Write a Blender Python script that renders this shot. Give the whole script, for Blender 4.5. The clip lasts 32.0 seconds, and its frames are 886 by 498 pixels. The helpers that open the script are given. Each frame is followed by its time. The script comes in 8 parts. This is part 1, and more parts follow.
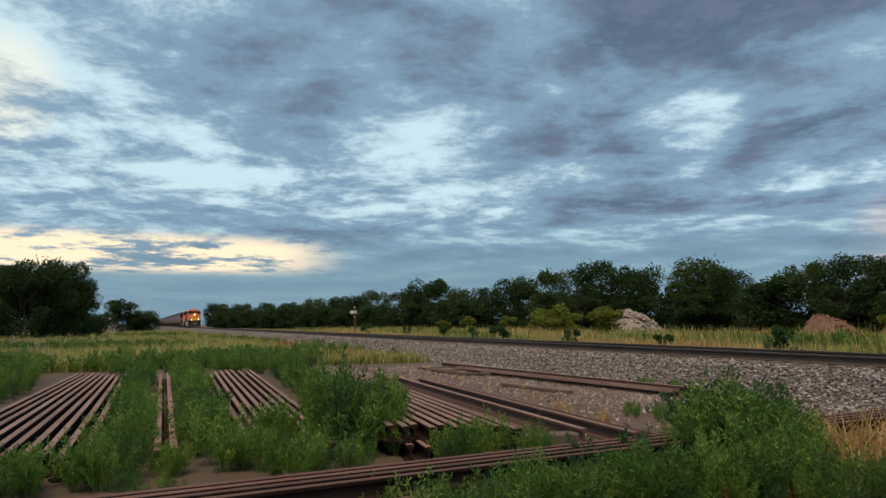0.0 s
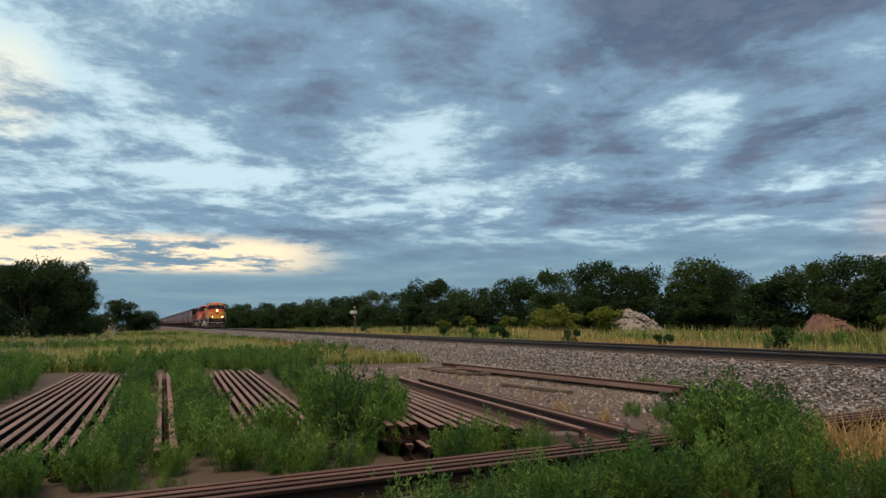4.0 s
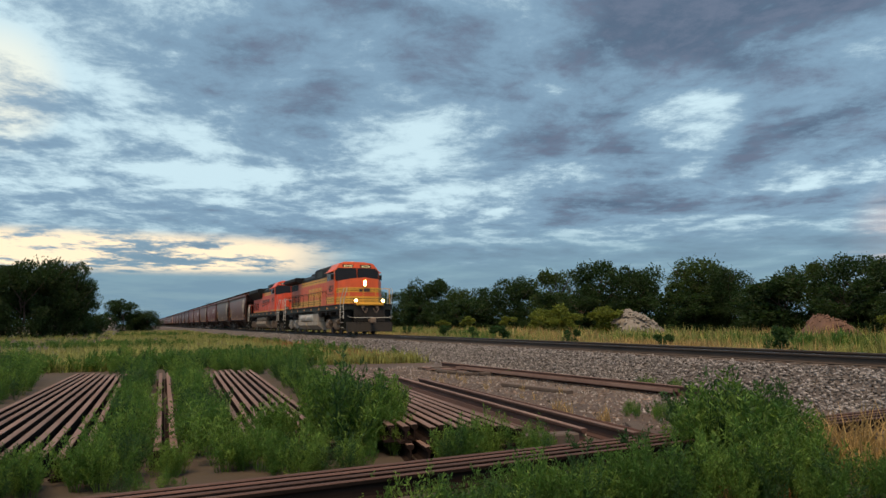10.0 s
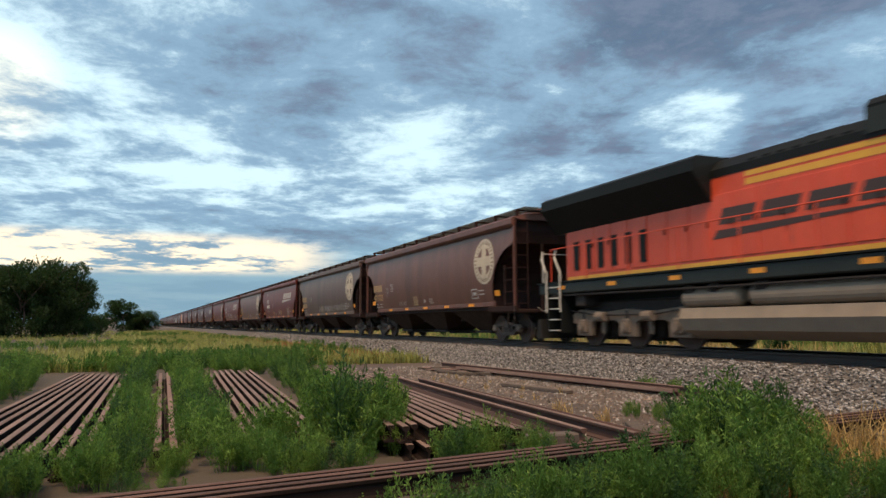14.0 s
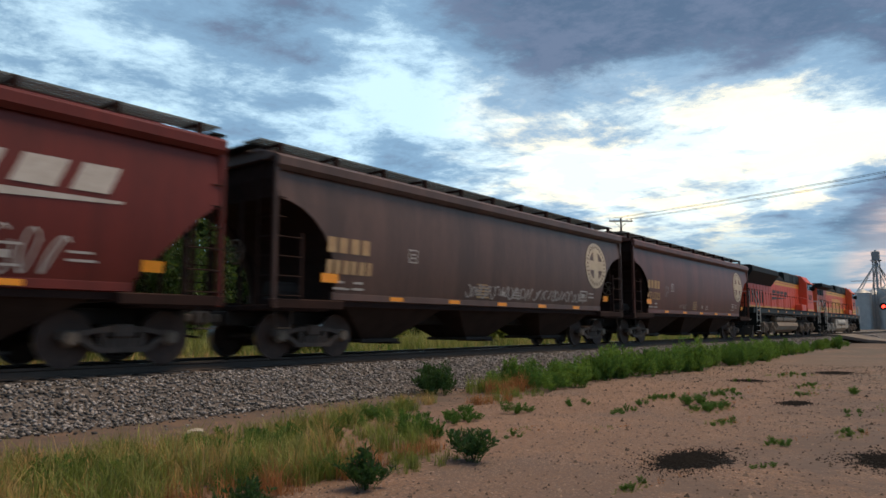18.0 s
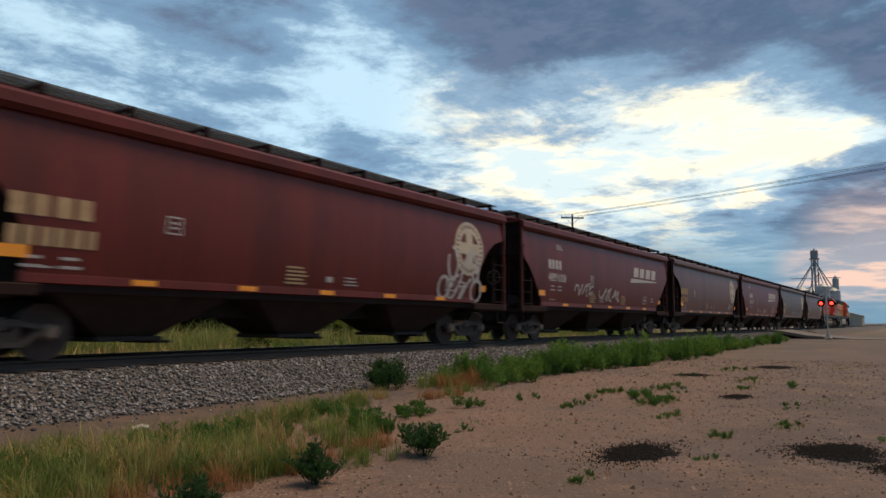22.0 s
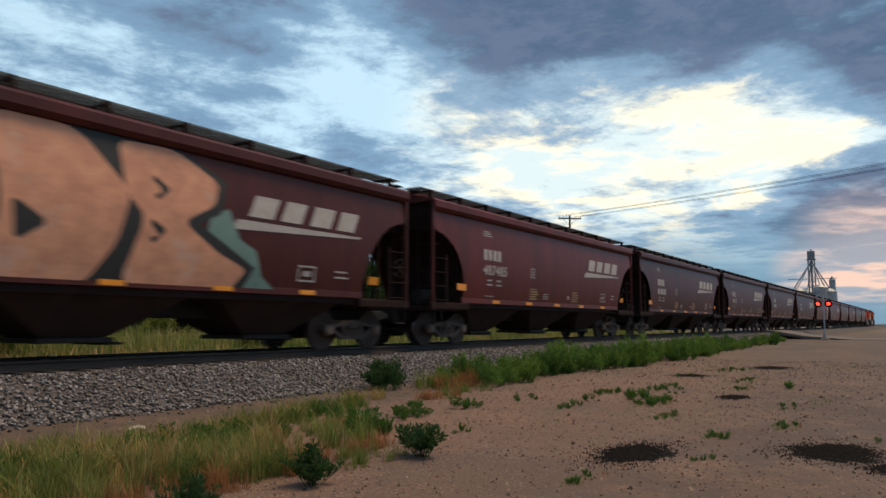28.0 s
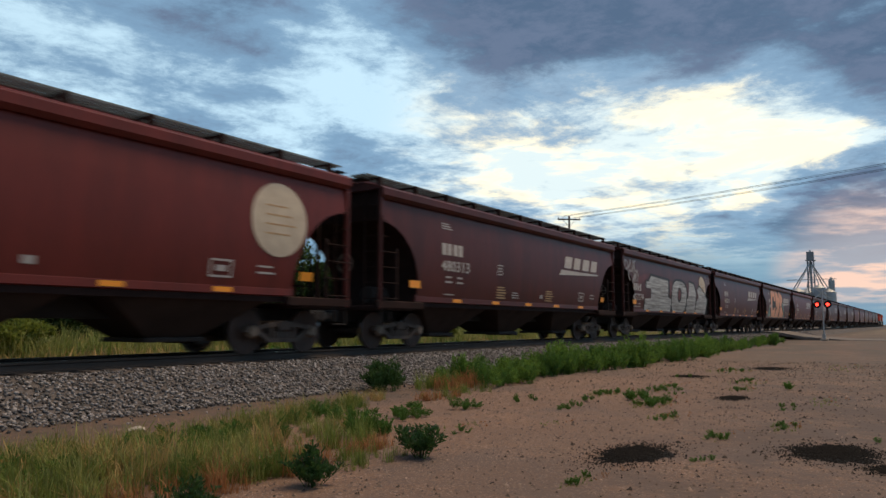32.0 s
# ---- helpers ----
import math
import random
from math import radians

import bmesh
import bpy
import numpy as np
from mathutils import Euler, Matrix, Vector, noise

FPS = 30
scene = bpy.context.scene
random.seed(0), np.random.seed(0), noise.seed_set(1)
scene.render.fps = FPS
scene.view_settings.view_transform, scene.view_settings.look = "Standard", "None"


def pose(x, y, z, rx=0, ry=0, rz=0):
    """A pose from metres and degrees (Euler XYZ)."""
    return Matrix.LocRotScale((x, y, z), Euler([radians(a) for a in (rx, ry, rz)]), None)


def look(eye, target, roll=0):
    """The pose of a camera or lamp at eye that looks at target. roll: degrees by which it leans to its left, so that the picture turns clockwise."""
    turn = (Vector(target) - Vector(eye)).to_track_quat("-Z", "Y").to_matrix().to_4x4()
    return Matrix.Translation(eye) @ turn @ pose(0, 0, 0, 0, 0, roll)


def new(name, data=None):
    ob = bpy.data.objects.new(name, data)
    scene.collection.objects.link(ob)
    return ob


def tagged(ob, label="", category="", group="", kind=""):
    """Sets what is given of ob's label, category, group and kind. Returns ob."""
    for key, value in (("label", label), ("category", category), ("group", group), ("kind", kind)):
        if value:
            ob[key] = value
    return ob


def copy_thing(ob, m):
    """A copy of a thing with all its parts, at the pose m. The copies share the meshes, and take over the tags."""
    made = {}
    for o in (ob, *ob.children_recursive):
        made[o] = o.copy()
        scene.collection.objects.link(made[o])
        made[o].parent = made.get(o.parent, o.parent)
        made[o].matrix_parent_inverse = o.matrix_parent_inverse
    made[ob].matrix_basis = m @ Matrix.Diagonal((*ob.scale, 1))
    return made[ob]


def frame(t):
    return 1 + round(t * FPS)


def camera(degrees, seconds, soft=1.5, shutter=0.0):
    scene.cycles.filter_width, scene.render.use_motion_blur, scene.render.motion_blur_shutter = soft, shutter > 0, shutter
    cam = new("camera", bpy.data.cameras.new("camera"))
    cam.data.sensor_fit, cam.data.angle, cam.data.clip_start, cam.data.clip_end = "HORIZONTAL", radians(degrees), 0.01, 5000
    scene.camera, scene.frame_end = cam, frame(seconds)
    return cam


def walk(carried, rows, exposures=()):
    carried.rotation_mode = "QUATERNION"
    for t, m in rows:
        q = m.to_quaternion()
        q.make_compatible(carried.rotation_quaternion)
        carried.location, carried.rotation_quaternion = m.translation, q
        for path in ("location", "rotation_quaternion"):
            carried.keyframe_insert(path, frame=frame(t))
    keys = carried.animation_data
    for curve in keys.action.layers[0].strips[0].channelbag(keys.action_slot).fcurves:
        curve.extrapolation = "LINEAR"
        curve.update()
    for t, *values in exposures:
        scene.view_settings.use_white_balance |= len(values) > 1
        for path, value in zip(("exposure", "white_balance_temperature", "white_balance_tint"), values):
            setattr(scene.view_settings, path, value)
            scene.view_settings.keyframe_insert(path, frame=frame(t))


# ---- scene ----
# ================= camera, fixed on its tripod beside the line, panning once =================
# x runs along the track in the train's direction, y from the camera to the track, z = 0 on the rail heads.
EYE = Vector((0.0, 0.0, 0.62))
TRACK_Y = 12.94          # centre line of the track
GROUND_Z = -0.75
CAR_PITCH = 18.14        # coupled length of a hopper car

cam = camera(63.42, 32.0, soft=1.5, shutter=0.3)


def aim(yaw, pitch, roll):
    """Pose of the camera: yaw in degrees from the track's normal towards +x."""
    a, b = radians(yaw), radians(pitch)
    way = Vector((math.sin(a) * math.cos(b), math.cos(a) * math.cos(b), math.sin(b)))
    return look(EYE, EYE + way, roll)


PAN = [
    (0.0, -67.20, 5.96, -0.22), (13.5, -67.20, 5.96, -0.22), (14.6, -67.18, 5.97, -0.22), (15.0, -66.2, 6.05, -0.2),
    (15.2, -62.6, 6.2, -0.15), (15.35, -56.6, 6.35, -0.1), (15.5, -47.6, 6.44, -0.08), (15.6, -39.3, 6.4, -0.2), (15.7, -30.9, 6.3, -0.35),
    (15.8, -22.8, 6.21, -0.4), (15.9, -14.3, 6.2, -0.3), (16.0, -5.35, 6.18, -0.15), (16.1, 3.06, 6.18, -0.08),
    (16.2, 9.2, 6.2, -0.1), (16.3, 14.9, 6.22, -0.1), (16.4, 20.2, 6.24, -0.11), (16.5, 25.19, 6.24, -0.12),
    (16.75, 35.6, 6.23, -0.28), (17.0, 42.89, 6.22, -0.36), (17.5, 49.96, 6.16, -0.18), (18.0, 52.6, 6.29, -0.13),
    (18.5, 55.68, 6.30, 0.0), (19.0, 57.86, 6.24, 0.08), (19.5, 57.8, 6.18, 0.1), (20.0, 57.02, 5.97, 0.11), (20.5, 56.77, 5.9, 0.1),
    (21.0, 56.58, 5.84, 0.09), (22.0, 56.35, 5.87, 0.07), (23.0, 56.28, 5.90, 0.05), (25.0, 56.38, 5.94, 0.04),
    (28.0, 56.55, 5.92, 0.06), (30.0, 56.61, 6.0, 0.05), (32.0, 56.6, 5.99, 0.03),
]
walk(cam, [(t, aim(a, b, c)) for t, a, b, c in PAN],
     exposures=[(0.0, 0.40, 6850, 10), (10.5, 0.40, 6850, 10), (13.2, 0.68, 6850, 10), (15.0, 0.75, 6800, 10), (15.5, 0.85, 6600, 10), (16.1, 1.74, 6600, 10), (16.6, 1.78, 6600, 10), (17.0, 1.32, 6600, 10),
                (17.5, 0.62, 6550, 10), (18.3, 0.1, 6350, 10), (19.0, 0.0, 6350, 10), (32.0, 0.02, 6350, 10)])

# ================= evening daylight under broken cloud =================
SUN_AZ, SUN_EL = 128.0, 64.0     # degrees from +y towards +x; degrees up


def toward(az, el):
    a, b = radians(az), radians(el)
    return (math.sin(a) * math.cos(b), math.cos(a) * math.cos(b), math.sin(b))


def make_sky():
    world = bpy.data.worlds.new("evening_sky")
    scene.world = world
    world.use_nodes = True
    nt = world.node_tree
    nt.nodes.clear()
    N, L = nt.nodes.new, nt.links.new

    def calc(op, a, b=None, clamp=False):
        n = N("ShaderNodeMath")
        n.operation, n.use_clamp = op, clamp
        for i, v in enumerate((a, b)):
            if isinstance(v, (int, float)):
                n.inputs[i].default_value = v
            elif v is not None:
                L(v, n.inputs[i])
        return n.outputs[0]

    def smooth(v, lo, hi, a=0.0, b=1.0):
        n = N("ShaderNodeMapRange")
        n.interpolation_type = "SMOOTHSTEP"
        L(v, n.inputs["Value"])
        n.inputs["From Min"].default_value, n.inputs["From Max"].default_value = lo, hi
        n.inputs["To Min"].default_value, n.inputs["To Max"].default_value = a, b
        return n.outputs["Result"]

    def mix(f, a, b):
        n = N("ShaderNodeMix")
        n.data_type = "RGBA"
        for sock, v in ((n.inputs[0], f), (n.inputs[6], a), (n.inputs[7], b)):
            if isinstance(v, tuple):
                sock.default_value = (*v, 1)
            elif isinstance(v, (int, float)):
                sock.default_value = v
            else:
                L(v, sock)
        return n.outputs[2]

    gen = N("ShaderNodeTexCoord").outputs["Generated"]
    sep = N("ShaderNodeSeparateXYZ")
    L(gen, sep.inputs[0])
    x, y, z = sep.outputs
    flat = calc("ADD", calc("MAXIMUM", z, 0.0), 0.085)
    com = N("ShaderNodeCombineXYZ")
    L(calc("DIVIDE", x, flat), com.inputs[0])
    L(calc("DIVIDE", y, flat), com.inputs[1])

    def cloud(scale, detail, rough, dist, shift, along=(1.0, 1.0, 1.0), at=None):
        mp = N("ShaderNodeMapping")
        mp.inputs["Location"].default_value = shift
        mp.inputs["Rotation"].default_value = (0, 0, 0.35)
        mp.inputs["Scale"].default_value = along
        L(at or com.outputs[0], mp.inputs["Vector"])
        n = N("ShaderNodeTexNoise")
        n.inputs["Scale"].default_value, n.inputs["Detail"].default_value = scale, detail
        n.inputs["Roughness"].default_value, n.inputs["Distortion"].default_value = rough, dist
        L(mp.outputs[0], n.inputs["Vector"])
        return n.outputs["Fac"]

    def lobe(az, el, wide, weight):
        """A soft mass of cloud (or a thin place, weight below 0) about a bearing."""
        n = N("ShaderNodeVectorMath")
        n.operation = "DOT_PRODUCT"
        L(gen, n.inputs[0])
        n.inputs[1].default_value = toward(az, el)
        return smooth(n.outputs["Value"], math.cos(radians(wide)), 1.0, 0.0, weight)

    # slow swirls bend the finer layers of cloud
    swirl = N("ShaderNodeTexNoise")
    swirl.inputs["Scale"].default_value, swirl.inputs["Detail"].default_value = 1.1, 3
    L(com.outputs[0], swirl.inputs["Vector"])
    bent = N("ShaderNodeVectorMath")
    bent.operation = "MULTIPLY_ADD"
    L(swirl.outputs["Color"], bent.inputs[0])
    bent.inputs[1].default_value = (0.28, 0.28, 0.0)
    L(com.outputs[0], bent.inputs[2])
    big = cloud(0.5, 3, 0.5, 0.2, (3.1, 1.7, 0))
    mid = cloud(1.25, 12, 0.56, 0.15, (0.3, 5.2, 0), (1.0, 1.0, 1.0), bent.outputs[0])
    fine = cloud(4.2, 14, 0.70, 0.1, (7.0, 2.0, 0), (1.0, 1.0, 1.0), bent.outputs[0])
    wisp = cloud(2.2, 10, 0.62, 0.3, (11.0, 4.0, 0), (1.0, 1.0, 1.0), bent.outputs[0])
    thick = calc("ADD", calc("MULTIPLY", big, 0.22), calc("ADD", calc("MULTIPLY", mid, 0.58), calc("MULTIPLY", fine, 0.34)))
    thick = calc("ADD", thick, smooth(z, 0.26, 0.50, -0.05, -0.01))
    thick = calc("ADD", thick, smooth(z, 0.5, 0.8, 0.0, 0.12))
    # heavier decks and thin places of the cloud cover, by bearing and height
    for az, el, wide, weight in ((86, 22, 13, 0.11), (70, 24, 12, 0.13), (58, 28, 9, 0.05), (36, 26, 10, 0.02), (49, 21, 8, -0.10), (34, 19, 5, -0.03), (38, 15, 7, 0.02), (58, 14, 9, -0.05), (70, 12.5, 11, -0.10), (82, 14.5, 7, -0.12), (86, 8, 6, 0.12), (60, 8, 7, 0.02),
                                 (-46, 24, 14, 0.12), (-60, 24, 9, 0.03), (-74, 18, 7, 0.02), (-84, 19, 6, 0.01), (-97, 22, 8, -0.02), (-48, 15.5, 5, -0.09), (-41, 11, 3, -0.05), (-38, 12, 9, 0.07), (-71, 13, 8, -0.06), (-92, 12, 8, -0.04), (-56, 9, 9, 0.05), (8, 17, 26, -0.06), (-20, 14, 20, -0.04), (-124, 10, 26, -0.12)):
        thick = calc("ADD", thick, lobe(az, el, wide, weight))
    sky = N("ShaderNodeTexSky")
    sky.sky_type, sky.sun_disc = "NISHITA", False
    sky.sun_elevation, sky.sun_rotation = radians(SUN_EL), radians(SUN_AZ)
    clear = mix(0.85, sky.outputs[0], (1.5, 2.9, 4.0))
    # evening glow behind the thin cloud: broad on the train's side, a low band on the other
    east = calc("ADD", lobe(73, 11, 23, 1.35), lobe(88, 2, 9, 0.7), clamp=True)
    east = calc("MULTIPLY", east, smooth(wisp, 0.40, 0.56, 1.0, 0.30))
    strip = calc("MULTIPLY", smooth(z, 0.062, 0.082), smooth(z, 0.098, 0.125, 1.0, 0.0))
    west = calc("ADD", calc("MULTIPLY", strip, lobe(-92, 6, 17, 1.5)), lobe(-100, 16, 5, 0.45), clamp=True)
    glow = calc("MAXIMUM", east, west)
    veil = mix(glow, (5.1, 7.0, 8.1), (10.6, 9.5, 6.8))
    half = mix(glow, (1.9, 3.15, 4.5), (2.7, 3.9, 5.1))
    deep = mix(smooth(fine, 0.40, 0.62), (0.80, 1.28, 2.05), (1.22, 1.65, 2.5))
    body = mix(smooth(thick, 0.42, 0.54), veil, half)
    body = mix(smooth(thick, 0.53, 0.67), body, deep)
    # blue haze bank low down, with lit cloud edges above it
    bank = mix(smooth(mid, 0.35, 0.65), clear, (1.6, 2.75, 3.75))
    lit = mix(smooth(calc("ADD", z, calc("MULTIPLY", wisp, 0.06)), 0.09, 0.19), bank, body)
    shred = smooth(calc("ADD", calc("MULTIPLY", mid, 0.6), calc("MULTIPLY", fine, 0.4)), 0.45, 0.56, 1.0, 0.0)
    lit = mix(calc("MULTIPLY", calc("MULTIPLY", strip, lobe(-92, 6, 18, 1.6)), shred, clamp=True), lit, (9.8, 8.2, 6.0))
    lit = mix(calc("MULTIPLY", lobe(-32, 4.5, 6.5, 0.55), smooth(mid, 0.40, 0.56, 1.0, 0.2)), lit, (7.2, 5.6, 5.2))
    lit = mix(calc("MULTIPLY", calc("MULTIPLY", lobe(88, 3, 7.5, 1.1), smooth(z, 0.015, 0.05)), smooth(mid, 0.42, 0.58, 1.0, 0.25), clamp=True), lit, (8.2, 5.6, 4.4))
    # brighter towards the evening side
    gain = N("ShaderNodeVectorMath")
    gain.operation = "SCALE"
    L(lit, gain.inputs[0])
    L(smooth(x, -0.95, 0.95, 0.88, 1.22), gain.inputs["Scale"])
    lit = gain.outputs[0]
    bg = N("ShaderNodeBackground")
    bg.inputs["Strength"].default_value = 0.1
    L(lit, bg.inputs["Color"])
    out = N("ShaderNodeOutputWorld")
    L(bg.outputs[0], out.inputs["Surface"])


make_sky()
sun = new("sun", bpy.data.lights.new("sun", "SUN"))
sun.data.energy, sun.data.angle, sun.data.color = 2.7, radians(30), (1.0, 0.73, 0.46)
sun.matrix_world = look((0, 0, 60), Vector((0, 0, 60)) - Vector(toward(SUN_AZ, SUN_EL)))
# ================= materials =================
def material(name, base, second=None, scale=3.0, rough=0.7, metal=0.0, bump=0.0, stretch=(1, 1, 1), fine=25.0, spread=0.35,
             random_tint=0.0, glow=None, spec=0.5, coords="Object", rust=None, island=False):
    """A surface of two colours blended by a coarse and a fine noise, with optional rust stains and relief."""
    m = bpy.data.materials.new(name)
    m.use_nodes = True
    nt = m.node_tree
    N, L = nt.nodes.new, nt.links.new
    b = nt.nodes["Principled BSDF"]
    b.inputs["Roughness"].default_value, b.inputs["Metallic"].default_value = rough, metal
    b.inputs["Specular IOR Level"].default_value = spec
    if glow:
        b.inputs["Emission Color"].default_value = (*glow[:3], 1)
        b.inputs["Emission Strength"].default_value = glow[3]
    second = second or tuple(c * 0.7 for c in base)
    tc = N("ShaderNodeTexCoord")
    mp = N("ShaderNodeMapping")
    mp.inputs["Scale"].default_value = stretch
    L(tc.outputs[coords], mp.inputs["Vector"])
    coarse, grain = N("ShaderNodeTexNoise"), N("ShaderNodeTexNoise")
    coarse.inputs["Scale"].default_value, coarse.inputs["Detail"].default_value, coarse.inputs["Roughness"].default_value = scale, 6, 0.6
    grain.inputs["Scale"].default_value, grain.inputs["Detail"].default_value = fine, 4
    L(mp.outputs[0], coarse.inputs["Vector"])
    L(mp.outputs[0], grain.inputs["Vector"])
    add = N("ShaderNodeMath")
    add.operation = "MULTIPLY_ADD"
    L(grain.outputs["Fac"], add.inputs[0])
    add.inputs[1].default_value = 0.4
    L(coarse.outputs["Fac"], add.inputs[2])
    ramp = N("ShaderNodeMapRange")
    ramp.inputs["From Min"].default_value, ramp.inputs["From Max"].default_value = 0.7 - spread, 0.7 + spread
    L(add.outputs[0], ramp.inputs["Value"])
    mix = N("ShaderNodeMix")
    mix.data_type = "RGBA"
    mix.inputs[6].default_value, mix.inputs[7].default_value = (*second, 1), (*base, 1)
    L(ramp.outputs[0], mix.inputs[0])
    colour = mix.outputs[2]
    if rust:
        n = N("ShaderNodeTexNoise")
        n.inputs["Scale"].default_value, n.inputs["Detail"].default_value, n.inputs["Roughness"].default_value = rust[3], 8, 0.7
        L(mp.outputs[0], n.inputs["Vector"])
        r = N("ShaderNodeMapRange")
        r.inputs["From Min"].default_value, r.inputs["From Max"].default_value = rust[4], rust[4] + 0.14
        L(n.outputs["Fac"], r.inputs["Value"])
        mr = N("ShaderNodeMix")
        mr.data_type = "RGBA"
        L(r.outputs[0], mr.inputs[0])
        L(colour, mr.inputs[6])
        mr.inputs[7].default_value = (*rust[:3], 1)
        colour = mr.outputs[2]
    if random_tint:
        hue = N("ShaderNodeHueSaturation")
        if island:
            info = N("ShaderNodeNewGeometry").outputs["Random Per Island"]
        else:
            info = N("ShaderNodeObjectInfo").outputs["Random"]
        mr = N("ShaderNodeMapRange")
        mr.inputs["To Min"].default_value, mr.inputs["To Max"].default_value = 1 - random_tint, 1 + random_tint
        L(info, mr.inputs["Value"])
        L(mr.outputs[0], hue.inputs["Value"])
        L(colour, hue.inputs["Color"])
        colour = hue.outputs[0]
    L(colour, b.inputs["Base Color"])
    if bump:
        bp = N("ShaderNodeBump")
        bp.inputs["Strength"].default_value, bp.inputs["Distance"].default_value = bump, 0.02
        L(add.outputs[0], bp.inputs["Height"])
        L(bp.outputs[0], b.inputs["Normal"])
    return m


def leaf_material(name, a, b_, through_col):
    m = material(name, a, b_, scale=0.7, fine=9, rough=0.6, random_tint=0.7, island=True, spec=0.25)
    nt = m.node_tree
    tr = nt.nodes.new("ShaderNodeBsdfTranslucent")
    tr.inputs["Color"].default_value = (*through_col, 1)
    ms = nt.nodes.new("ShaderNodeMixShader")
    ms.inputs[0].default_value = 0.42
    out = nt.nodes["Material Output"]
    nt.links.new(nt.nodes["Principled BSDF"].outputs[0], ms.inputs[1])
    nt.links.new(tr.outputs[0], ms.inputs[2])
    nt.links.new(ms.outputs[0], out.inputs["Surface"])
    return m


M = {}
M["ballast"] = material("ballast_stone", (0.30, 0.28, 0.275), (0.072, 0.068, 0.071), scale=9, fine=60, rough=0.9, random_tint=0.85, bump=0.4, island=True)
M["ballast_bed"] = material("ballast_bed", (0.15, 0.13, 0.125), (0.035, 0.032, 0.032), scale=14, fine=40, rough=0.95, bump=1.0, spread=0.25)
M["rail_rust"] = material("rusted_rail", (0.245, 0.168, 0.146), (0.115, 0.068, 0.058), scale=2, fine=40, rough=0.8, metal=0.2, stretch=(0.6, 1, 1), bump=0.2, random_tint=0.2)
M["rail_dark_rust"] = material("dark_rusted_rail", (0.125, 0.068, 0.055), (0.060, 0.032, 0.028), scale=2, fine=40, rough=0.8, metal=0.2, stretch=(0.6, 1, 1), bump=0.2, random_tint=0.3)
# Near-black rail web and foot: shade between stacked rails is put into the colour
M["rail_foot"] = material("shaded_rusty_rail_web", (0.024, 0.016, 0.014), (0.011, 0.008, 0.008), spec=0.1, scale=3, fine=30, rough=0.95, stretch=(0.6, 1, 1), bump=0.3)
M["rail_top"] = material("rail_running_surface", (0.42, 0.40, 0.38), (0.25, 0.23, 0.22), scale=2, rough=0.25, metal=1.0, stretch=(0.2, 1, 1))
M["rail_web"] = material("rail_web", (0.075, 0.055, 0.045), (0.03, 0.024, 0.022), scale=2, rough=0.85, stretch=(0.3, 1, 1), bump=0.2)
M["tie"] = material("weathered_tie", (0.13, 0.10, 0.085), (0.05, 0.04, 0.035), scale=3, fine=50, rough=0.9, stretch=(6, 1, 4), bump=0.5, random_tint=0.3)
M["tank_tan"] = material("dusty_tan_tank", (0.30, 0.235, 0.175), (0.19, 0.145, 0.11), scale=2.5, rough=0.75, bump=0.1)
M["tank_grey"] = material("dusty_grey_tank", (0.50, 0.45, 0.38), (0.24, 0.19, 0.15), scale=2.5, rough=0.7, bump=0.1)
M["reservoir"] = material("pale_reservoir_paint", (0.66, 0.63, 0.58), (0.45, 0.41, 0.36), scale=2.5, rough=0.6, bump=0.1)
M["truck_grey"] = material("dusty_silver_truck", (0.42, 0.40, 0.37), (0.18, 0.16, 0.14), scale=4, rough=0.75, bump=0.2)
M["truck_brown"] = material("dusty_brown_truck", (0.25, 0.185, 0.14), (0.095, 0.07, 0.055), scale=5, rough=0.9, bump=0.2)
# Underbody gear: grime, with the shade beneath the train put into the colour
M["truck_dark"] = material("shaded_grimy_truck", (0.042, 0.030, 0.025), (0.016, 0.012, 0.011), scale=5, rough=0.85, bump=0.2)
M["truck_hopper"] = material("brown_grimy_truck", (0.115, 0.082, 0.068), (0.045, 0.034, 0.03), scale=5, rough=0.9, bump=0.2)
M["plough"] = material("dusty_black_plough", (0.022, 0.018, 0.016), (0.009, 0.0085, 0.008), scale=1.4, fine=9, rough=0.9, bump=0.2, spread=0.25)
M["wheel"] = material("rusty_wheel", (0.085, 0.046, 0.034), (0.036, 0.023, 0.02), scale=6, rough=0.8, bump=0.2)
M["tread"] = material("wheel_tread", (0.5, 0.48, 0.46), (0.3, 0.28, 0.27), rough=0.3, metal=1.0)
M["black"] = material("black_paint", (0.011, 0.012, 0.012), (0.006, 0.007, 0.007), scale=2, rough=0.6, spec=0.2)
M["dark_green"] = material("dark_green_paint", (0.030, 0.037, 0.034), (0.015, 0.019, 0.018), scale=2, rough=0.55, spec=0.25)
M["orange"] = material("orange_loco_paint", (0.82, 0.135, 0.034), (0.50, 0.068, 0.020), scale=1.3, fine=14, rough=0.42, stretch=(1, 1, 0.4), rust=(0.26, 0.07, 0.035, 1.1, 0.60))
M["red_orange"] = material("faded_orange_paint", (0.76, 0.092, 0.034), (0.52, 0.058, 0.025), scale=1.3, fine=14, rough=0.45, stretch=(1, 1, 0.4), rust=(0.24, 0.055, 0.032, 1.1, 0.58))
M["yellow"] = material("yellow_stripe_paint", (0.80, 0.42, 0.045), (0.60, 0.28, 0.03), scale=2, rough=0.45)
M["reflector"] = material("orange_reflector", (0.95, 0.36, 0.02), (0.8, 0.28, 0.015), scale=8, rough=0.4)
M["glass"] = material("dark_cab_glass", (0.016, 0.019, 0.021), (0.01, 0.012, 0.014), scale=1, rough=0.12, spec=0.3)
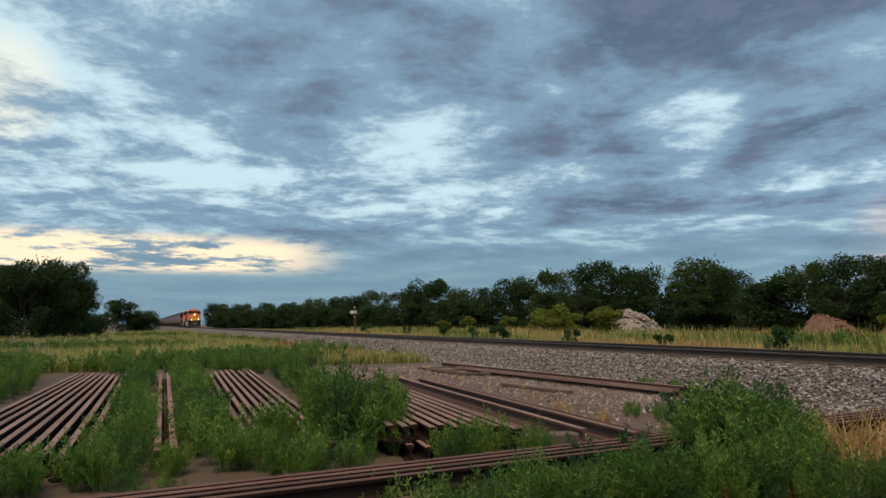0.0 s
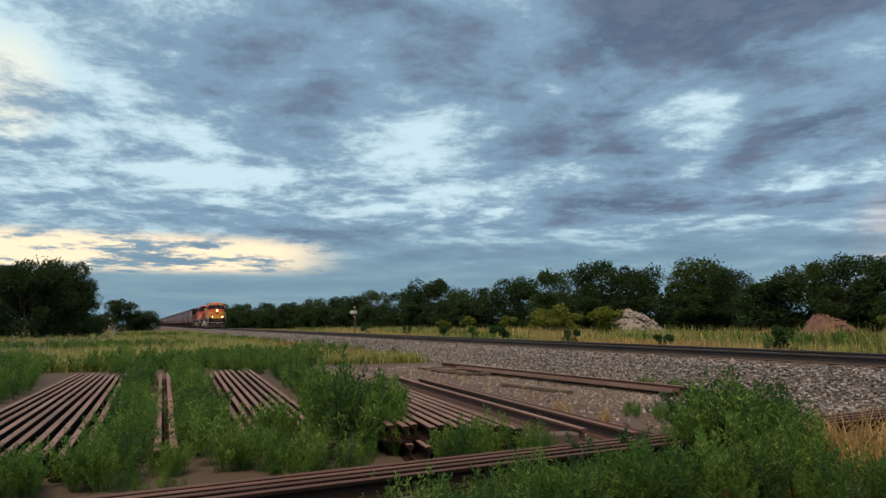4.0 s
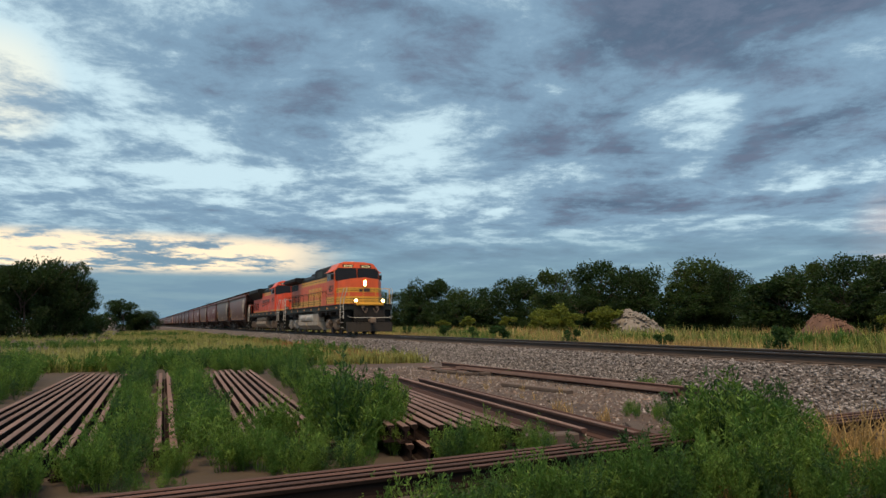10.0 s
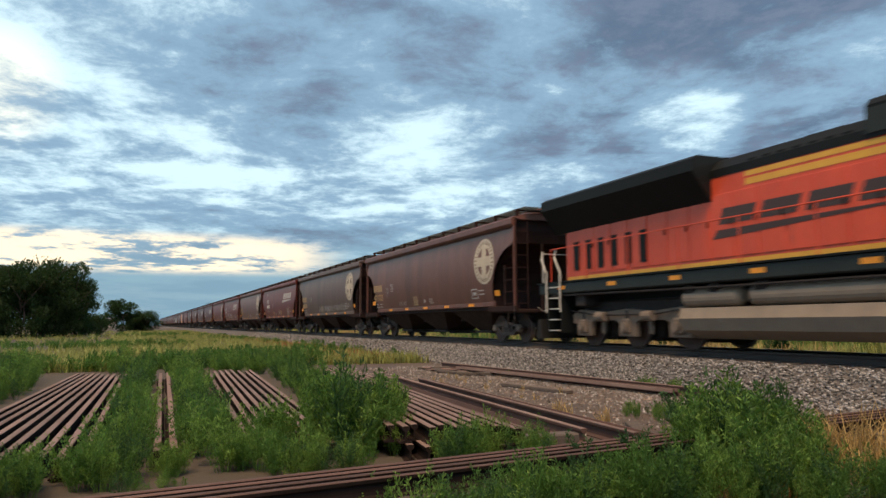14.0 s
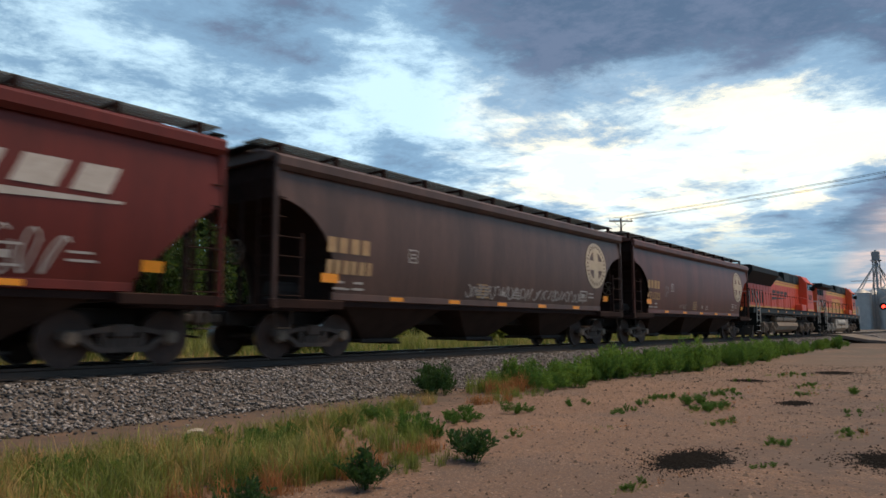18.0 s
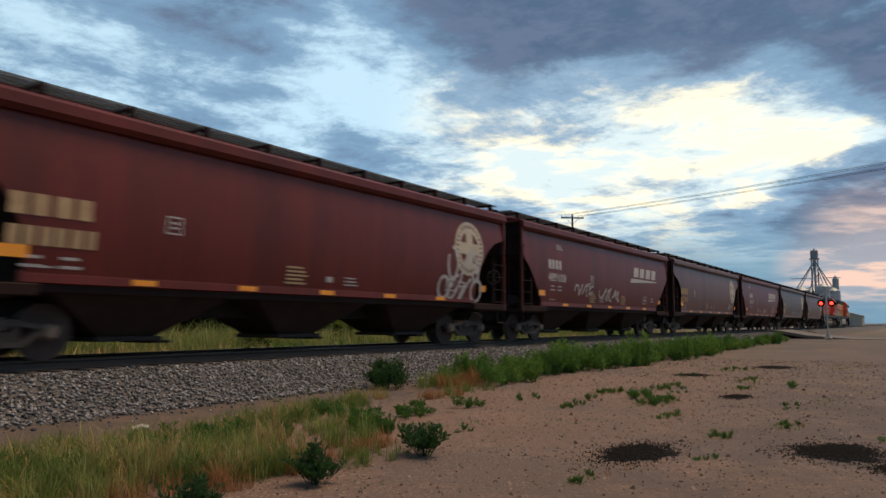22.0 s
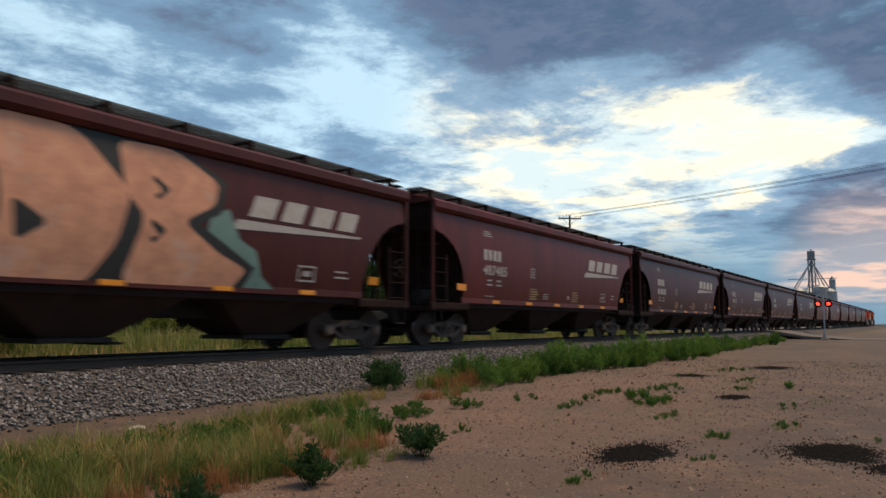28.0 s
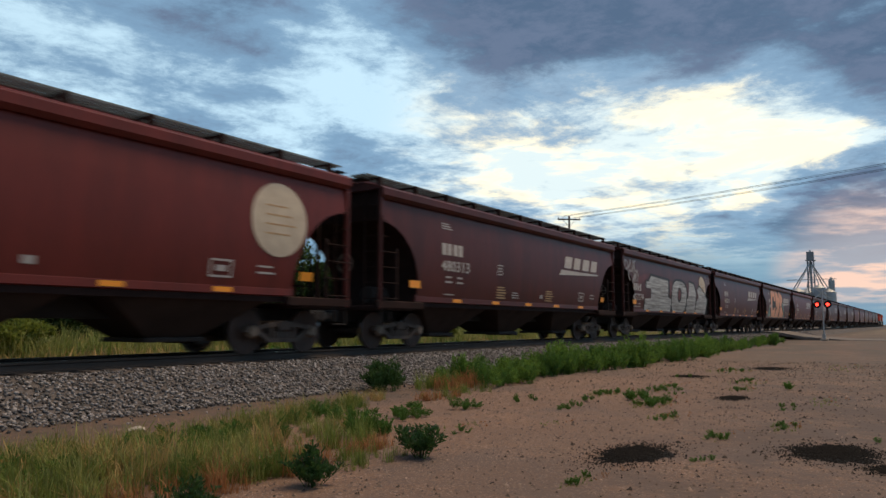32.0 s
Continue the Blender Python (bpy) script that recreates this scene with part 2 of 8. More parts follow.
M["frame_metal"] = material("bare_window_frame", (0.55, 0.55, 0.55), (0.4, 0.4, 0.4), rough=0.4, metal=0.6)
M["handrail"] = material("pale_handrail_paint", (0.62, 0.60, 0.56), (0.42, 0.40, 0.37), rough=0.5)
M["lamp"] = material("lit_headlight", (1, 0.9, 0.7), glow=(1.0, 0.58, 0.16, 15.0))
M["numberboard"] = material("lit_number_board", (0.5, 0.46, 0.3), glow=(1.0, 0.86, 0.36, 0.45))
M["red_lamp"] = material("lit_red_lamp", (0.9, 0.05, 0.03), glow=(1.0, 0.035, 0.02, 5.0))
M["white_paint"] = material("white_stencil", (0.62, 0.58, 0.54), (0.40, 0.34, 0.30), scale=5, fine=30, rough=0.7)
M["gold_paint"] = material("faded_gold_stencil", (0.58, 0.40, 0.20), (0.36, 0.20, 0.11), scale=5, fine=30, rough=0.7)
M["cream_disc"] = material("cream_herald_paint", (0.66, 0.56, 0.42), (0.45, 0.36, 0.27), scale=3, fine=20, rough=0.7)
M["black_text"] = material("black_stencil", (0.04, 0.03, 0.03), (0.06, 0.03, 0.025), rough=0.6)
HOPPER_PAINT = {
    "brown": material("hopper_brown_paint", (0.165, 0.064, 0.047), (0.105, 0.047, 0.037), scale=1.0, fine=14, rough=0.42, spec=0.32, stretch=(1.6, 1, 0.22), rust=(0.06, 0.035, 0.03, 1.3, 0.62), bump=0.10, spread=0.15),
    "taupe": material("hopper_faded_brown_paint", (0.135, 0.078, 0.063), (0.085, 0.053, 0.045), scale=1.0, fine=14, rough=0.42, spec=0.32, stretch=(1.6, 1, 0.22), rust=(0.10, 0.05, 0.035, 1.3, 0.62), bump=0.10, spread=0.15),
    "red": material("hopper_red_paint", (0.160, 0.0275, 0.020), (0.106, 0.021, 0.0155), scale=1.0, fine=14, rough=0.42, spec=0.27, stretch=(1.6, 1, 0.22), rust=(0.08, 0.03, 0.028, 1.3, 0.66), bump=0.10, spread=0.15),
    "maroon": material("hopper_maroon_paint", (0.104, 0.0225, 0.0165), (0.068, 0.017, 0.013), scale=1.0, fine=14, rough=0.42, spec=0.27, stretch=(1.6, 1, 0.22), rust=(0.06, 0.026, 0.025, 1.3, 0.66), bump=0.10, spread=0.15),
}


# ================= mesh building =================
class Shape:
    """Collects vertices and faces of one part."""

    def __init__(self):
        self.v, self.f = [], []

    def add(self, verts, faces):
        o = len(self.v)
        self.v.extend(verts)
        self.f.extend(tuple(i + o for i in f) for f in faces)
        return self

    def box(self, x0, x1, y0, y1, z0, z1, c=0.0):
        """A block, its twelve edges chamfered by c."""
        if c <= 0:
            return self.add([(x, y, z) for x in (x0, x1) for y in (y0, y1) for z in (z0, z1)],
                            [(0, 1, 3, 2), (4, 6, 7, 5), (0, 4, 5, 1), (2, 3, 7, 6), (0, 2, 6, 4), (1, 5, 7, 3)])
        c = min(c, (x1 - x0) * 0.45, (y1 - y0) * 0.45, (z1 - z0) * 0.45)
        V, idx = [], {}
        for i, x in enumerate((x0, x1)):
            for j, y in enumerate((y0, y1)):
                for k, z in enumerate((z0, z1)):
                    dx, dy, dz = (c if i == 0 else -c), (c if j == 0 else -c), (c if k == 0 else -c)
                    for a, p in enumerate(((x, y + dy, z + dz), (x + dx, y, z + dz), (x + dx, y + dy, z))):
                        idx[i, j, k, a] = len(V)
                        V.append(p)
        F = []
        for i in (0, 1):
            F.append([idx[i, j, k, 0] for j, k in ((0, 0), (0, 1), (1, 1), (1, 0))])
            F.append([idx[j, i, k, 1] for j, k in ((0, 0), (1, 0), (1, 1), (0, 1))])
            F.append([idx[j, k, i, 2] for j, k in ((0, 0), (0, 1), (1, 1), (1, 0))])
            for j in (0, 1):
                F.append([idx[i, j, 0, 0], idx[i, j, 1, 0], idx[i, j, 1, 1], idx[i, j, 0, 1]])
                F.append([idx[i, 0, j, 0], idx[i, 1, j, 0], idx[i, 1, j, 2], idx[i, 0, j, 2]])
                F.append([idx[0, i, j, 1], idx[1, i, j, 1], idx[1, i, j, 2], idx[0, i, j, 2]])
                for k in (0, 1):
                    F.append([idx[i, j, k, 0], idx[i, j, k, 1], idx[i, j, k, 2]])
        return self.add(V, F)

    def prism(self, outline, y0, y1, axis="y"):
        """An outline of (x, z) drawn along y (or (y, z) along x, or (x, y) along z)."""
        n = len(outline)
        put = {"y": lambda a, b, d: (a, d, b), "x": lambda a, b, d: (d, a, b), "z": lambda a, b, d: (a, b, d)}[axis]
        V = [put(a, b, y0) for a, b in outline] + [put(a, b, y1) for a, b in outline]
        F = [tuple(range(n - 1, -1, -1)), tuple(range(n, 2 * n))]
        F += [(i, (i + 1) % n, n + (i + 1) % n, n + i) for i in range(n)]
        return self.add(V, F)

    def rod(self, p, q, r, n=6, r2=None):
        p, q = Vector(p), Vector(q)
        w = (q - p).normalized()
        u = w.cross(Vector((0, 0, 1)) if abs(w.z) < 0.9 else Vector((1, 0, 0))).normalized()
        s = w.cross(u)
        r2 = r if r2 is None else r2
        V = [tuple(c + (u * math.cos(6.28319 * i / n) + s * math.sin(6.28319 * i / n)) * rr) for c, rr in ((p, r), (q, r2)) for i in range(n)]
        F = [tuple(range(n - 1, -1, -1)), tuple(range(n, 2 * n))] + [(i, (i + 1) % n, n + (i + 1) % n, n + i) for i in range(n)]
        return self.add(V, F)

    def path(self, pts, r, n=6):
        for a, b in zip(pts, pts[1:]):
            self.rod(a, b, r, n)
        return self

    def lathe(self, c, prof, n=20):
        """A profile of (radius, y) turned about the y axis through c."""
        k = len(prof)
        V = [(c[0] + r * math.cos(6.28319 * i / n), c[1] + y, c[2] + r * math.sin(6.28319 * i / n)) for i in range(n) for r, y in prof]
        F = [(i * k + j, i * k + j + 1, ((i + 1) % n) * k + j + 1, ((i + 1) % n) * k + j) for i in range(n) for j in range(k - 1)]
        return self.add(V, F)

    def mesh(self, name, mats, smooth=False):
        me = bpy.data.meshes.new(name)
        me.from_pydata(self.v, [], self.f)
        for m in (mats if isinstance(mats, (list, tuple)) else [mats]):
            me.materials.append(m)
        if smooth:
            me.polygons.foreach_set("use_smooth", [True] * len(me.polygons))
        me.update()
        return me


def part(name, shape, mat, parent=None, label="", smooth=False):
    me = shape if isinstance(shape, bpy.types.Mesh) else shape.mesh(name, mat, smooth)
    ob = new(name, me)
    if parent is not None:
        ob.parent = parent
    if label:
        ob["label"] = label
    return ob


def thing(name, at, label, category, group="", kind=""):
    ob = new(name)
    ob.matrix_basis = at
    return tagged(ob, label, category, group, kind)


_letters = {}


def lettering(text, size, thick=0.004):
    """Built-in font as a mesh standing in the xz plane, facing -y, its lower left corner at the origin."""
    key = (text, size)
    if key not in _letters:
        cu = bpy.data.curves.new("lettering", "FONT")
        cu.body, cu.size, cu.extrude, cu.resolution_u = text, size, thick, 2
        cu.offset = size * 0.012
        ob = bpy.data.objects.new("lettering", cu)
        scene.collection.objects.link(ob)
        bpy.context.view_layer.update()
        me = bpy.data.meshes.new_from_object(ob.evaluated_get(bpy.context.evaluated_depsgraph_get()))
        bpy.data.objects.remove(ob)
        s = Shape()
        s.add([(v.co.x, -v.co.z, v.co.y) for v in me.vertices], [tuple(p.vertices) for p in me.polygons])
        _letters[key] = s
    return _letters[key]


def moved(shape, dx=0, dy=0, dz=0, sx=1, sz=1, slant=0):
    s = Shape()
    return s.add([(x * sx + z * slant + dx, y + dy, z * sz + dz) for x, y, z in shape.v], shape.f)
# ================= ground, ballast, track =================
def ground_height(x, y):
    """Gentle relief of the waste ground; flat near the track."""
    n = noise.noise(Vector((x * 0.11, y * 0.11, 0.3))) * 0.07 + noise.noise(Vector((x * 0.6, y * 0.6, 2.0))) * 0.025
    return GROUND_Z + n * min(1.0, max(0.15, abs(y - TRACK_Y) / 8 - 0.3))


def make_ground():
    def steps(lo, hi, fine_lo, fine_hi, fine):
        out, v = [], fine_lo
        while v < fine_hi:
            out.append(v)
            v += fine
        g, v = fine, fine_hi
        while v < hi:
            out.append(v)
            g *= 1.25
            v += g
        out.append(hi)
        g, v = fine, fine_lo - fine
        while v > lo:
            out.insert(0, v)
            g *= 1.25
            v -= g
        out.insert(0, lo)
        return out

    xs, ys = steps(-4200, 4200, -30, 34, 0.4), steps(-4200, 4200, -6, 22, 0.4)
    s = Shape()
    s.v = [(x, y, ground_height(x, y)) for x in xs for y in ys]
    n = len(ys)
    s.f = [(i * n + j, (i + 1) * n + j, (i + 1) * n + j + 1, i * n + j + 1) for i in range(len(xs) - 1) for j in range(n - 1)]
    m = material("dry_earth", (0.235, 0.134, 0.080), (0.130, 0.076, 0.051), scale=0.5, fine=7, rough=0.95, bump=0.9)
    nt = m.node_tree
    N, L = nt.nodes.new, nt.links.new
    b = nt.nodes["Principled BSDF"]
    earth = b.inputs["Base Color"].links[0].from_socket
    geo = N("ShaderNodeTexCoord").outputs["Object"]

    def noise_node(scale, detail=6, rough=0.6):
        t = N("ShaderNodeTexNoise")
        t.inputs["Scale"].default_value, t.inputs["Detail"].default_value, t.inputs["Roughness"].default_value = scale, detail, rough
        L(geo, t.inputs["Vector"])
        return t.outputs["Fac"]

    def ramp(v, lo, hi):
        r = N("ShaderNodeMapRange")
        r.inputs["From Min"].default_value, r.inputs["From Max"].default_value = lo, hi
        L(v, r.inputs["Value"])
        return r.outputs[0]

    def blend(f, a, c):
        x = N("ShaderNodeMix")
        x.data_type = "RGBA"
        L(f, x.inputs[0])
        L(a, x.inputs[6])
        x.inputs[7].default_value = (*c, 1)
        return x.outputs[2]

    # weedy soil away from the yard: the vegetated side and the fields
    sep = N("ShaderNodeSeparateXYZ")
    L(geo, sep.inputs[0])
    edge = N("ShaderNodeMath")
    edge.operation = "ADD"
    L(sep.outputs[0], edge.inputs[0])
    w = N("ShaderNodeMath")
    w.operation = "MULTIPLY"
    L(noise_node(0.12), w.inputs[0])
    w.inputs[1].default_value = 6.0
    L(w.outputs[0], edge.inputs[1])
    yard = N("ShaderNodeMath")        # bare pinkish strip beside the ballast stays as it is
    yard.operation = "MULTIPLY"
    L(ramp(edge.outputs[0], 4.5, 1.5), yard.inputs[0])
    L(ramp(sep.outputs[1], 5.6, 4.0), yard.inputs[1])
    left = yard.outputs[0]
    strip = ramp(edge.outputs[0], 2.5, -0.5)
    field = ramp(sep.outputs[1], 15.5, 19.0)
    far = ramp(sep.outputs[0], 90, 150)
    for f, c in ((field, (0.20, 0.15, 0.07)), (far, (0.30, 0.235, 0.13))):
        earth = blend(f, earth, c)
    col = blend(ramp(noise_node(90, 3), 0.60, 0.66), earth, (0.13, 0.098, 0.088))       # pebbles
    col = blend(ramp(noise_node(55, 2), 0.66, 0.70), col, (0.42, 0.34, 0.29))
    col = blend(ramp(noise_node(0.35, 8, 0.65), 0.54, 0.64), col, (0.125, 0.085, 0.068))   # damp and cinder-stained soil
    col = blend(ramp(noise_node(28, 3, 0.7), 0.52, 0.60), col, (0.085, 0.062, 0.055))
    col = blend(ramp(noise_node(40, 3, 0.7), 0.57, 0.64), col, (0.40, 0.29, 0.24))
    col = blend(ramp(noise_node(1.3, 9, 0.7), 0.60, 0.70), col, (0.075, 0.060, 0.054))
    damp = N("ShaderNodeMath")        # dark litter-strewn soil among the old rails
    damp.operation = "MULTIPLY"
    L(strip, damp.inputs[0])
    L(ramp(noise_node(1.6, 10, 0.72), 0.05, 0.52), damp.inputs[1])
    col = blend(damp.outputs[0], col, (0.062, 0.047, 0.042))
    foot = N("ShaderNodeMath")        # gritty grey-brown soil along the foot of the ballast
    foot.operation = "MULTIPLY"
    L(ramp(sep.outputs[1], 7.5, 8.5), foot.inputs[0])
    L(ramp(noise_node(2.2, 10, 0.75), 0.25, 0.58), foot.inputs[1])
    col = blend(foot.outputs[0], col, (0.088, 0.066, 0.056))
    shade = N("ShaderNodeMath")        # trodden cinder-grey soil on the open side of the yard
    shade.operation = "MULTIPLY"
    L(ramp(sep.outputs[1], 5.5, 1.5), shade.inputs[0])
    L(ramp(noise_node(0.6, 12, 0.74), 0.38, 0.56), shade.inputs[1])
    col = blend(shade.outputs[0], col, (0.098, 0.070, 0.058))
    ends = N("ShaderNodeMath")        # cinders and thin grass towards the crossing
    ends.operation = "MULTIPLY"
    L(ramp(sep.outputs[0], 16, 42), ends.inputs[0])
    L(ramp(noise_node(0.28, 10, 0.7), 0.40, 0.56), ends.inputs[1])
    col = blend(ends.outputs[0], col, (0.10, 0.083, 0.066))
    col = blend(ramp(noise_node(2.6, 8, 0.75), 0.56, 0.70), col, (0.15, 0.092, 0.064))
    soil = N("ShaderNodeMath")
    soil.operation = "MULTIPLY"
    soil.inputs[1].default_value = 0.85
    L(left, soil.inputs[0])
    col = blend(soil.outputs[0], col, (0.058, 0.046, 0.034))
    L(col, b.inputs["Base Color"])
    ob = part("ground", s, m, None, smooth=True)
    tagged(ob, "pinkish dry earth with pebbles, cinders and weedy soil", "ground", kind="structure")


BED = [(-3.3, -0.80), (-2.85, -0.70), (-1.95, -0.28), (-1.55, -0.20), (1.55, -0.20), (1.95, -0.28), (2.85, -0.70), (3.3, -0.80)]
RAIL = [(-0.070, 0), (0.070, 0), (0.070, 0.012), (0.014, 0.032), (0.009, 0.060), (0.009, 0.115), (0.034, 0.136), (0.037, 0.165), (0.030, 0.172),
        (-0.030, 0.172), (-0.037, 0.165), (-0.034, 0.136), (-0.009, 0.115), (-0.009, 0.060), (-0.014, 0.032), (-0.070, 0.012)]


def make_track():
    s = Shape()
    s.prism([(y + TRACK_Y, z) for y, z in BED], -1600, 1600, "x")
    bed = part("ballast_bed", s, M["ballast_bed"])
    tagged(bed, "raised bed of grey crushed-stone ballast under the track", "ballast", kind="structure")
    # loose stones: one pile of many on the shoulder that faces the camera
    rng = np.random.default_rng(5)
    ico = [(0, 0, 1), (0.9, 0, 0.3), (0.28, 0.85, 0.35), (-0.72, 0.53, 0.3), (-0.72, -0.53, 0.4), (0.28, -0.85, 0.3), (0, 0, -0.6)]
    tri = [(0, 1, 2), (0, 2, 3), (0, 3, 4), (0, 4, 5), (0, 5, 1), (6, 2, 1), (6, 3, 2), (6, 4, 3), (6, 5, 4), (6, 1, 5)]
    base, tri = np.array(ico), np.array(tri)

    def stones(name, count, lo, hi, size, rail_side):
        t = rng.uniform(0, 1, count)
        x = rng.uniform(lo, hi, count)
        if rail_side:
            y = rng.uniform(-1.6, 1.6, count)
            z = np.full(count, -0.20)
        else:
            u = rng.uniform(0, 1, count) ** 0.85 * 1.6
            u = u + rng.normal(0, 0.08, count) + (rng.random(count) > 0.93) * rng.uniform(0, 0.9, count)
            y = -1.50 - u
            z = np.interp(-y, [1.5, 1.55, 1.95, 2.85, 3.3, 5], [-0.20, -0.20, -0.28, -0.70, -0.75, -0.75])
        r = rng.uniform(0.55, 1.25, count) * size
        a = rng.uniform(0, 6.283, count)
        p = base[None] * (1 + rng.uniform(-0.35, 0.35, (count, 7, 1)))
        p = p * r[:, None, None] * np.stack([np.ones(count), rng.uniform(0.6, 1, count), rng.uniform(0.55, 0.9, count)], 1)[:, None, :]
        ca, sa = np.cos(a)[:, None], np.sin(a)[:, None]
        q = np.stack([p[..., 0] * ca - p[..., 1] * sa, p[..., 0] * sa + p[..., 1] * ca, p[..., 2]], -1)
        tilt = rng.uniform(-0.7, 0.7, count)[:, None]
        q = np.stack([q[..., 0], q[..., 1] * np.cos(tilt) - q[..., 2] * np.sin(tilt), q[..., 1] * np.sin(tilt) + q[..., 2] * np.cos(tilt)], -1)
        q += np.stack([x, y + TRACK_Y, z + r * 0.25], 1)[:, None, :]
        f = (tri[None] + (np.arange(count) * 7)[:, None, None]).reshape(-1, 3)
        ob = part(name, raw_mesh(name, q.reshape(-1, 3), f, M["ballast"]), None)
        tagged(ob, "loose grey and pinkish crushed-stone ballast", "ballast", kind="stuff")

    stones("ballast_stones", 44000, -30, 42, 0.038, False)
    stones("ballast_stones", 7000, -75, -30, 0.05, False)
    stones("ballast_stones", 7000, 42, 95, 0.05, False)
    stones("ballast_crib_stones", 6000, -28, 34, 0.034, True)
    for side in (-0.7525, 0.7525):
        r = Shape().prism([(y + side + TRACK_Y, z - 0.172) for y, z in RAIL], -1600, 1600, "x")
        me = r.mesh("rail", [M["rail_web"], M["rail_top"]])
        me.polygons[2 + 8].material_index = 1
        rail = part("rail", me, None)
        tagged(rail, "running rail with worn bright head and dark rusty web", "rail", kind="structure")
    tie = Shape().box(-0.115, 0.115, -1.3, 1.3, -0.36, -0.172, 0.012).mesh("tie", M["tie"])
    ties = thing("sleepers", pose(0, TRACK_Y, 0), "row of weathered wooden sleepers sunk in ballast", "sleepers", kind="structure")
    for i in range(150):
        o = part("tie", tie, None, ties)
        o.location = (-35 + i * 0.5 + random.uniform(-0.03, 0.03), random.uniform(-0.03, 0.03), 0)
        o.rotation_euler[2] = random.uniform(-0.02, 0.02)
    marker = Shape().box(-0.16, 0.16, -0.10, 0.10, 0, 0.13, 0.02)
    mk = part("white_marker_block", marker, M["white_paint"])
    mk.location = (0.45, TRACK_Y - 1.25, -0.26)
    tagged(mk, "small white-painted block beside the rail on the ballast", "marker")


def raw_mesh(name, verts, faces, mat):
    """A mesh straight from arrays of vertices and triangles or quads."""
    me = bpy.data.meshes.new(name)
    k = faces.shape[1]
    me.vertices.add(len(verts))
    me.vertices.foreach_set("co", np.ascontiguousarray(verts, dtype=np.float32).ravel())
    me.loops.add(faces.size)
    me.loops.foreach_set("vertex_index", np.ascontiguousarray(faces, dtype=np.int32).ravel())
    me.polygons.add(len(faces))
    me.polygons.foreach_set("loop_start", np.arange(0, faces.size, k, dtype=np.int32))
    me.polygons.foreach_set("loop_total", np.full(len(faces), k, dtype=np.int32))
    me.materials.append(mat)
    me.update(calc_edges=True)
    return me


make_ground()
make_track()
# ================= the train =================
# Bay paint darkened: shade under the cars is put into the colour
M["bay"] = material("shaded_grimy_underbody_paint", (0.062, 0.037, 0.029), (0.026, 0.018, 0.015), scale=2, rough=0.9, spec=0.1)
# Car ends and slope sheets: their shade is put into this dark paint
M["end_shade"] = material("shaded_car_end_paint", (0.042, 0.020, 0.017), (0.016, 0.010, 0.009), scale=2, rough=0.85, spec=0.15)
M["grating"] = material("dull_walkway_grating", (0.20, 0.22, 0.21), (0.11, 0.125, 0.12), scale=3, fine=60, rough=0.7, metal=0.3)
# Car space: x forward, y = -1 side faces the camera, z = 0 on the rail heads.
def wheelset_shape(r):
    s = Shape()
    for sgn in (-1, 1):
        prof = [(0.05, -0.09), (0.11, -0.09), (0.13, -0.045), (r * 0.80, -0.035), (r * 0.84, -0.065), (r * 0.985, -0.065), (r, -0.05), (r * 1.01, 0.04), (r * 1.05, 0.055), (r * 1.05, 0.075), (r * 0.84, 0.075), (0.1, 0.06)]
        s.lathe((0, sgn * 0.76, 0), [(a, -b * -sgn) for a, b in prof], 28)
    s.rod((0, -0.98, 0), (0, 0.98, 0), 0.075, 10)
    return s


def wheelset_mesh(r):
    s = wheelset_shape(r)
    me = s.mesh("wheelset", [M["wheel"], M["tread"]])
    # bright tread and rim edge
    for p in me.polygons:
        c = p.center
        if r * 0.985 < math.hypot(c.x, c.z):
            p.material_index = 1
    return me


WHEEL_R = 0.457
LOCO_R = 0.533
HOPPER_WHEEL = wheelset_mesh(WHEEL_R)
LOCO_WHEEL = wheelset_mesh(LOCO_R)


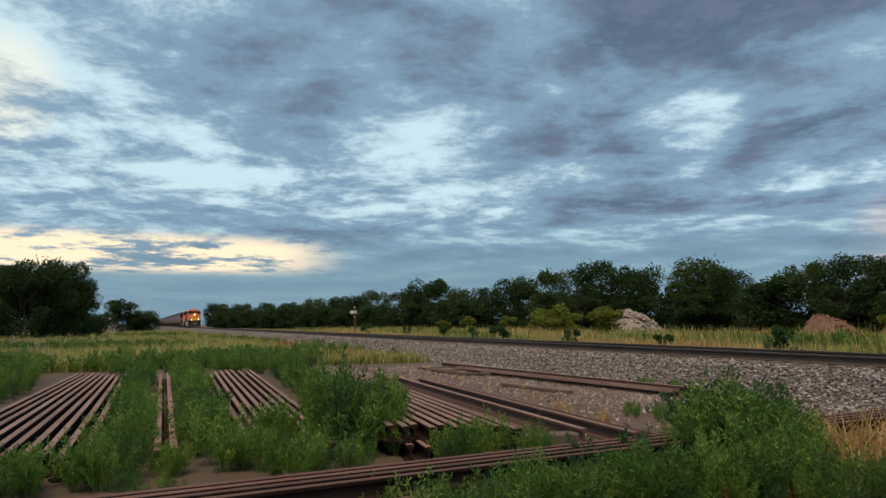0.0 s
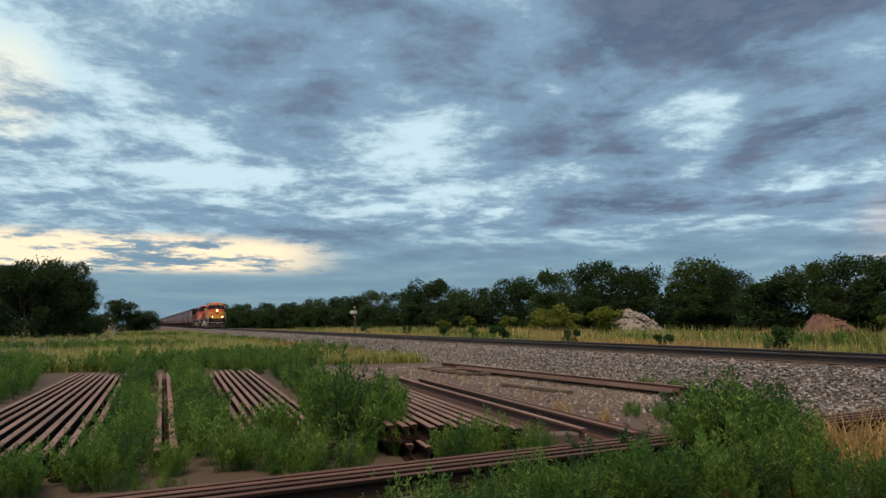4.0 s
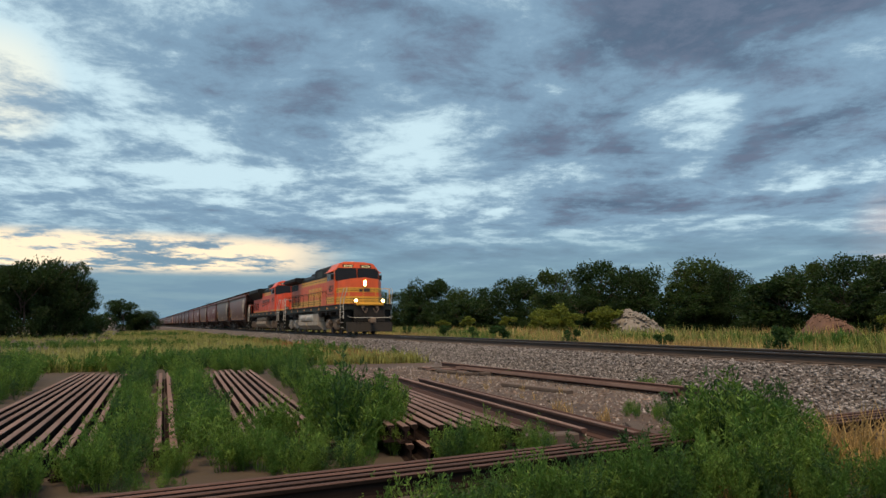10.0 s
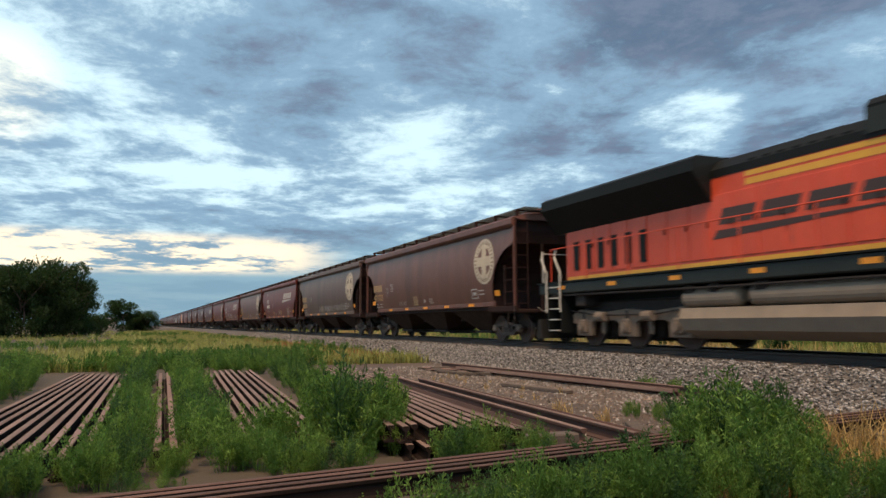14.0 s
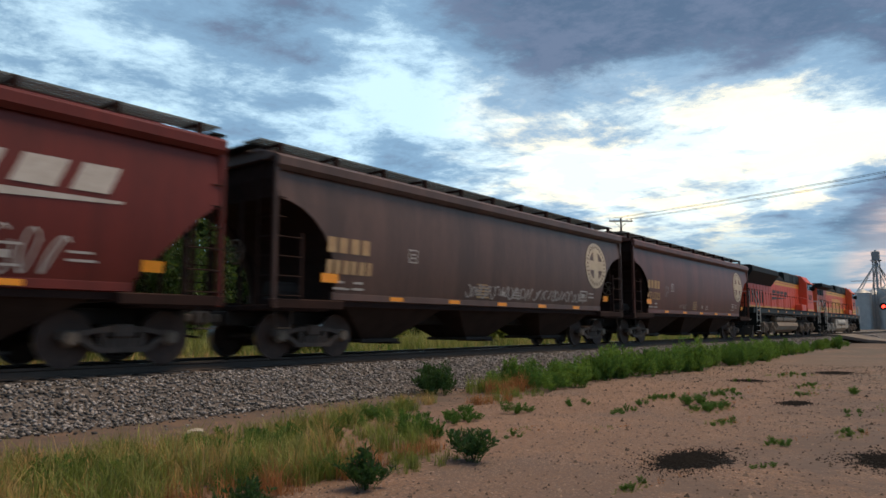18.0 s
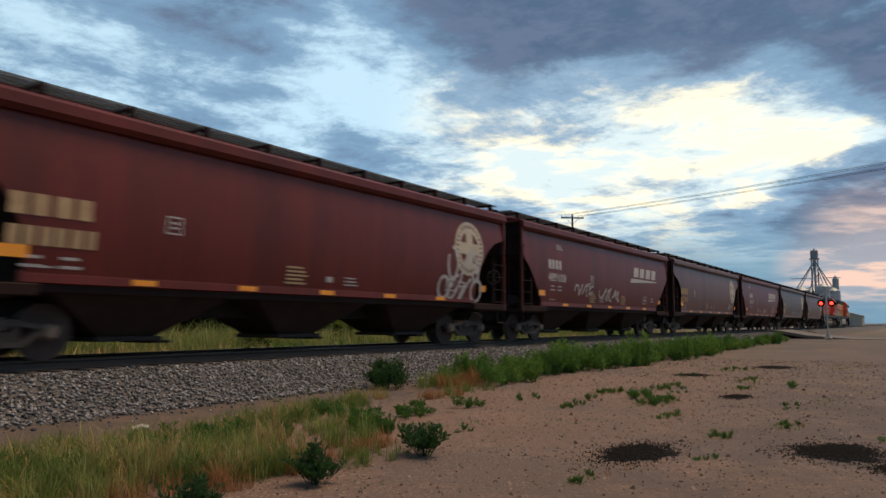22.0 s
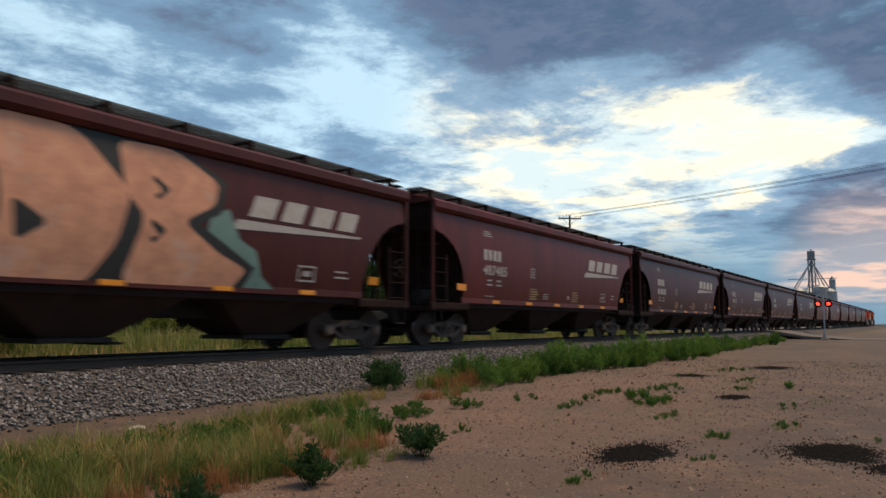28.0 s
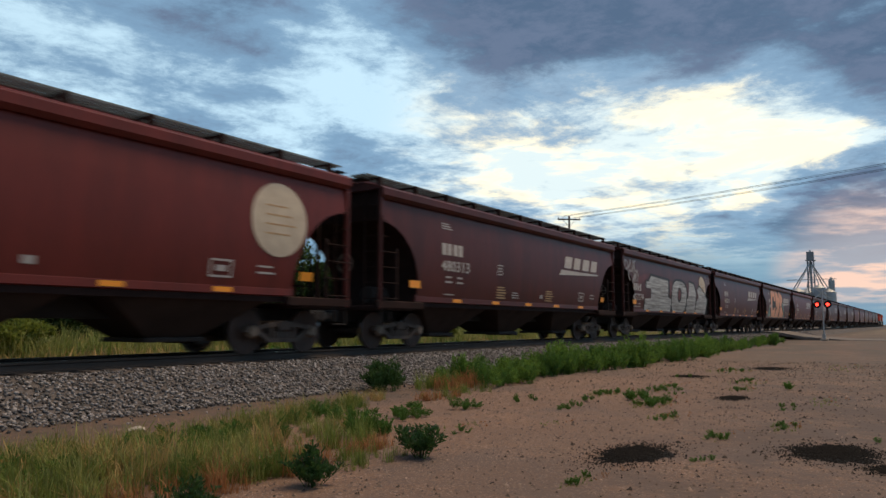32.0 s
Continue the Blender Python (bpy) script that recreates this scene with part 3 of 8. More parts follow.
def hopper_truck(parent, x):
    """Two-axle cast truck: two side frames with open windows, bolster, springs, bearing caps, wheelsets."""
    for s in (-1, 1):
        y = s * 1.0
        a, b = sorted((y - 0.055 * s, y + 0.075 * s))
        f = Shape()
        f.prism([(-0.30, 0.66), (0.30, 0.66), (0.62, 0.60), (1.06, 0.58), (1.10, 0.46), (1.0, 0.42), (0.76, 0.42), (0.70, 0.50), (0.42, 0.56), (-0.42, 0.56), (-0.70, 0.50), (-0.76, 0.42), (-1.0, 0.42), (-1.10, 0.46), (-1.06, 0.58), (-0.62, 0.60)], a, b)
        f.prism([(-0.46, 0.22), (0.46, 0.22), (0.82, 0.46), (0.70, 0.50), (0.40, 0.31), (-0.40, 0.31), (-0.70, 0.50), (-0.82, 0.46)], a, b)
        for q in (-1, 1):
            x0, x1 = sorted((q * 0.30, q * 0.40))
            f.box(x0, x1, a, b, 0.30, 0.57, 0.02)
        frame_ = part("side_frame", f, M["truck_hopper"], parent)
        frame_.location.x = x
        sp = Shape().prism([(-0.27 + 0.0675 * k, y - s * (0.05 if k % 2 else 0.09)) for k in range(9)] + [(0.27 - 0.0675 * k, y + s * (0.05 if k % 2 else 0.09)) for k in range(9)], 0.31, 0.46, "z")
        spring = part("coil_spring", sp, M["truck_hopper"], parent)
        spring.location.x = x
        for q in (-0.89, 0.89):
            cap = Shape().lathe((0, 0, 0), [(0.0, s * 0.13), (0.10, s * 0.13), (0.13, s * 0.08), (0.15, 0.0), (0.0, 0.0)], 12)
            c = part("bearing_cap", cap, M["truck_brown"], parent)
            c.location = (x + q, y, WHEEL_R)
    b = Shape().box(-0.2, 0.2, -1.12, 1.12, 0.46, 0.70, 0.04)
    bo = part("bolster", b, M["truck_hopper"], parent)
    bo.location.x = x
    for q in (-0.89, 0.89):
        w = part("wheelset", HOPPER_WHEEL, None, parent)
        w.location = (x + q, 0, WHEEL_R)
        w["turns"] = WHEEL_R


def side_y(z):
    """Half width of the outward-curved side at height z."""
    return 1.60 - 0.16 * ((z - 2.75) / 1.51) ** 2


def arc_cut(kind):
    """Edge of the side sheet at one end, from top to bottom, as (x, z)."""
    if kind == "round":
        return [(8.42, 3.66)] + [(8.42 - 1.72 * math.cos(a), 1.42 + 1.85 * math.sin(a)) for a in [radians(d) for d in (90, 78, 66, 54, 42, 30, 18, 8, 0)]]
    return [(8.42, 3.66), (8.42, 3.3), (8.42, 2.95), (7.95, 2.62), (7.62, 2.29), (7.28, 1.95), (6.95, 1.62), (6.80, 1.42)]


def hopper_car(kind, paint):
    paint_m = HOPPER_PAINT[paint]
    car = new("hopper_car")
    cut = arc_cut(kind)
    body_half = cut + [(cut[-1][0], 1.24)]
    out = [(-8.42, 4.06)] + [(-x, z) for x, z in body_half] + [(x, z) for x, z in reversed(body_half)] + [(8.42, 4.06)]
    for s in (-1, 1):
        sheet = Shape()
        # sheet bulges a little outwards between sill and eave
        n = len(out)
        for off in (0, -0.012, 0, -0.012):
            sheet.v += [(x, s * (side_y(z) + off), z) for x, z in out]
        # long strips between mirrored outline points; the rim has corners of its own
        half = n // 2
        for o in (0, n):
            for i in range(half - 1):
                sheet.f.append((o + i, o + i + 1, o + n - 2 - i, o + n - 1 - i))
        sheet.f += [(2 * n + i, 2 * n + (i + 1) % n, 3 * n + (i + 1) % n, 3 * n + i) for i in range(n)]
        part("side_sheet", sheet, paint_m, car, smooth=True)
        # overhanging eave plate and bottom sill angle
        ev = Shape().prism([(s * 1.56, 3.86), (s * 1.585, 3.86), (s * 1.665, 3.95), (s * 1.665, 4.12), (s * 1.57, 4.19), (s * 1.50, 4.19), (s * 1.50, 3.9)], -8.45, 8.45, "x")
        part("eave_plate", ev, paint_m, car)
        sl = Shape().prism([(s * 1.40, 1.22), (s * 1.472, 1.24), (s * 1.472, 1.37), (s * 1.462, 1.42), (s * 1.40, 1.42)], -6.75, 6.75, "x")
        part("side_sill", sl, paint_m, car)
    # slope sheets and floor between the sides, end walls under the roof
    slope = [(min(x, 8.30) - 0.10, z + 0.07) for x, z in cut]
    slope[0] = (8.30, slope[0][1])
    inner = [(-8.30, 4.10)] + [(-x, z) for x, z in slope] + [(-slope[-1][0], 1.10), (slope[-1][0], 1.10)] + [(x, z) for x, z in reversed(slope)] + [(8.30, 4.10)]
    part("hopper_shell", Shape().prism(inner, -1.40, 1.40), M["end_shade"], car)
    roof = Shape().prism([(-1.62, 4.16), (-1.2, 4.27), (-0.45, 4.36), (-0.42, 4.44), (0.42, 4.44), (0.45, 4.36), (1.2, 4.27), (1.62, 4.16), (1.3, 4.10), (-1.3, 4.10)], -8.47, 8.47, "x")
    part("roof", roof, paint_m, car)
    hatch = Shape().prism([(-0.50, 4.40), (-0.50, 4.56), (-0.34, 4.63), (0.34, 4.63), (0.50, 4.56), (0.50, 4.40)], -1.93, 1.93, "x").mesh("hatch_cover", paint_m)
    for i in range(4):
        part("hatch_cover", hatch, None, car).location.x = -5.88 + i * 3.92
    for s in (-1, 1):
        wk = Shape()
        for k in range(4):      # long bars of the open grating
            y = s * (0.72 + k * 0.155)
            wk.box(-8.6, 8.6, y - 0.012, y + 0.012, 4.49, 4.53)
        for k in range(246):
            x = -8.6 + k * 0.07
            wk.box(x, x + 0.034, min(s * 0.60, s * 1.185), max(s * 0.60, s * 1.185), 4.507, 4.513)
        part("running_board", wk, M["grating"], car, "dull grey grating roof walkway")
        for k in range(11):
            x = -8.1 + k * 1.62
            br = Shape().prism([(s * 1.20, 4.20), (s * 1.30, 4.17), (s * 1.30, 4.50), (s * 1.20, 4.50)], x - 0.045, x + 0.045, "x")
            br.box(x - 0.03, x + 0.03, min(s * 0.7, s * 1.2), max(s * 0.7, s * 1.2), 4.44, 4.49)
            part("walkway_bracket", br, M["end_shade"], car)
    for e in (-1, 1):
        ex = Shape().box(min(e * 8.42, e * 8.74), max(e * 8.42, e * 8.74), -1.2, 1.2, 4.36, 4.40)
        part("end_platform", ex, M["black"], car)
        # end sill, coupler and draft gear
        sill = Shape().box(min(e * 6.9, e * 8.55), max(e * 6.9, e * 8.55), -1.55, 1.55, 0.98, 1.10, 0.02)
        part("end_sill", sill, M["end_shade"], car)
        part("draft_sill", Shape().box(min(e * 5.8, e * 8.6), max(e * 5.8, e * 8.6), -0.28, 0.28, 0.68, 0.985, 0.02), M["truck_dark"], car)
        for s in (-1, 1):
            part("sill_step", Shape().box(min(e * 6.5, e * 8.55), max(e * 6.5, e * 8.55), min(s * 1.46, s * 1.6), max(s * 1.46, s * 1.6), 1.02, 1.22, 0.02), M["end_shade"], car)
        cp = Shape().box(min(e * 8.55, e * 9.0), max(e * 8.55, e * 9.0), -0.08, 0.08, 0.76, 0.92, 0.03)
        cp.box(min(e * 8.88, e * 9.06), max(e * 8.88, e * 9.06), -0.17, 0.15, 0.70, 0.98, 0.05)
        part("coupler", cp, M["truck_brown"], car)
        hose = Shape().path([(e * 8.6, 0.35, 0.85), (e * 8.75, 0.33, 0.62), (e * 8.9, 0.2, 0.48), (e * 9.05, 0.0, 0.44)], 0.028)
        part("air_hose", hose, M["black"], car)
        for s in (-1, 1):
            post = Shape().box(e * 8.42 - 0.05, e * 8.42 + 0.05, min(s * 1.50, s * 1.60), max(s * 1.50, s * 1.60), 1.02, 4.02, 0.01)
            part("corner_post", post, paint_m, car)
            inpost = Shape().box(e * 7.72 - 0.035, e * 7.72 + 0.035, min(s * 1.52, s * 1.58), max(s * 1.52, s * 1.58), 1.1, 2.2 if kind != "round" else 2.6, 0.01)
            part("ladder_post", inpost, M["end_shade"], car)
            part("end_post", Shape().box(e * 8.5 - 0.03, e * 8.5 + 0.03, s * 0.55 - 0.03, s * 0.55 + 0.03, 1.0, 3.3), M["end_shade"], car)
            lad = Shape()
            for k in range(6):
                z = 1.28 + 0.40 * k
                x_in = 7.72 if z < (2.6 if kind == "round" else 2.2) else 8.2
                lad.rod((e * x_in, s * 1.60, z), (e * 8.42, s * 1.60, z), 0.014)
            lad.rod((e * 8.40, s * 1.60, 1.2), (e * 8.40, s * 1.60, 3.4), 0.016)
            part("ladder", lad, M["end_shade"], car)
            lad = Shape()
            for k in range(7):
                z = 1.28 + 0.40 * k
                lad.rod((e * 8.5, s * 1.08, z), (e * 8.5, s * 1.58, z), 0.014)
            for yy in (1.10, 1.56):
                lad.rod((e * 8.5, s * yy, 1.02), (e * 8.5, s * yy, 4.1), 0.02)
            part("end_ladder", lad, M["end_shade"], car)
            step = Shape().path([(e * 8.38, s * 1.56, 1.02), (e * 8.38, s * 1.58, 0.62), (e * 7.98, s * 1.58, 0.62), (e * 7.98, s * 1.56, 1.02)], 0.016)
            part("stirrup_step", step, M["truck_dark"], car)
        hopper_truck(car, e * 6.90)
    bw = Shape().lathe((0, 0, 0), [(0.24, -0.02), (0.27, 0), (0.24, 0.02), (0.24, -0.02)], 16)
    for k in range(3):
        bw.rod((-0.25 * math.cos(k * 1.047), 0, -0.25 * math.sin(k * 1.047)), (0.25 * math.cos(k * 1.047), 0, 0.25 * math.sin(k * 1.047)), 0.014)
    wheel = part("brake_wheel", bw, M["truck_brown"], car)
    wheel.location, wheel.rotation_euler = (-8.62, -0.55, 2.2), (0, 0, radians(90))
    tank = Shape().rod((-7.75, -0.55, 1.42), (-7.05, -0.55, 1.42), 0.22, 14)
    part("brake_reservoir", tank, M["truck_dark"], car)
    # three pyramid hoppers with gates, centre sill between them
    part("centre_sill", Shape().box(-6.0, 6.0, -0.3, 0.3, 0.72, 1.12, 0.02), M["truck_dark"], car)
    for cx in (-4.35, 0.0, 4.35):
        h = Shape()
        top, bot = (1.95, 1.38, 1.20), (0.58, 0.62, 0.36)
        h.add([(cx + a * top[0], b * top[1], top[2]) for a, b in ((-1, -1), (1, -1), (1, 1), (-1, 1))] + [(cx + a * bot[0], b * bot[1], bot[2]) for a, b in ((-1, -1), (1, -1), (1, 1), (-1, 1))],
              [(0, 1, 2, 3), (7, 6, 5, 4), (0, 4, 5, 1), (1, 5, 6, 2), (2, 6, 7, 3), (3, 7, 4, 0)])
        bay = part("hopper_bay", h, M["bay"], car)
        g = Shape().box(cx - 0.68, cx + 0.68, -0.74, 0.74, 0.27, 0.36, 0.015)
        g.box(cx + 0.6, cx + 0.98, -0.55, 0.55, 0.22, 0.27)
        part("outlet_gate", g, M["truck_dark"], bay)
    # orange reflectors along the sill of both sides
    for s in (-1, 1):
        for k in range(5):
            x = -4.61 + k * 2.36
            part("reflector", Shape().box(x - 0.24, x + 0.24, min(s * 1.472, s * 1.479), max(s * 1.472, s * 1.479), 1.26, 1.36), M["reflector"], car)
        x = -6.95 if s < 0 else 6.95
        part("reflector", Shape().box(x - 0.25, x + 0.25, min(s * 1.60, s * 1.606), max(s * 1.60, s * 1.606), 1.60, 1.80), M["reflector"], car)
    return car


Y_DECAL = -1.612


def bars(x, z, w, n, pitch, thick):
    s = Shape()
    for i in range(n):
        ww = w * (0.75 + 0.25 * ((i * 37) % 5) / 4)
        s.add([(x, Y_DECAL, z - i * pitch), (x + ww, Y_DECAL, z - i * pitch), (x + ww, Y_DECAL, z - i * pitch + thick), (x, Y_DECAL, z - i * pitch + thick)], [(0, 1, 2, 3)])
    return s


def ring(x, z, r0, r1, n=40):
    V, F = [], []
    for i in range(n):
        a = 6.28319 * i / n
        V += [(x + r0 * math.cos(a), Y_DECAL, z + r0 * math.sin(a)), (x + r1 * math.cos(a), Y_DECAL, z + r1 * math.sin(a))]
        F.append((2 * i, 2 * i + 1, (2 * i + 3) % (2 * n), (2 * i + 2) % (2 * n)))
    return Shape().add(V, F)


def scrawl(x, z, w, h, seed, mat, car, label, thick=0.045):
    """A loose painted scribble of looping strokes."""
    rng = random.Random(seed)
    s = Shape()
    n = max(3, int(w / (h * 0.7)))
    for i in range(n):
        cx, cz = x + (i + 0.5) * w / n, z + h * 0.5 + rng.uniform(-0.1, 0.1) * h
        a0, turn, rx, rz = rng.uniform(0, 6), rng.uniform(3.5, 7), w / n * rng.uniform(0.35, 0.6), h * rng.uniform(0.35, 0.55)
        last = None
        for k in range(13):
            a = a0 + turn * k / 12
            p = (cx + rx * math.cos(a), cz + rz * math.sin(a * (1 + 0.2 * (i % 3))))
            if last:
                dx, dz = p[0] - last[0], p[1] - last[1]
                d = math.hypot(dx, dz) or 1
                ox, oz = -dz / d * thick / 2, dx / d * thick / 2
                yy = Y_DECAL - 0.0006 * k
                s.add([(last[0] - ox, yy, last[1] - oz), (p[0] - ox, yy, p[1] - oz), (p[0] + ox, yy, p[1] + oz), (last[0] + ox, yy, last[1] + oz)], [(0, 1, 2, 3)])
            last = p
    part("scrawl", s, mat, car, label)


def poly_decal(pts, y, name, mat, car, label=""):
    part(name, Shape().add([(a, y, b) for a, b in pts], [tuple(range(len(pts)))]), mat, car, label)


def dress_hopper(car, style, number, seed):
    """Painted marks of one car on the side that faces the camera."""
    gold = style == "herald"
    ink = M["gold_paint"] if gold else M["white_paint"]
    x0, z0 = (-7.02, 2.27) if style != "swoosh" else (-6.37 if number == "489108" else -5.62, 2.62)
    part("wordmark", letter_blocks(x0, z0, 1.42 if gold else 1.2, 0.34), ink, car, "painted wordmark as plain blocks")
    digits = number
    if digits:
        part("car_number", moved(lettering(digits, 0.44), x0 - 0.02, Y_DECAL, z0 - 0.46, 1.12 if gold else 1.2, 1.0), ink, car, "stencilled car number")
    else:
        part("number_bars", letter_blocks(x0, z0 - 0.46, 1.5, 0.30, 6), ink, car, "worn number as plain bars")
    dx = x0 + 0.25
    for x, w in ((dx, 0.42), (dx + 0.62, 0.40)):
        part("weight_stencil", bars(x, z0 - 0.66, w, 2, 0.14, 0.05), M["white_paint"], car)
    part("capacity_stencil", bars(dx, 1.47, 0.7, 1, 0.1, 0.03), M["white_paint"], car)
    px = -4.3 if gold else -2.34
    box_ = Shape()
    for a, b, c, d in ((0, 0.34, 0.30, 0.33), (0, 0.34, 0.0, 0.03), (0, 0.03, 0.0, 0.33), (0.31, 0.34, 0.0, 0.33), (0.09, 0.25, 0.1, 0.14), (0.09, 0.25, 0.19, 0.23)):
        box_.add([(px + a, Y_DECAL, 2.22 + c), (px + b, Y_DECAL, 2.22 + c), (px + b, Y_DECAL, 2.22 + d), (px + a, Y_DECAL, 2.22 + d)], [(0, 1, 2, 3)])
    part("data_panel", box_, M["white_paint"], car)
    part("warning_stencil", bars(-1.25 if gold else -2.28, 1.80, 0.65, 5, 0.085, 0.045), M["gold_paint"], car)
    part("data_stencil", bars(0.65 if gold else -1.2, 1.66, 0.5, 3, 0.08, 0.03), M["white_paint"], car)
    part("paper_tag", bars(0.02 if gold else 0.95, 1.55, 0.28, 1, 0.1, 0.13), M["white_paint"], car)
    if style == "herald":
        part("herald_ring", ring(6.2, 2.85, 0.52, 0.82), M["cream_disc"], car, "cream herald ring")
        s = Shape()
        for a, b, c, d in ((5.68, 6.72, 2.68, 3.02), (6.01, 6.39, 2.33, 2.69), (6.01, 6.39, 3.01, 3.37)):
            s.add([(a, Y_DECAL, c), (b, Y_DECAL, c), (b, Y_DECAL, d), (a, Y_DECAL, d)], [(0, 1, 2, 3)])
        part("herald_cross", s, M["cream_disc"], car, "cream cross")
        dots = Shape()
        for i in range(30):
            a = 6.28319 * (i + 0.5) / 30
            c, si = math.cos(a), math.sin(a)
            q = [(6.2 + r * c - t * si, Y_DECAL - 0.002, 2.85 + r * si + t * c) for r, t in ((0.62, -0.03), (0.73, -0.03), (0.73, 0.03), (0.62, 0.03))]
            dots.add(q, [(0, 1, 2, 3)])
        tagged(part("herald_bars", dots, HOPPER_PAINT[CONSIST[seed][1]], car, "herald writing as plain bars"), kind="stuff")
    elif style == "disc":
        n = 36
        poly_decal([(6.2 + 0.8 * math.cos(6.28319 * i / n), 2.85 + 0.8 * math.sin(6.28319 * i / n)) for i in range(n)], Y_DECAL, "herald_disc", M["cream_disc"], car, "faded cream herald disc")
        mk = part("herald_bars", bars(5.80, 3.12, 0.85, 4, 0.2, 0.035), M["gold_paint"], car)
        mk.location.y = -0.003
    else:
        part("slanted_wordmark", letter_blocks(2.95, 2.80, 3.55, 0.46, 4, 0.45), M["white_paint"], car, "slanted white wordmark as plain blocks")
        poly_decal([(2.5, 2.50), (6.45, 2.66), (6.5, 2.71), (2.68, 2.71)], Y_DECAL, "swoosh", M["white_paint"], car, "white tapering swoosh")
        part("warning_stencil", bars(1.4, 1.80, 0.65, 5, 0.085, 0.045), M["gold_paint"], car)
        part("top_stencil", bars(-5.6, 3.52, 0.55, 3, 0.07, 0.03), M["white_paint"], car)
    x = 5.0 if gold else 4.45
    fr = Shape()
    for a, b, c, d in ((x, x + 0.55, 1.86, 1.90), (x, x + 0.55, 1.54, 1.58), (x, x + 0.04, 1.54, 1.90), (x + 0.51, x + 0.55, 1.54, 1.90), (x + 0.15, x + 0.4, 1.66, 1.78)):
        fr.add([(a, Y_DECAL, c), (b, Y_DECAL, c), (b, Y_DECAL, d), (a, Y_DECAL, d)], [(0, 1, 2, 3)])
    part("placard_frame", fr, M["white_paint"], car)
    part("data_stencil", bars(5.65, 1.80, 0.55, 2, 0.13, 0.04), M["white_paint"], car)
    poly_decal([(6.9, 1.58), (7.3, 1.58), (7.3, 1.78), (6.9, 1.78)], Y_DECAL, "reflector", M["reflector"], car)


def letter_blocks(x, z, w, h, n=4, slant=0.0):
    """A row of plain blocks standing for a painted word that is not spelt."""
    s, step = Shape(), w / n
    for i in range(n):
        a, b = x + i * step, x + (i + 0.76 - 0.06 * (i % 2)) * step
        s.add([(a, Y_DECAL, z), (b, Y_DECAL, z), (b + slant * h, Y_DECAL, z + h), (a + slant * h, Y_DECAL, z + h)], [(0, 1, 2, 3)])
    return s


GRAFFITI_PEACH = material("peach_spray_paint", (0.86, 0.41, 0.24), (0.60, 0.27, 0.165), scale=3, fine=22, rough=0.6, spread=0.2, rust=(0.72, 0.46, 0.34, 1.1, 0.56))
GRAFFITI_TEAL = material("teal_spray_paint", (0.23, 0.36, 0.31), (0.15, 0.24, 0.21), scale=2, fine=12, rough=0.6)
GRAFFITI_SILVER = material("silver_spray_paint", (0.62, 0.60, 0.56), (0.13, 0.11, 0.10), scale=1.6, fine=9, rough=0.5, stretch=(0.35, 1, 7), spread=0.20)
GRAFFITI_BLACK = material("black_spray_paint", (0.02, 0.024, 0.022), (0.035, 0.03, 0.028), rough=0.6)
GRAFFITI_GREY = material("pale_scrawl_paint", (0.42, 0.40, 0.38), (0.30, 0.24, 0.22), scale=5, rough=0.7)

def rounded(pts, times=2):
    """Corners cut off an outline, for sprayed curves."""
    for _ in range(times):
        pts = [(p[0] + (q[0] - p[0]) * u, p[1] + (q[1] - p[1]) * u) for p, q in zip(pts, pts[1:] + pts[:1]) for u in (0.13, 0.87)]
    return pts


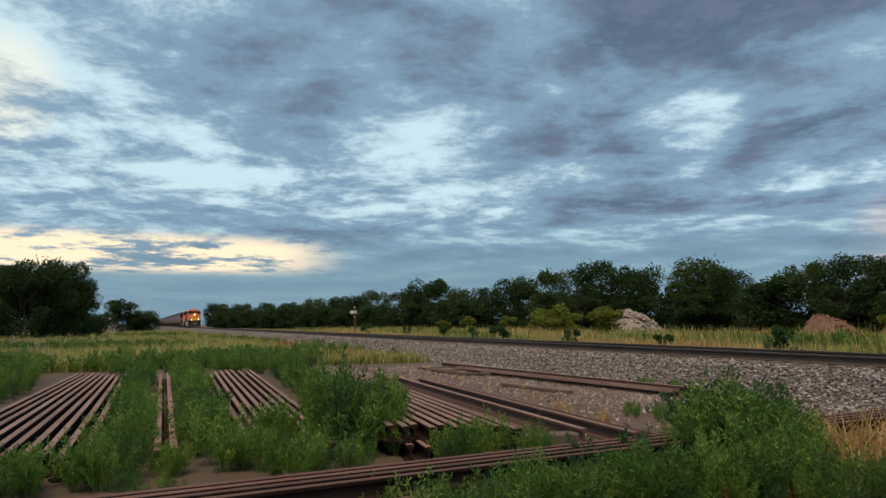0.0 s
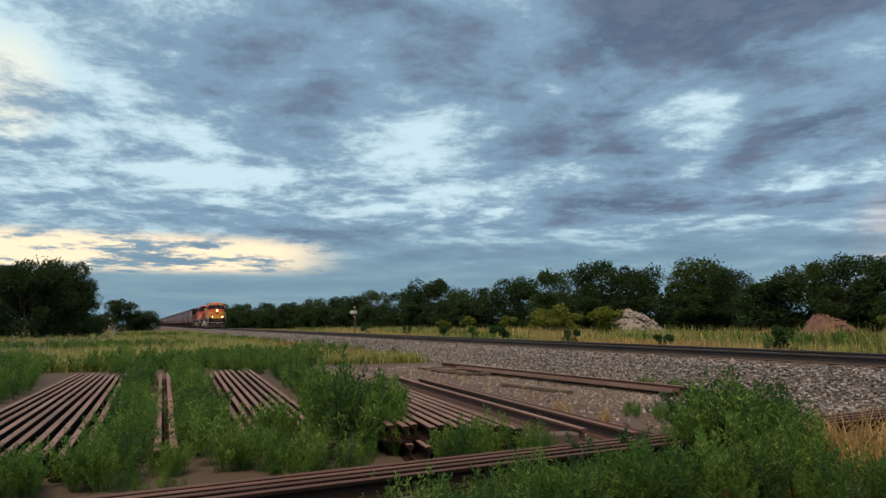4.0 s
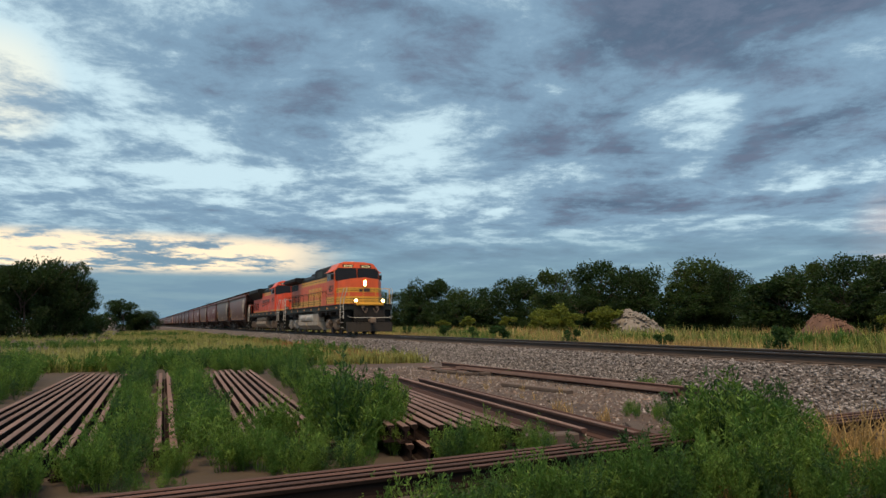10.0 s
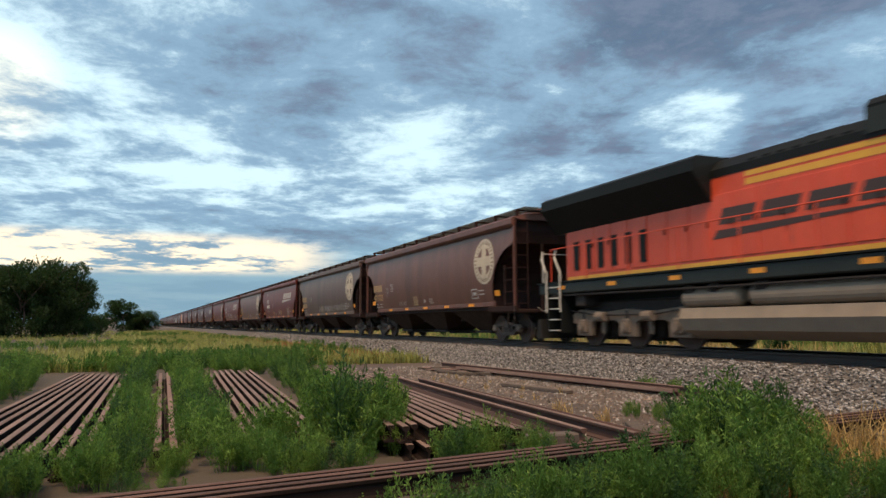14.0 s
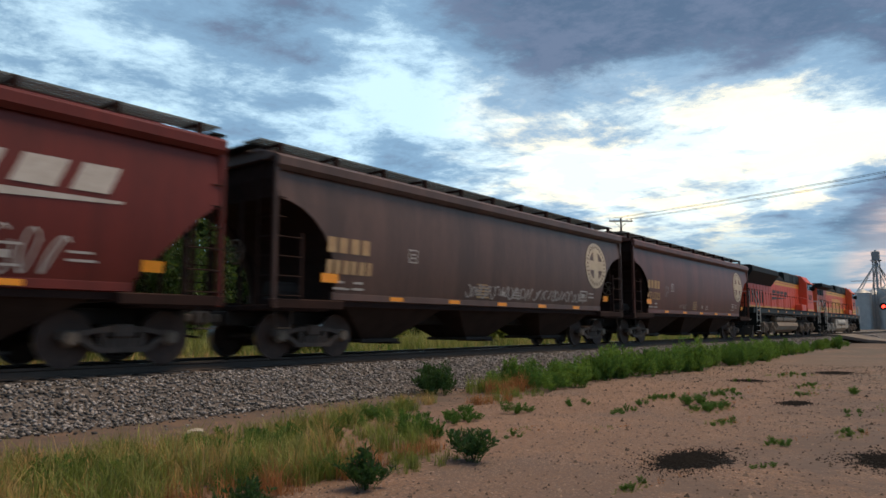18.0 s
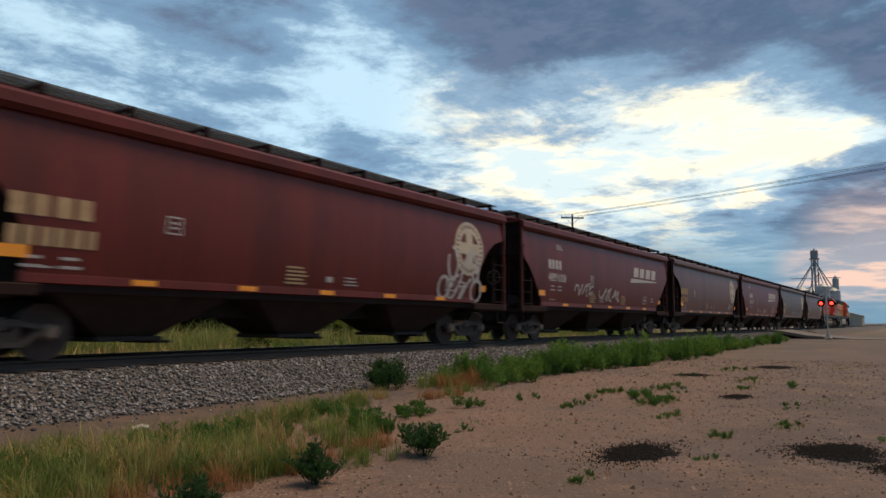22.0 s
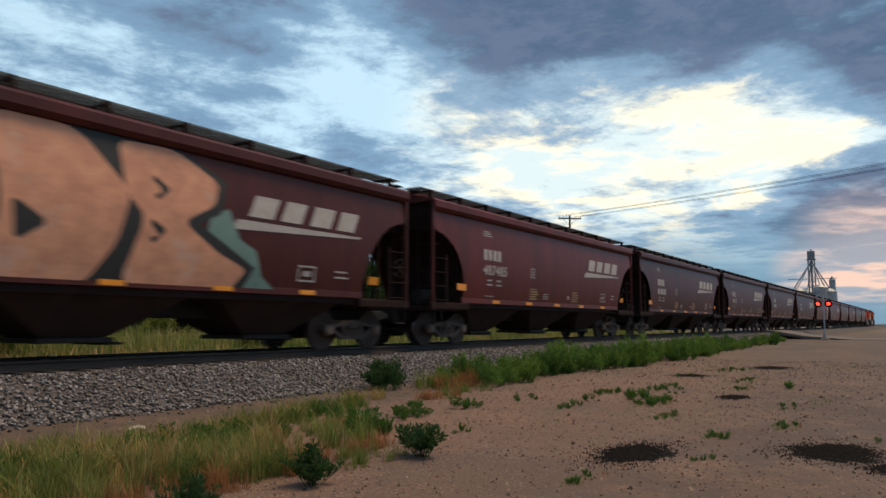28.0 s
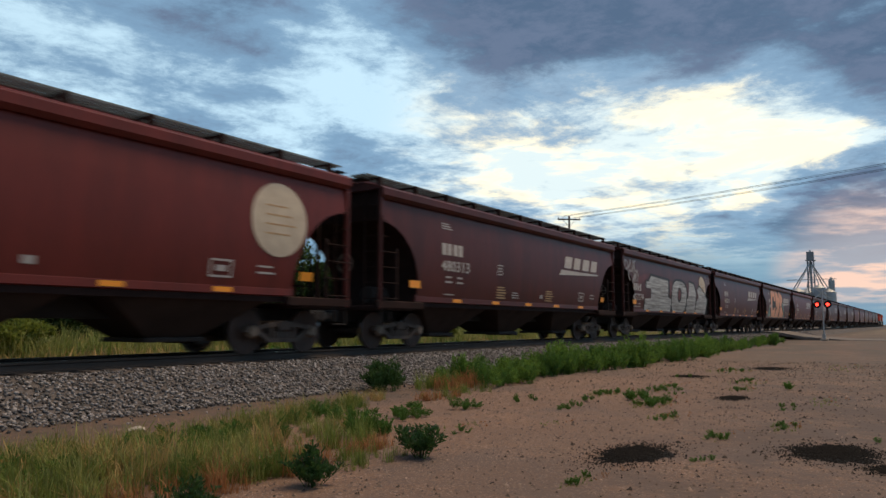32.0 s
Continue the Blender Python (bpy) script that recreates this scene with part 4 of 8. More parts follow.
def peach_letters(car):
    poly_decal([(-6.0, 1.25), (-5.5, 2.3), (-5.1, 2.0), (-4.6, 2.35), (-4.0, 1.25)], Y_DECAL - 0.0005, "graffiti_shade", GRAFFITI_TEAL, car, "teal sprayed patch")
    poly_decal([(2.0, 2.7), (2.45, 2.88), (2.75, 2.3), (3.2, 2.1), (3.4, 1.6), (3.9, 1.25), (1.8, 1.25)], Y_DECAL - 0.0006, "graffiti_shade", GRAFFITI_TEAL, car, "teal sprayed patch")
    letters = [
        [(-4.25, 3.80), (-2.2, 3.85), (-2.08, 2.80), (-2.9, 2.85), (-2.95, 3.2), (-3.46, 3.25), (-3.76, 2.9), (-3.76, 2.2), (-3.4, 1.88), (-2.7, 2.25), (-2.2, 2.1), (-2.2, 1.25), (-4.1, 1.25), (-4.6, 2.0), (-4.6, 2.9)],
        [(-2.08, 3.85), (-0.7, 3.85), (0.32, 2.88), (0.1, 2.0), (-0.4, 1.25), (-2.05, 1.25), (-1.8, 2.4)],
        [(0.04, 3.8), (1.2, 3.84), (2.2, 3.35), (2.1, 2.9), (1.4, 2.5), (2.2, 2.0), (3.0, 1.7), (2.6, 1.25), (0.2, 1.25), (0.6, 2.5), (0.2, 2.9)]]
    backs = [[(-4.5, 3.85), (-2.15, 3.85), (-1.7, 2.4), (-1.9, 1.24), (-4.3, 1.24), (-4.95, 1.9), (-4.95, 3.0)], [(-2.1, 3.85), (-0.1, 3.85), (0.5, 2.9), (0.3, 1.9), (0.1, 1.24), (-2.1, 1.24)],
             [(-0.3, 3.84), (1.35, 3.85), (2.4, 3.4), (2.25, 2.75), (1.75, 2.5), (3.2, 1.75), (2.9, 1.24), (0.1, 1.24), (0.3, 2.9)]]
    for k in range(3):
        poly_decal(backs[k], Y_DECAL - 0.0015 - 0.0002 * k, "graffiti_outline", GRAFFITI_BLACK, car, "black sprayed outline")
        poly_decal(rounded(letters[k]), Y_DECAL - 0.004 - 0.0002 * k, "graffiti_letter", GRAFFITI_PEACH, car, "large peach sprayed letter")
    for pts in ([(-1.66, 2.56), (-1.08, 2.2), (-1.57, 1.86)], [(0.72, 3.3), (1.1, 3.05), (0.8, 2.8)], [(0.72, 2.5), (1.05, 2.3), (0.75, 2.0)]):
        poly_decal(rounded(pts, 1), Y_DECAL - 0.006, "graffiti_gap", GRAFFITI_BLACK, car)


def silver_letters(car):
    shapes = [
        [(-5.2, 1.25), (-0.65, 1.25), (-0.65, 2.0), (-1.3, 2.1), (-1.3, 3.0), (-4.3, 3.1), (-4.7, 2.78), (-5.1, 2.78), (-5.1, 2.45), (-4.3, 2.45), (-4.3, 1.95), (-5.2, 1.9)],
        [(0.95 + 1.5 * math.copysign(abs(math.cos(a)) ** 0.7, math.cos(a)), 2.15 + 0.93 * math.copysign(abs(math.sin(a)) ** 0.7, math.sin(a))) for a in [6.28319 * i / 28 for i in range(28)]],
        [(2.6, 1.25), (4.6, 1.25), (4.55, 2.5), (4.1, 3.05), (3.0, 3.1), (2.9, 2.3), (2.6, 2.1)],
        [(4.75, 1.25), (7.2, 1.25), (7.3, 2.2), (6.7, 2.5), (6.2, 2.75), (5.4, 2.98), (4.9, 2.7), (5.25, 2.3), (4.75, 2.0)]]
    for k, pts in enumerate(shapes):
        cx, cz = sum(p[0] for p in pts) / len(pts), sum(p[1] for p in pts) / len(pts)
        big = [(cx + (a - cx) * 1.11 + 0.05, max(1.24, cz + (b - cz) * 1.15)) for a, b in pts]
        poly_decal(big, Y_DECAL - 0.0012 - 0.0002 * k, "graffiti_outline", GRAFFITI_BLACK, car, "black sprayed outline")
        poly_decal(pts, Y_DECAL - 0.003 - 0.0002 * k, "graffiti_letter", GRAFFITI_SILVER, car, "large silver sprayed letter")
    ov = [(0.95 + 0.45 * math.cos(a), 2.3 + 0.42 * math.sin(a)) for a in [6.28319 * i / 18 for i in range(18)]]
    poly_decal(ov, Y_DECAL - 0.005, "graffiti_gap", GRAFFITI_BLACK, car)
    poly_decal([(a * 0.6 + 0.35, b * 0.75 + 0.58) for a, b in ov], Y_DECAL - 0.006, "graffiti_gap", HOPPER_PAINT["red"], car)
    for pts in ([(-6.3, 2.5), (-4.9, 2.95), (-4.7, 3.2), (-5.5, 3.1), (-6.4, 2.9)], [(-1.2, 2.2), (-0.5, 2.3), (-0.6, 3.0), (-1.2, 2.95)], [(2.45, 2.4), (2.9, 2.5), (2.85, 3.0), (2.5, 2.95)]):
        poly_decal(pts, Y_DECAL - 0.0008, "graffiti_patch", HOPPER_PAINT["red"], car, "red sprayed patch")
    scrawl(-8.2, 3.2, 1.9, 0.55, 21, GRAFFITI_GREY, car, "pale scrawl", 0.09)
    scrawl(-7.7, 2.6, 1.3, 0.6, 22, GRAFFITI_GREY, car, "pale scrawl", 0.09)
    scrawl(7.2, 3.2, 1.0, 0.5, 23, GRAFFITI_GREY, car, "pale scrawl", 0.05)


# style, paint, end cut, car number, in order behind the locomotives
CONSIST = [
    ("herald", "brown", "round", "471725"), ("herald", "taupe", "round", ""), ("swoosh", "red", "straight", "484287"), ("herald", "brown", "round", "472440"),
    ("swoosh", "red", "straight", "489108"), ("herald", "red", "round", ""), ("swoosh", "maroon", "straight", "488170"), ("swoosh", "maroon", "round", ""),
    ("swoosh", "maroon", "round", "488015"), ("swoosh", "maroon", "round", ""), ("swoosh", "red", "round", "487485"), ("swoosh", "maroon", "round", "488045"),
    ("swoosh", "maroon", "round", "488210"), ("disc", "maroon", "round", "427374"), ("swoosh", "maroon", "round", "480313"), ("disc", "red", "round", ""),
] + [("herald" if i % 3 else "swoosh", ("brown", "taupe", "maroon")[i % 3], "round", "") for i in range(10)]

_templates, HOPPERS = {}, []


def bend_marks(car):
    """Lays the painted marks of one car onto the curve of its side."""
    for ob in car.children:
        ys = [v.co.y for v in ob.data.vertices]
        if ob.data.users > 1 or min(ys) < -1.64 or max(ys) > -1.607:
            continue
        zs = [v.co.z for v in ob.data.vertices]
        if max(zs) - min(zs) > 0.5:
            bm = bmesh.new()
            bm.from_mesh(ob.data)
            z = math.ceil(min(zs) * 5 + 0.1) / 5
            while z < max(zs) - 0.02:
                bmesh.ops.bisect_plane(bm, geom=bm.verts[:] + bm.edges[:] + bm.faces[:], plane_co=(0, 0, z), plane_no=(0, 0, 1))
                z += 0.2
            bm.to_mesh(ob.data)
            bm.free()
        for v in ob.data.vertices:
            v.co.y += 1.60 - side_y(v.co.z)


def make_hoppers():
    spare = {}
    for i, (style, paint, kind, number) in enumerate(CONSIST):
        key = (kind, paint)
        if key not in spare:
            spare[key] = hopper_car(kind, paint)
    for i, (style, paint, kind, number) in enumerate(CONSIST):
        HOPPERS.append(copy_thing(spare[(kind, paint)], pose(-240 - (i + 0.5) * CAR_PITCH, TRACK_Y, 0)))
        HOPPERS[-1].name = "hopper_car"
    for o in spare.values():
        for c in list(o.children_recursive):
            bpy.data.objects.remove(c)
        bpy.data.objects.remove(o)
    words = {"brown": "weathered brown", "taupe": "faded grey-brown", "red": "oxide-red", "maroon": "dark maroon"}
    marks = {"herald": "a round cream herald", "disc": "a faded cream disc", "swoosh": "a white slanted wordmark"}
    extra = {1: " and pale scrawls", 4: " and white scrawls", 5: " under white scrawls", 11: " and peach graffiti", 13: " and silver graffiti", 2: " and white scrawls"}
    for i, car in enumerate(HOPPERS):
        style, paint, kind, number = CONSIST[i]
        tagged(car, f"{words[paint]} hopper car with {marks[style]}{extra.get(i, '')}", "hopper car", group="hopper cars of the train")
        if i < 18:
            dress_hopper(car, style, number, i)
    scrawl(-1.8, 1.48, 7.2, 0.34, 3, GRAFFITI_GREY, HOPPERS[1], "pale scrawl", 0.05)
    scrawl(-3.2, 1.48, 1.0, 0.2, 4, GRAFFITI_GREY, HOPPERS[0], "pale scrawl", 0.02)
    scrawl(-5.05, 1.95, 0.45, 0.45, 5, GRAFFITI_GREY, HOPPERS[0], "pale scrawl", 0.02)
    scrawl(0.3, 1.45, 1.0, 0.45, 6, M["white_paint"], HOPPERS[2], "white scrawl", 0.035)
    scrawl(4.5, 1.42, 1.2, 0.8, 7, M["white_paint"], HOPPERS[2], "white scrawl", 0.035)
    scrawl(-3.9, 1.72, 1.9, 0.5, 8, M["white_paint"], HOPPERS[4], "white scrawl", 0.085)
    scrawl(-1.3, 1.62, 2.3, 0.5, 9, M["white_paint"], HOPPERS[4], "white scrawl", 0.085)
    scrawl(5.0, 1.9, 1.9, 0.9, 10, M["white_paint"], HOPPERS[5], "white scrawled letters", 0.10)
    scrawl(4.6, 1.3, 2.4, 0.7, 11, M["white_paint"], HOPPERS[5], "white scrawled letters", 0.10)
    peach_letters(HOPPERS[11])
    silver_letters(HOPPERS[13])
    for car in HOPPERS:
        bend_marks(car)


make_hoppers()
# ================= locomotives =================
LOCO_LEN = (22.3, 22.6)
LOCOS = []
Y_CAB = 1.50
Y_HOOD = 0.93


def both(f):
    for s in (-1, 1):
        f(s)


def yspan(s, a, b):
    return tuple(sorted((s * a, s * b)))


def loco_truck(loco, cx, metal):
    """Three-axle truck: cast side frames with pedestals, journal boxes, brake cylinders, springs."""
    for s in (-1, 1):
        y0, y1 = yspan(s, 1.02, 1.17)
        f = Shape()
        f.prism([(-2.55, 0.86), (-2.2, 1.02), (-1.0, 0.92), (0, 1.0), (1.0, 0.92), (2.2, 1.02), (2.55, 0.86), (2.5, 0.62), (1.75, 0.60), (1.5, 0.70), (0.5, 0.70), (0.3, 0.60), (-0.3, 0.60), (-0.5, 0.70), (-1.5, 0.70), (-1.75, 0.60), (-2.5, 0.62)], y0, y1)
        for q in (-1.98, 0.0, 1.98):
            for e in (-0.27, 0.27):
                f.box(q + e - 0.09, q + e + 0.09, y0, y1, 0.32, 0.72, 0.02)
            f.box(q - 0.36, q + 0.36, y0, y1, 0.27, 0.36, 0.02)
        fr = part("truck_frame", f, metal, loco)
        fr.location.x = cx
        for q in (-1.98, 0.0, 1.98):
            j = Shape().box(-0.17, 0.17, *yspan(s, 1.05, 1.26), -0.19, 0.21, 0.05)
            j.rod((0, s * 1.26, 0), (0, s * 1.32, 0), 0.12, 12)
            jb = part("journal_box", j, metal, loco)
            jb.location = (cx + q, 0, LOCO_R)
            sp = Shape().rod((0, s * 1.10, 0.20), (0, s * 1.10, 0.42), 0.09, 10)
            so = part("coil_spring", sp, M["truck_dark"], loco)
            so.location = (cx + q, 0, LOCO_R)
        for q in (-1.0, 1.0):
            b = Shape().rod((-0.2, s * 1.27, 0.80), (0.2, s * 1.27, 0.80), 0.13, 12)
            b.box(-0.05, 0.05, *yspan(s, 1.15, 1.22), 0.35, 0.8)
            bo = part("brake_cylinder", b, metal, loco)
            bo.location.x = cx + q
        eq = Shape().path([(-2.5, s * 1.22, 0.98), (-1.2, s * 1.24, 0.84), (1.2, s * 1.24, 0.84), (2.5, s * 1.22, 0.98)], 0.022)
        ep = part("brake_pipe", eq, M["truck_dark"], loco)
        ep.location.x = cx
    for q in (-1.98, 0.0, 1.98):
        tm = part("traction_motor", Shape().box(-0.15, 0.80, -0.62, 0.62, 0.16, 0.84, 0.10), M["truck_dark"], loco)
        tm.location.x = cx + q - 0.1
    bl = part("truck_bolster", Shape().box(-2.4, 2.4, -0.9, 0.9, 0.75, 1.25, 0.05), M["truck_dark"], loco)
    bl.location.x = cx
    for q in (-1.98, 0.0, 1.98):
        w = part("wheelset", LOCO_WHEEL, None, loco)
        w.location = (cx + q, 0, LOCO_R)
        w["turns"] = LOCO_R


def window(loco, parent, name, pts, s, y, mat_frame):
    """A framed pane in the side wall: pts are its (x, z) corners."""
    cx, cz = sum(p[0] for p in pts) / len(pts), sum(p[1] for p in pts) / len(pts)
    big = [(a + math.copysign(0.022, a - cx), b + math.copysign(0.022, b - cz)) for a, b in pts]
    f = Shape().prism(big, *yspan(s, y, y + 0.02))
    fr = part(name, f, mat_frame, loco)
    part("pane", Shape().prism(pts, *yspan(s, y + 0.018, y + 0.026)), M["glass"], fr, "dark reflecting pane")


def locomotive(i):
    first = i == 0
    paint = M["orange"] if first else M["red_orange"]
    label = ("orange diesel locomotive with yellow stripes, dark roof and lit headlights" if first
             else "faded orange diesel locomotive with black roof and tan fuel tank")
    loco = thing("locomotive", pose(-150 + 22 * i, TRACK_Y, 0), label, "locomotive", group="locomotives of the train")
    metal_front = M["truck_brown"]
    metal_rear = M["truck_grey"] if first else M["truck_brown"]
    loco_truck(loco, 6.55, metal_front)
    loco_truck(loco, -6.55, metal_rear)
    # underframe and walkway
    part("underframe", Shape().box(-10.5, 10.2, -1.48, 1.48, 1.50, 1.82, 0.03), M["dark_green"], loco)
    part("centre_beam", Shape().box(-10.3, 10.3, -0.7, 0.7, 1.10, 1.50, 0.04), M["black"], loco)
    part("walkway", Shape().box(-10.55, 10.25, -1.53, 1.53, 1.82, 1.86), M["black"], loco)
    # underfloor gear between trucks and sill
    for k in range(9):
        x = random.uniform(-10, 9)
        b = Shape().box(x, x + random.uniform(0.3, 0.8), -1.36, 1.36, random.uniform(1.1, 1.25), 1.50, 0.03)
        part("air_duct", b, M["truck_dark"], loco)
    both(lambda s: part("air_line", Shape().path([(-9.8, s * 1.42, 1.45), (-3, s * 1.42, 1.4), (3, s * 1.42, 1.4), (9.2, s * 1.42, 1.45)], 0.03), M["truck_dark"], loco))
    # fuel tank
    tk, t0, t1 = (M["tank_grey"], -4.25, 2.55) if first else (M["tank_tan"], -4.3, 1.95)
    if first:
        tank_outline = [(-1.42, 0.80), (-1.42, 0.55), (-1.0, 0.24), (1.0, 0.24), (1.42, 0.55), (1.42, 0.80)]
    else:
        tank_outline = [(-1.36, 0.96), (-1.44, 0.72), (-1.30, 0.45), (-0.9, 0.26), (0.9, 0.26), (1.30, 0.45), (1.44, 0.72), (1.36, 0.96)]
    for ta, tb in (((t0, -1.44), (-1.18, t1)) if first else ((t0, t1),)):
        tank = part("fuel_tank", Shape().prism(tank_outline, ta, tb, "x"), tk, loco, "dusty fuel tank")
        for xs in (ta + 0.02, tb - 0.06):
            part("tank_band", Shape().prism([(a * 1.006, b + (0.006 if b > 0.5 else -0.006)) for a, b in tank_outline], xs, xs + 0.04, "x"), tk, tank)
    part("tank_core", Shape().box(t0 + 0.3, t1 - 0.3, -0.8, 0.8, 0.3, 1.4, 0.05), M["truck_dark"], loco)
    if first:
        both(lambda s: part("tank_end_box", Shape().box(0.95, 2.55, *yspan(s, 0.95, 1.42), 0.802, 1.46, 0.03), M["tank_grey"], loco))
        both(lambda s: part("tank_end_box", Shape().box(-4.25, -3.4, *yspan(s, 0.95, 1.40), 0.802, 1.44, 0.03), M["tank_grey"], loco))
    for s in (-1, 1):
        for a, b in (((-3.25, -1.45), (-1.15, 0.75)) if first else ((-4.2, -2.6), (-2.2, 1.7))):
            rr, zc = (0.30, 1.13) if first else (0.21, 1.19)
            r = Shape().rod((a, s * 1.18, zc), (b, s * 1.18, zc), rr, 18)
            r.rod((a - 0.08, s * 1.18, zc), (a, s * 1.18, zc), rr * 0.6, 18, rr)
            r.rod((b, s * 1.18, zc), (b + 0.08, s * 1.18, zc), rr, 18, rr * 0.6)
            part("air_reservoir", r, M["reservoir"] if first else tk, loco, "pale dusty air reservoir", smooth=False)
    # long hood
    hood_z = 4.06
    part("hood", Shape().prism([(-Y_HOOD, 1.86), (Y_HOOD, 1.86), (Y_HOOD, hood_z - 0.12), (Y_HOOD - 0.14, hood_z + 0.02), (-Y_HOOD + 0.14, hood_z + 0.02), (-Y_HOOD, hood_z - 0.12)], -9.75, 5.35, "x"), paint, loco)
    part("hood_roof", Shape().prism([(-Y_HOOD - 0.012, 3.92), (-Y_HOOD - 0.012, 4.10), (-Y_HOOD + 0.25, 4.36), (Y_HOOD - 0.25, 4.36), (Y_HOOD + 0.012, 4.10), (Y_HOOD + 0.012, 3.92)], -9.6, 5.34, "x"), M["black"], loco)

    def stripe(x0, x1, z0, z1, mat, y=Y_HOOD):
        both(lambda s: part("stripe", Shape().box(x0, x1, *yspan(s, y + 0.001, y + 0.006), z0, z1), mat, loco))

    if first:
        stripe(-9.7, 5.3, 1.98, 2.42, M["yellow"])
        stripe(-5.4, 5.3, 3.58, 3.90, M["yellow"])
        for z in (2.12, 2.28):
            both(lambda s: part("pinstripe", Shape().box(-9.7, 5.3, *yspan(s, Y_HOOD + 0.006, Y_HOOD + 0.009), z, z + 0.025), M["dark_green"], loco))
        both(lambda s: part("pinstripe", Shape().box(-5.4, 5.3, *yspan(s, Y_HOOD + 0.006, Y_HOOD + 0.009), 3.73, 3.755), M["dark_green"], loco))
    else:
        stripe(-9.7, 5.3, 1.90, 2.02, M["yellow"])
        stripe(-2.6, 5.3, 3.60, 3.74, M["yellow"])
        stripe(-2.6, 5.3, 3.79, 3.90, M["yellow"])
    # access doors along the hood: shallow panels with latches
    for s in (-1, 1):
        x = -8.9
        while x < 4.6:
            w = 0.62
            d = Shape().box(x, x + w, *yspan(s, Y_HOOD + 0.0005, Y_HOOD + 0.020), 2.46 if first else 2.08, 3.52, 0.008)
            door = part("hood_door", d, paint, loco)
            la = Shape().box(x + w - 0.09, x + w - 0.05, *yspan(s, Y_HOOD + 0.02, Y_HOOD + 0.045), 2.80, 2.95)
            part("latch", la, M["black"], door)
            x += 0.78 if x < -5 or x > 0.4 else 0.70
        # louvres at the rear and behind the cab
        for k in range(6):
            xx = -9.3 + k * 0.62
            g = Shape().box(xx, xx + 0.26, *yspan(s, Y_HOOD + 0.021, Y_HOOD + 0.035), 2.12 if first else 2.2, 3.05)
            part("vent", g, M["black"], loco)
    # raised roof gear
    part("dynamic_brake_housing", Shape().prism([(-0.96, 3.92), (-0.98, 4.52), (-0.84, 4.66), (0.84, 4.66), (0.98, 4.52), (0.96, 3.92)], -0.5 if first else 0.3, 5.32, "x"), M["black"], loco)
    for s in (-1, 1):
        for xa, xb in ((0.0, 1.6), (2.9, 3.7), (4.2, 4.9)):
            part("intake_screen", Shape().box(xa + 0.3, xb + 0.3, *yspan(s, 0.965, 0.99), 4.00, 4.46), M["dark_green"], loco)
    if first:
        # thin overhanging radiator wings
        part("radiator_wing", Shape().prism([(-1.0, 3.96), (-1.50, 4.08), (-1.52, 4.27), (-1.40, 4.37), (1.40, 4.37), (1.52, 4.27), (1.50, 4.08), (1.0, 3.96)], -10.4, -5.4, "x"), M["black"], loco)
        for xa, xb in ((-9.55, -8.3), (-8.2, -6.9)):
            both(lambda s: part("radiator_screen", Shape().box(xa, xb, *yspan(s, Y_HOOD + 0.012, Y_HOOD + 0.03), 3.40, 3.88), M["black"], loco))
        part("exhaust_stack", Shape().box(-3.7, -1.9, -0.55, 0.55, 4.30, 4.56, 0.06), M["black"], loco)
        horn = Shape()
        for k in range(3):
            horn.rod((-0.9 + 0.0, -0.2 + 0.2 * k, 4.5), (-0.5, -0.2 + 0.2 * k, 4.54), 0.03, 8, 0.08)
        horn.rod((-0.8, -0.25, 4.5), (-0.8, 0.25, 4.5), 0.03)
        horn.rod((-0.8, 0, 4.3), (-0.8, 0, 4.5), 0.03)
        part("air_horn", horn, M["black"], loco)
    else:
        part("radiator_housing", Shape().prism([(-Y_HOOD - 0.015, 3.38), (-1.48, 4.08), (-1.48, 4.36), (-1.3, 4.46), (1.3, 4.46), (1.48, 4.36), (1.48, 4.08), (Y_HOOD + 0.015, 3.38)], -10.3, -3.6, "x"), M["black"], loco)
        for k in range(3):
            part("roof_fan", Shape().rod((-8.4 + k * 2.0, 0, 4.44), (-8.4 + k * 2.0, 0, 4.52), 0.7, 20), M["black"], loco)
        part("exhaust_stack", Shape().box(-1.6, -0.6, -0.3, 0.3, 4.30, 4.5, 0.04), M["black"], loco)
        for k in range(7):
            both(lambda s: part("roof_latch", Shape().box(-2.5 + k * 0.38, -2.3 + k * 0.38, *yspan(s, 0.80, 0.93), 4.0, 4.16), M["black"], loco))
    # painted wordmark on the hood as plain blocks
    if first:
        for k in range(4):
            x = -2.7 + k * 1.12
            wm = Shape().box(x, x + 0.28, -Y_HOOD - 0.026, -Y_HOOD - 0.021, 2.48, 3.28)
            wm.box(x + 0.28, x + 0.86, -Y_HOOD - 0.026, -Y_HOOD - 0.021, 3.08, 3.28)
            wm.box(x + 0.28, x + 0.70, -Y_HOOD - 0.026, -Y_HOOD - 0.021, 2.72, 2.88)
            wm.box(x + 0.66, x + 0.9, -Y_HOOD - 0.0265, -Y_HOOD - 0.0215, 2.52, 3.16)
            part("wordmark_block", wm, M["yellow"], loco, "yellow wordmark block")
    else:
        for k in range(4):
            x = -3.4 + k * 1.15
            wm = Shape().prism([(x, 2.82), (x + 0.95, 2.82), (x + 1.1, 3.18), (x + 0.15, 3.18)], -Y_HOOD - 0.026, -Y_HOOD - 0.021)
            part("wordmark_block", wm, M["black_text"], loco, "black wordmark block")
        wm = Shape().prism([(-3.6, 2.50), (0.6, 2.68), (0.6, 2.73), (-3.45, 2.70)], -Y_HOOD - 0.026, -Y_HOOD - 0.021)
        part("swoosh", wm, M["black_text"], loco, "black tapering swoosh")
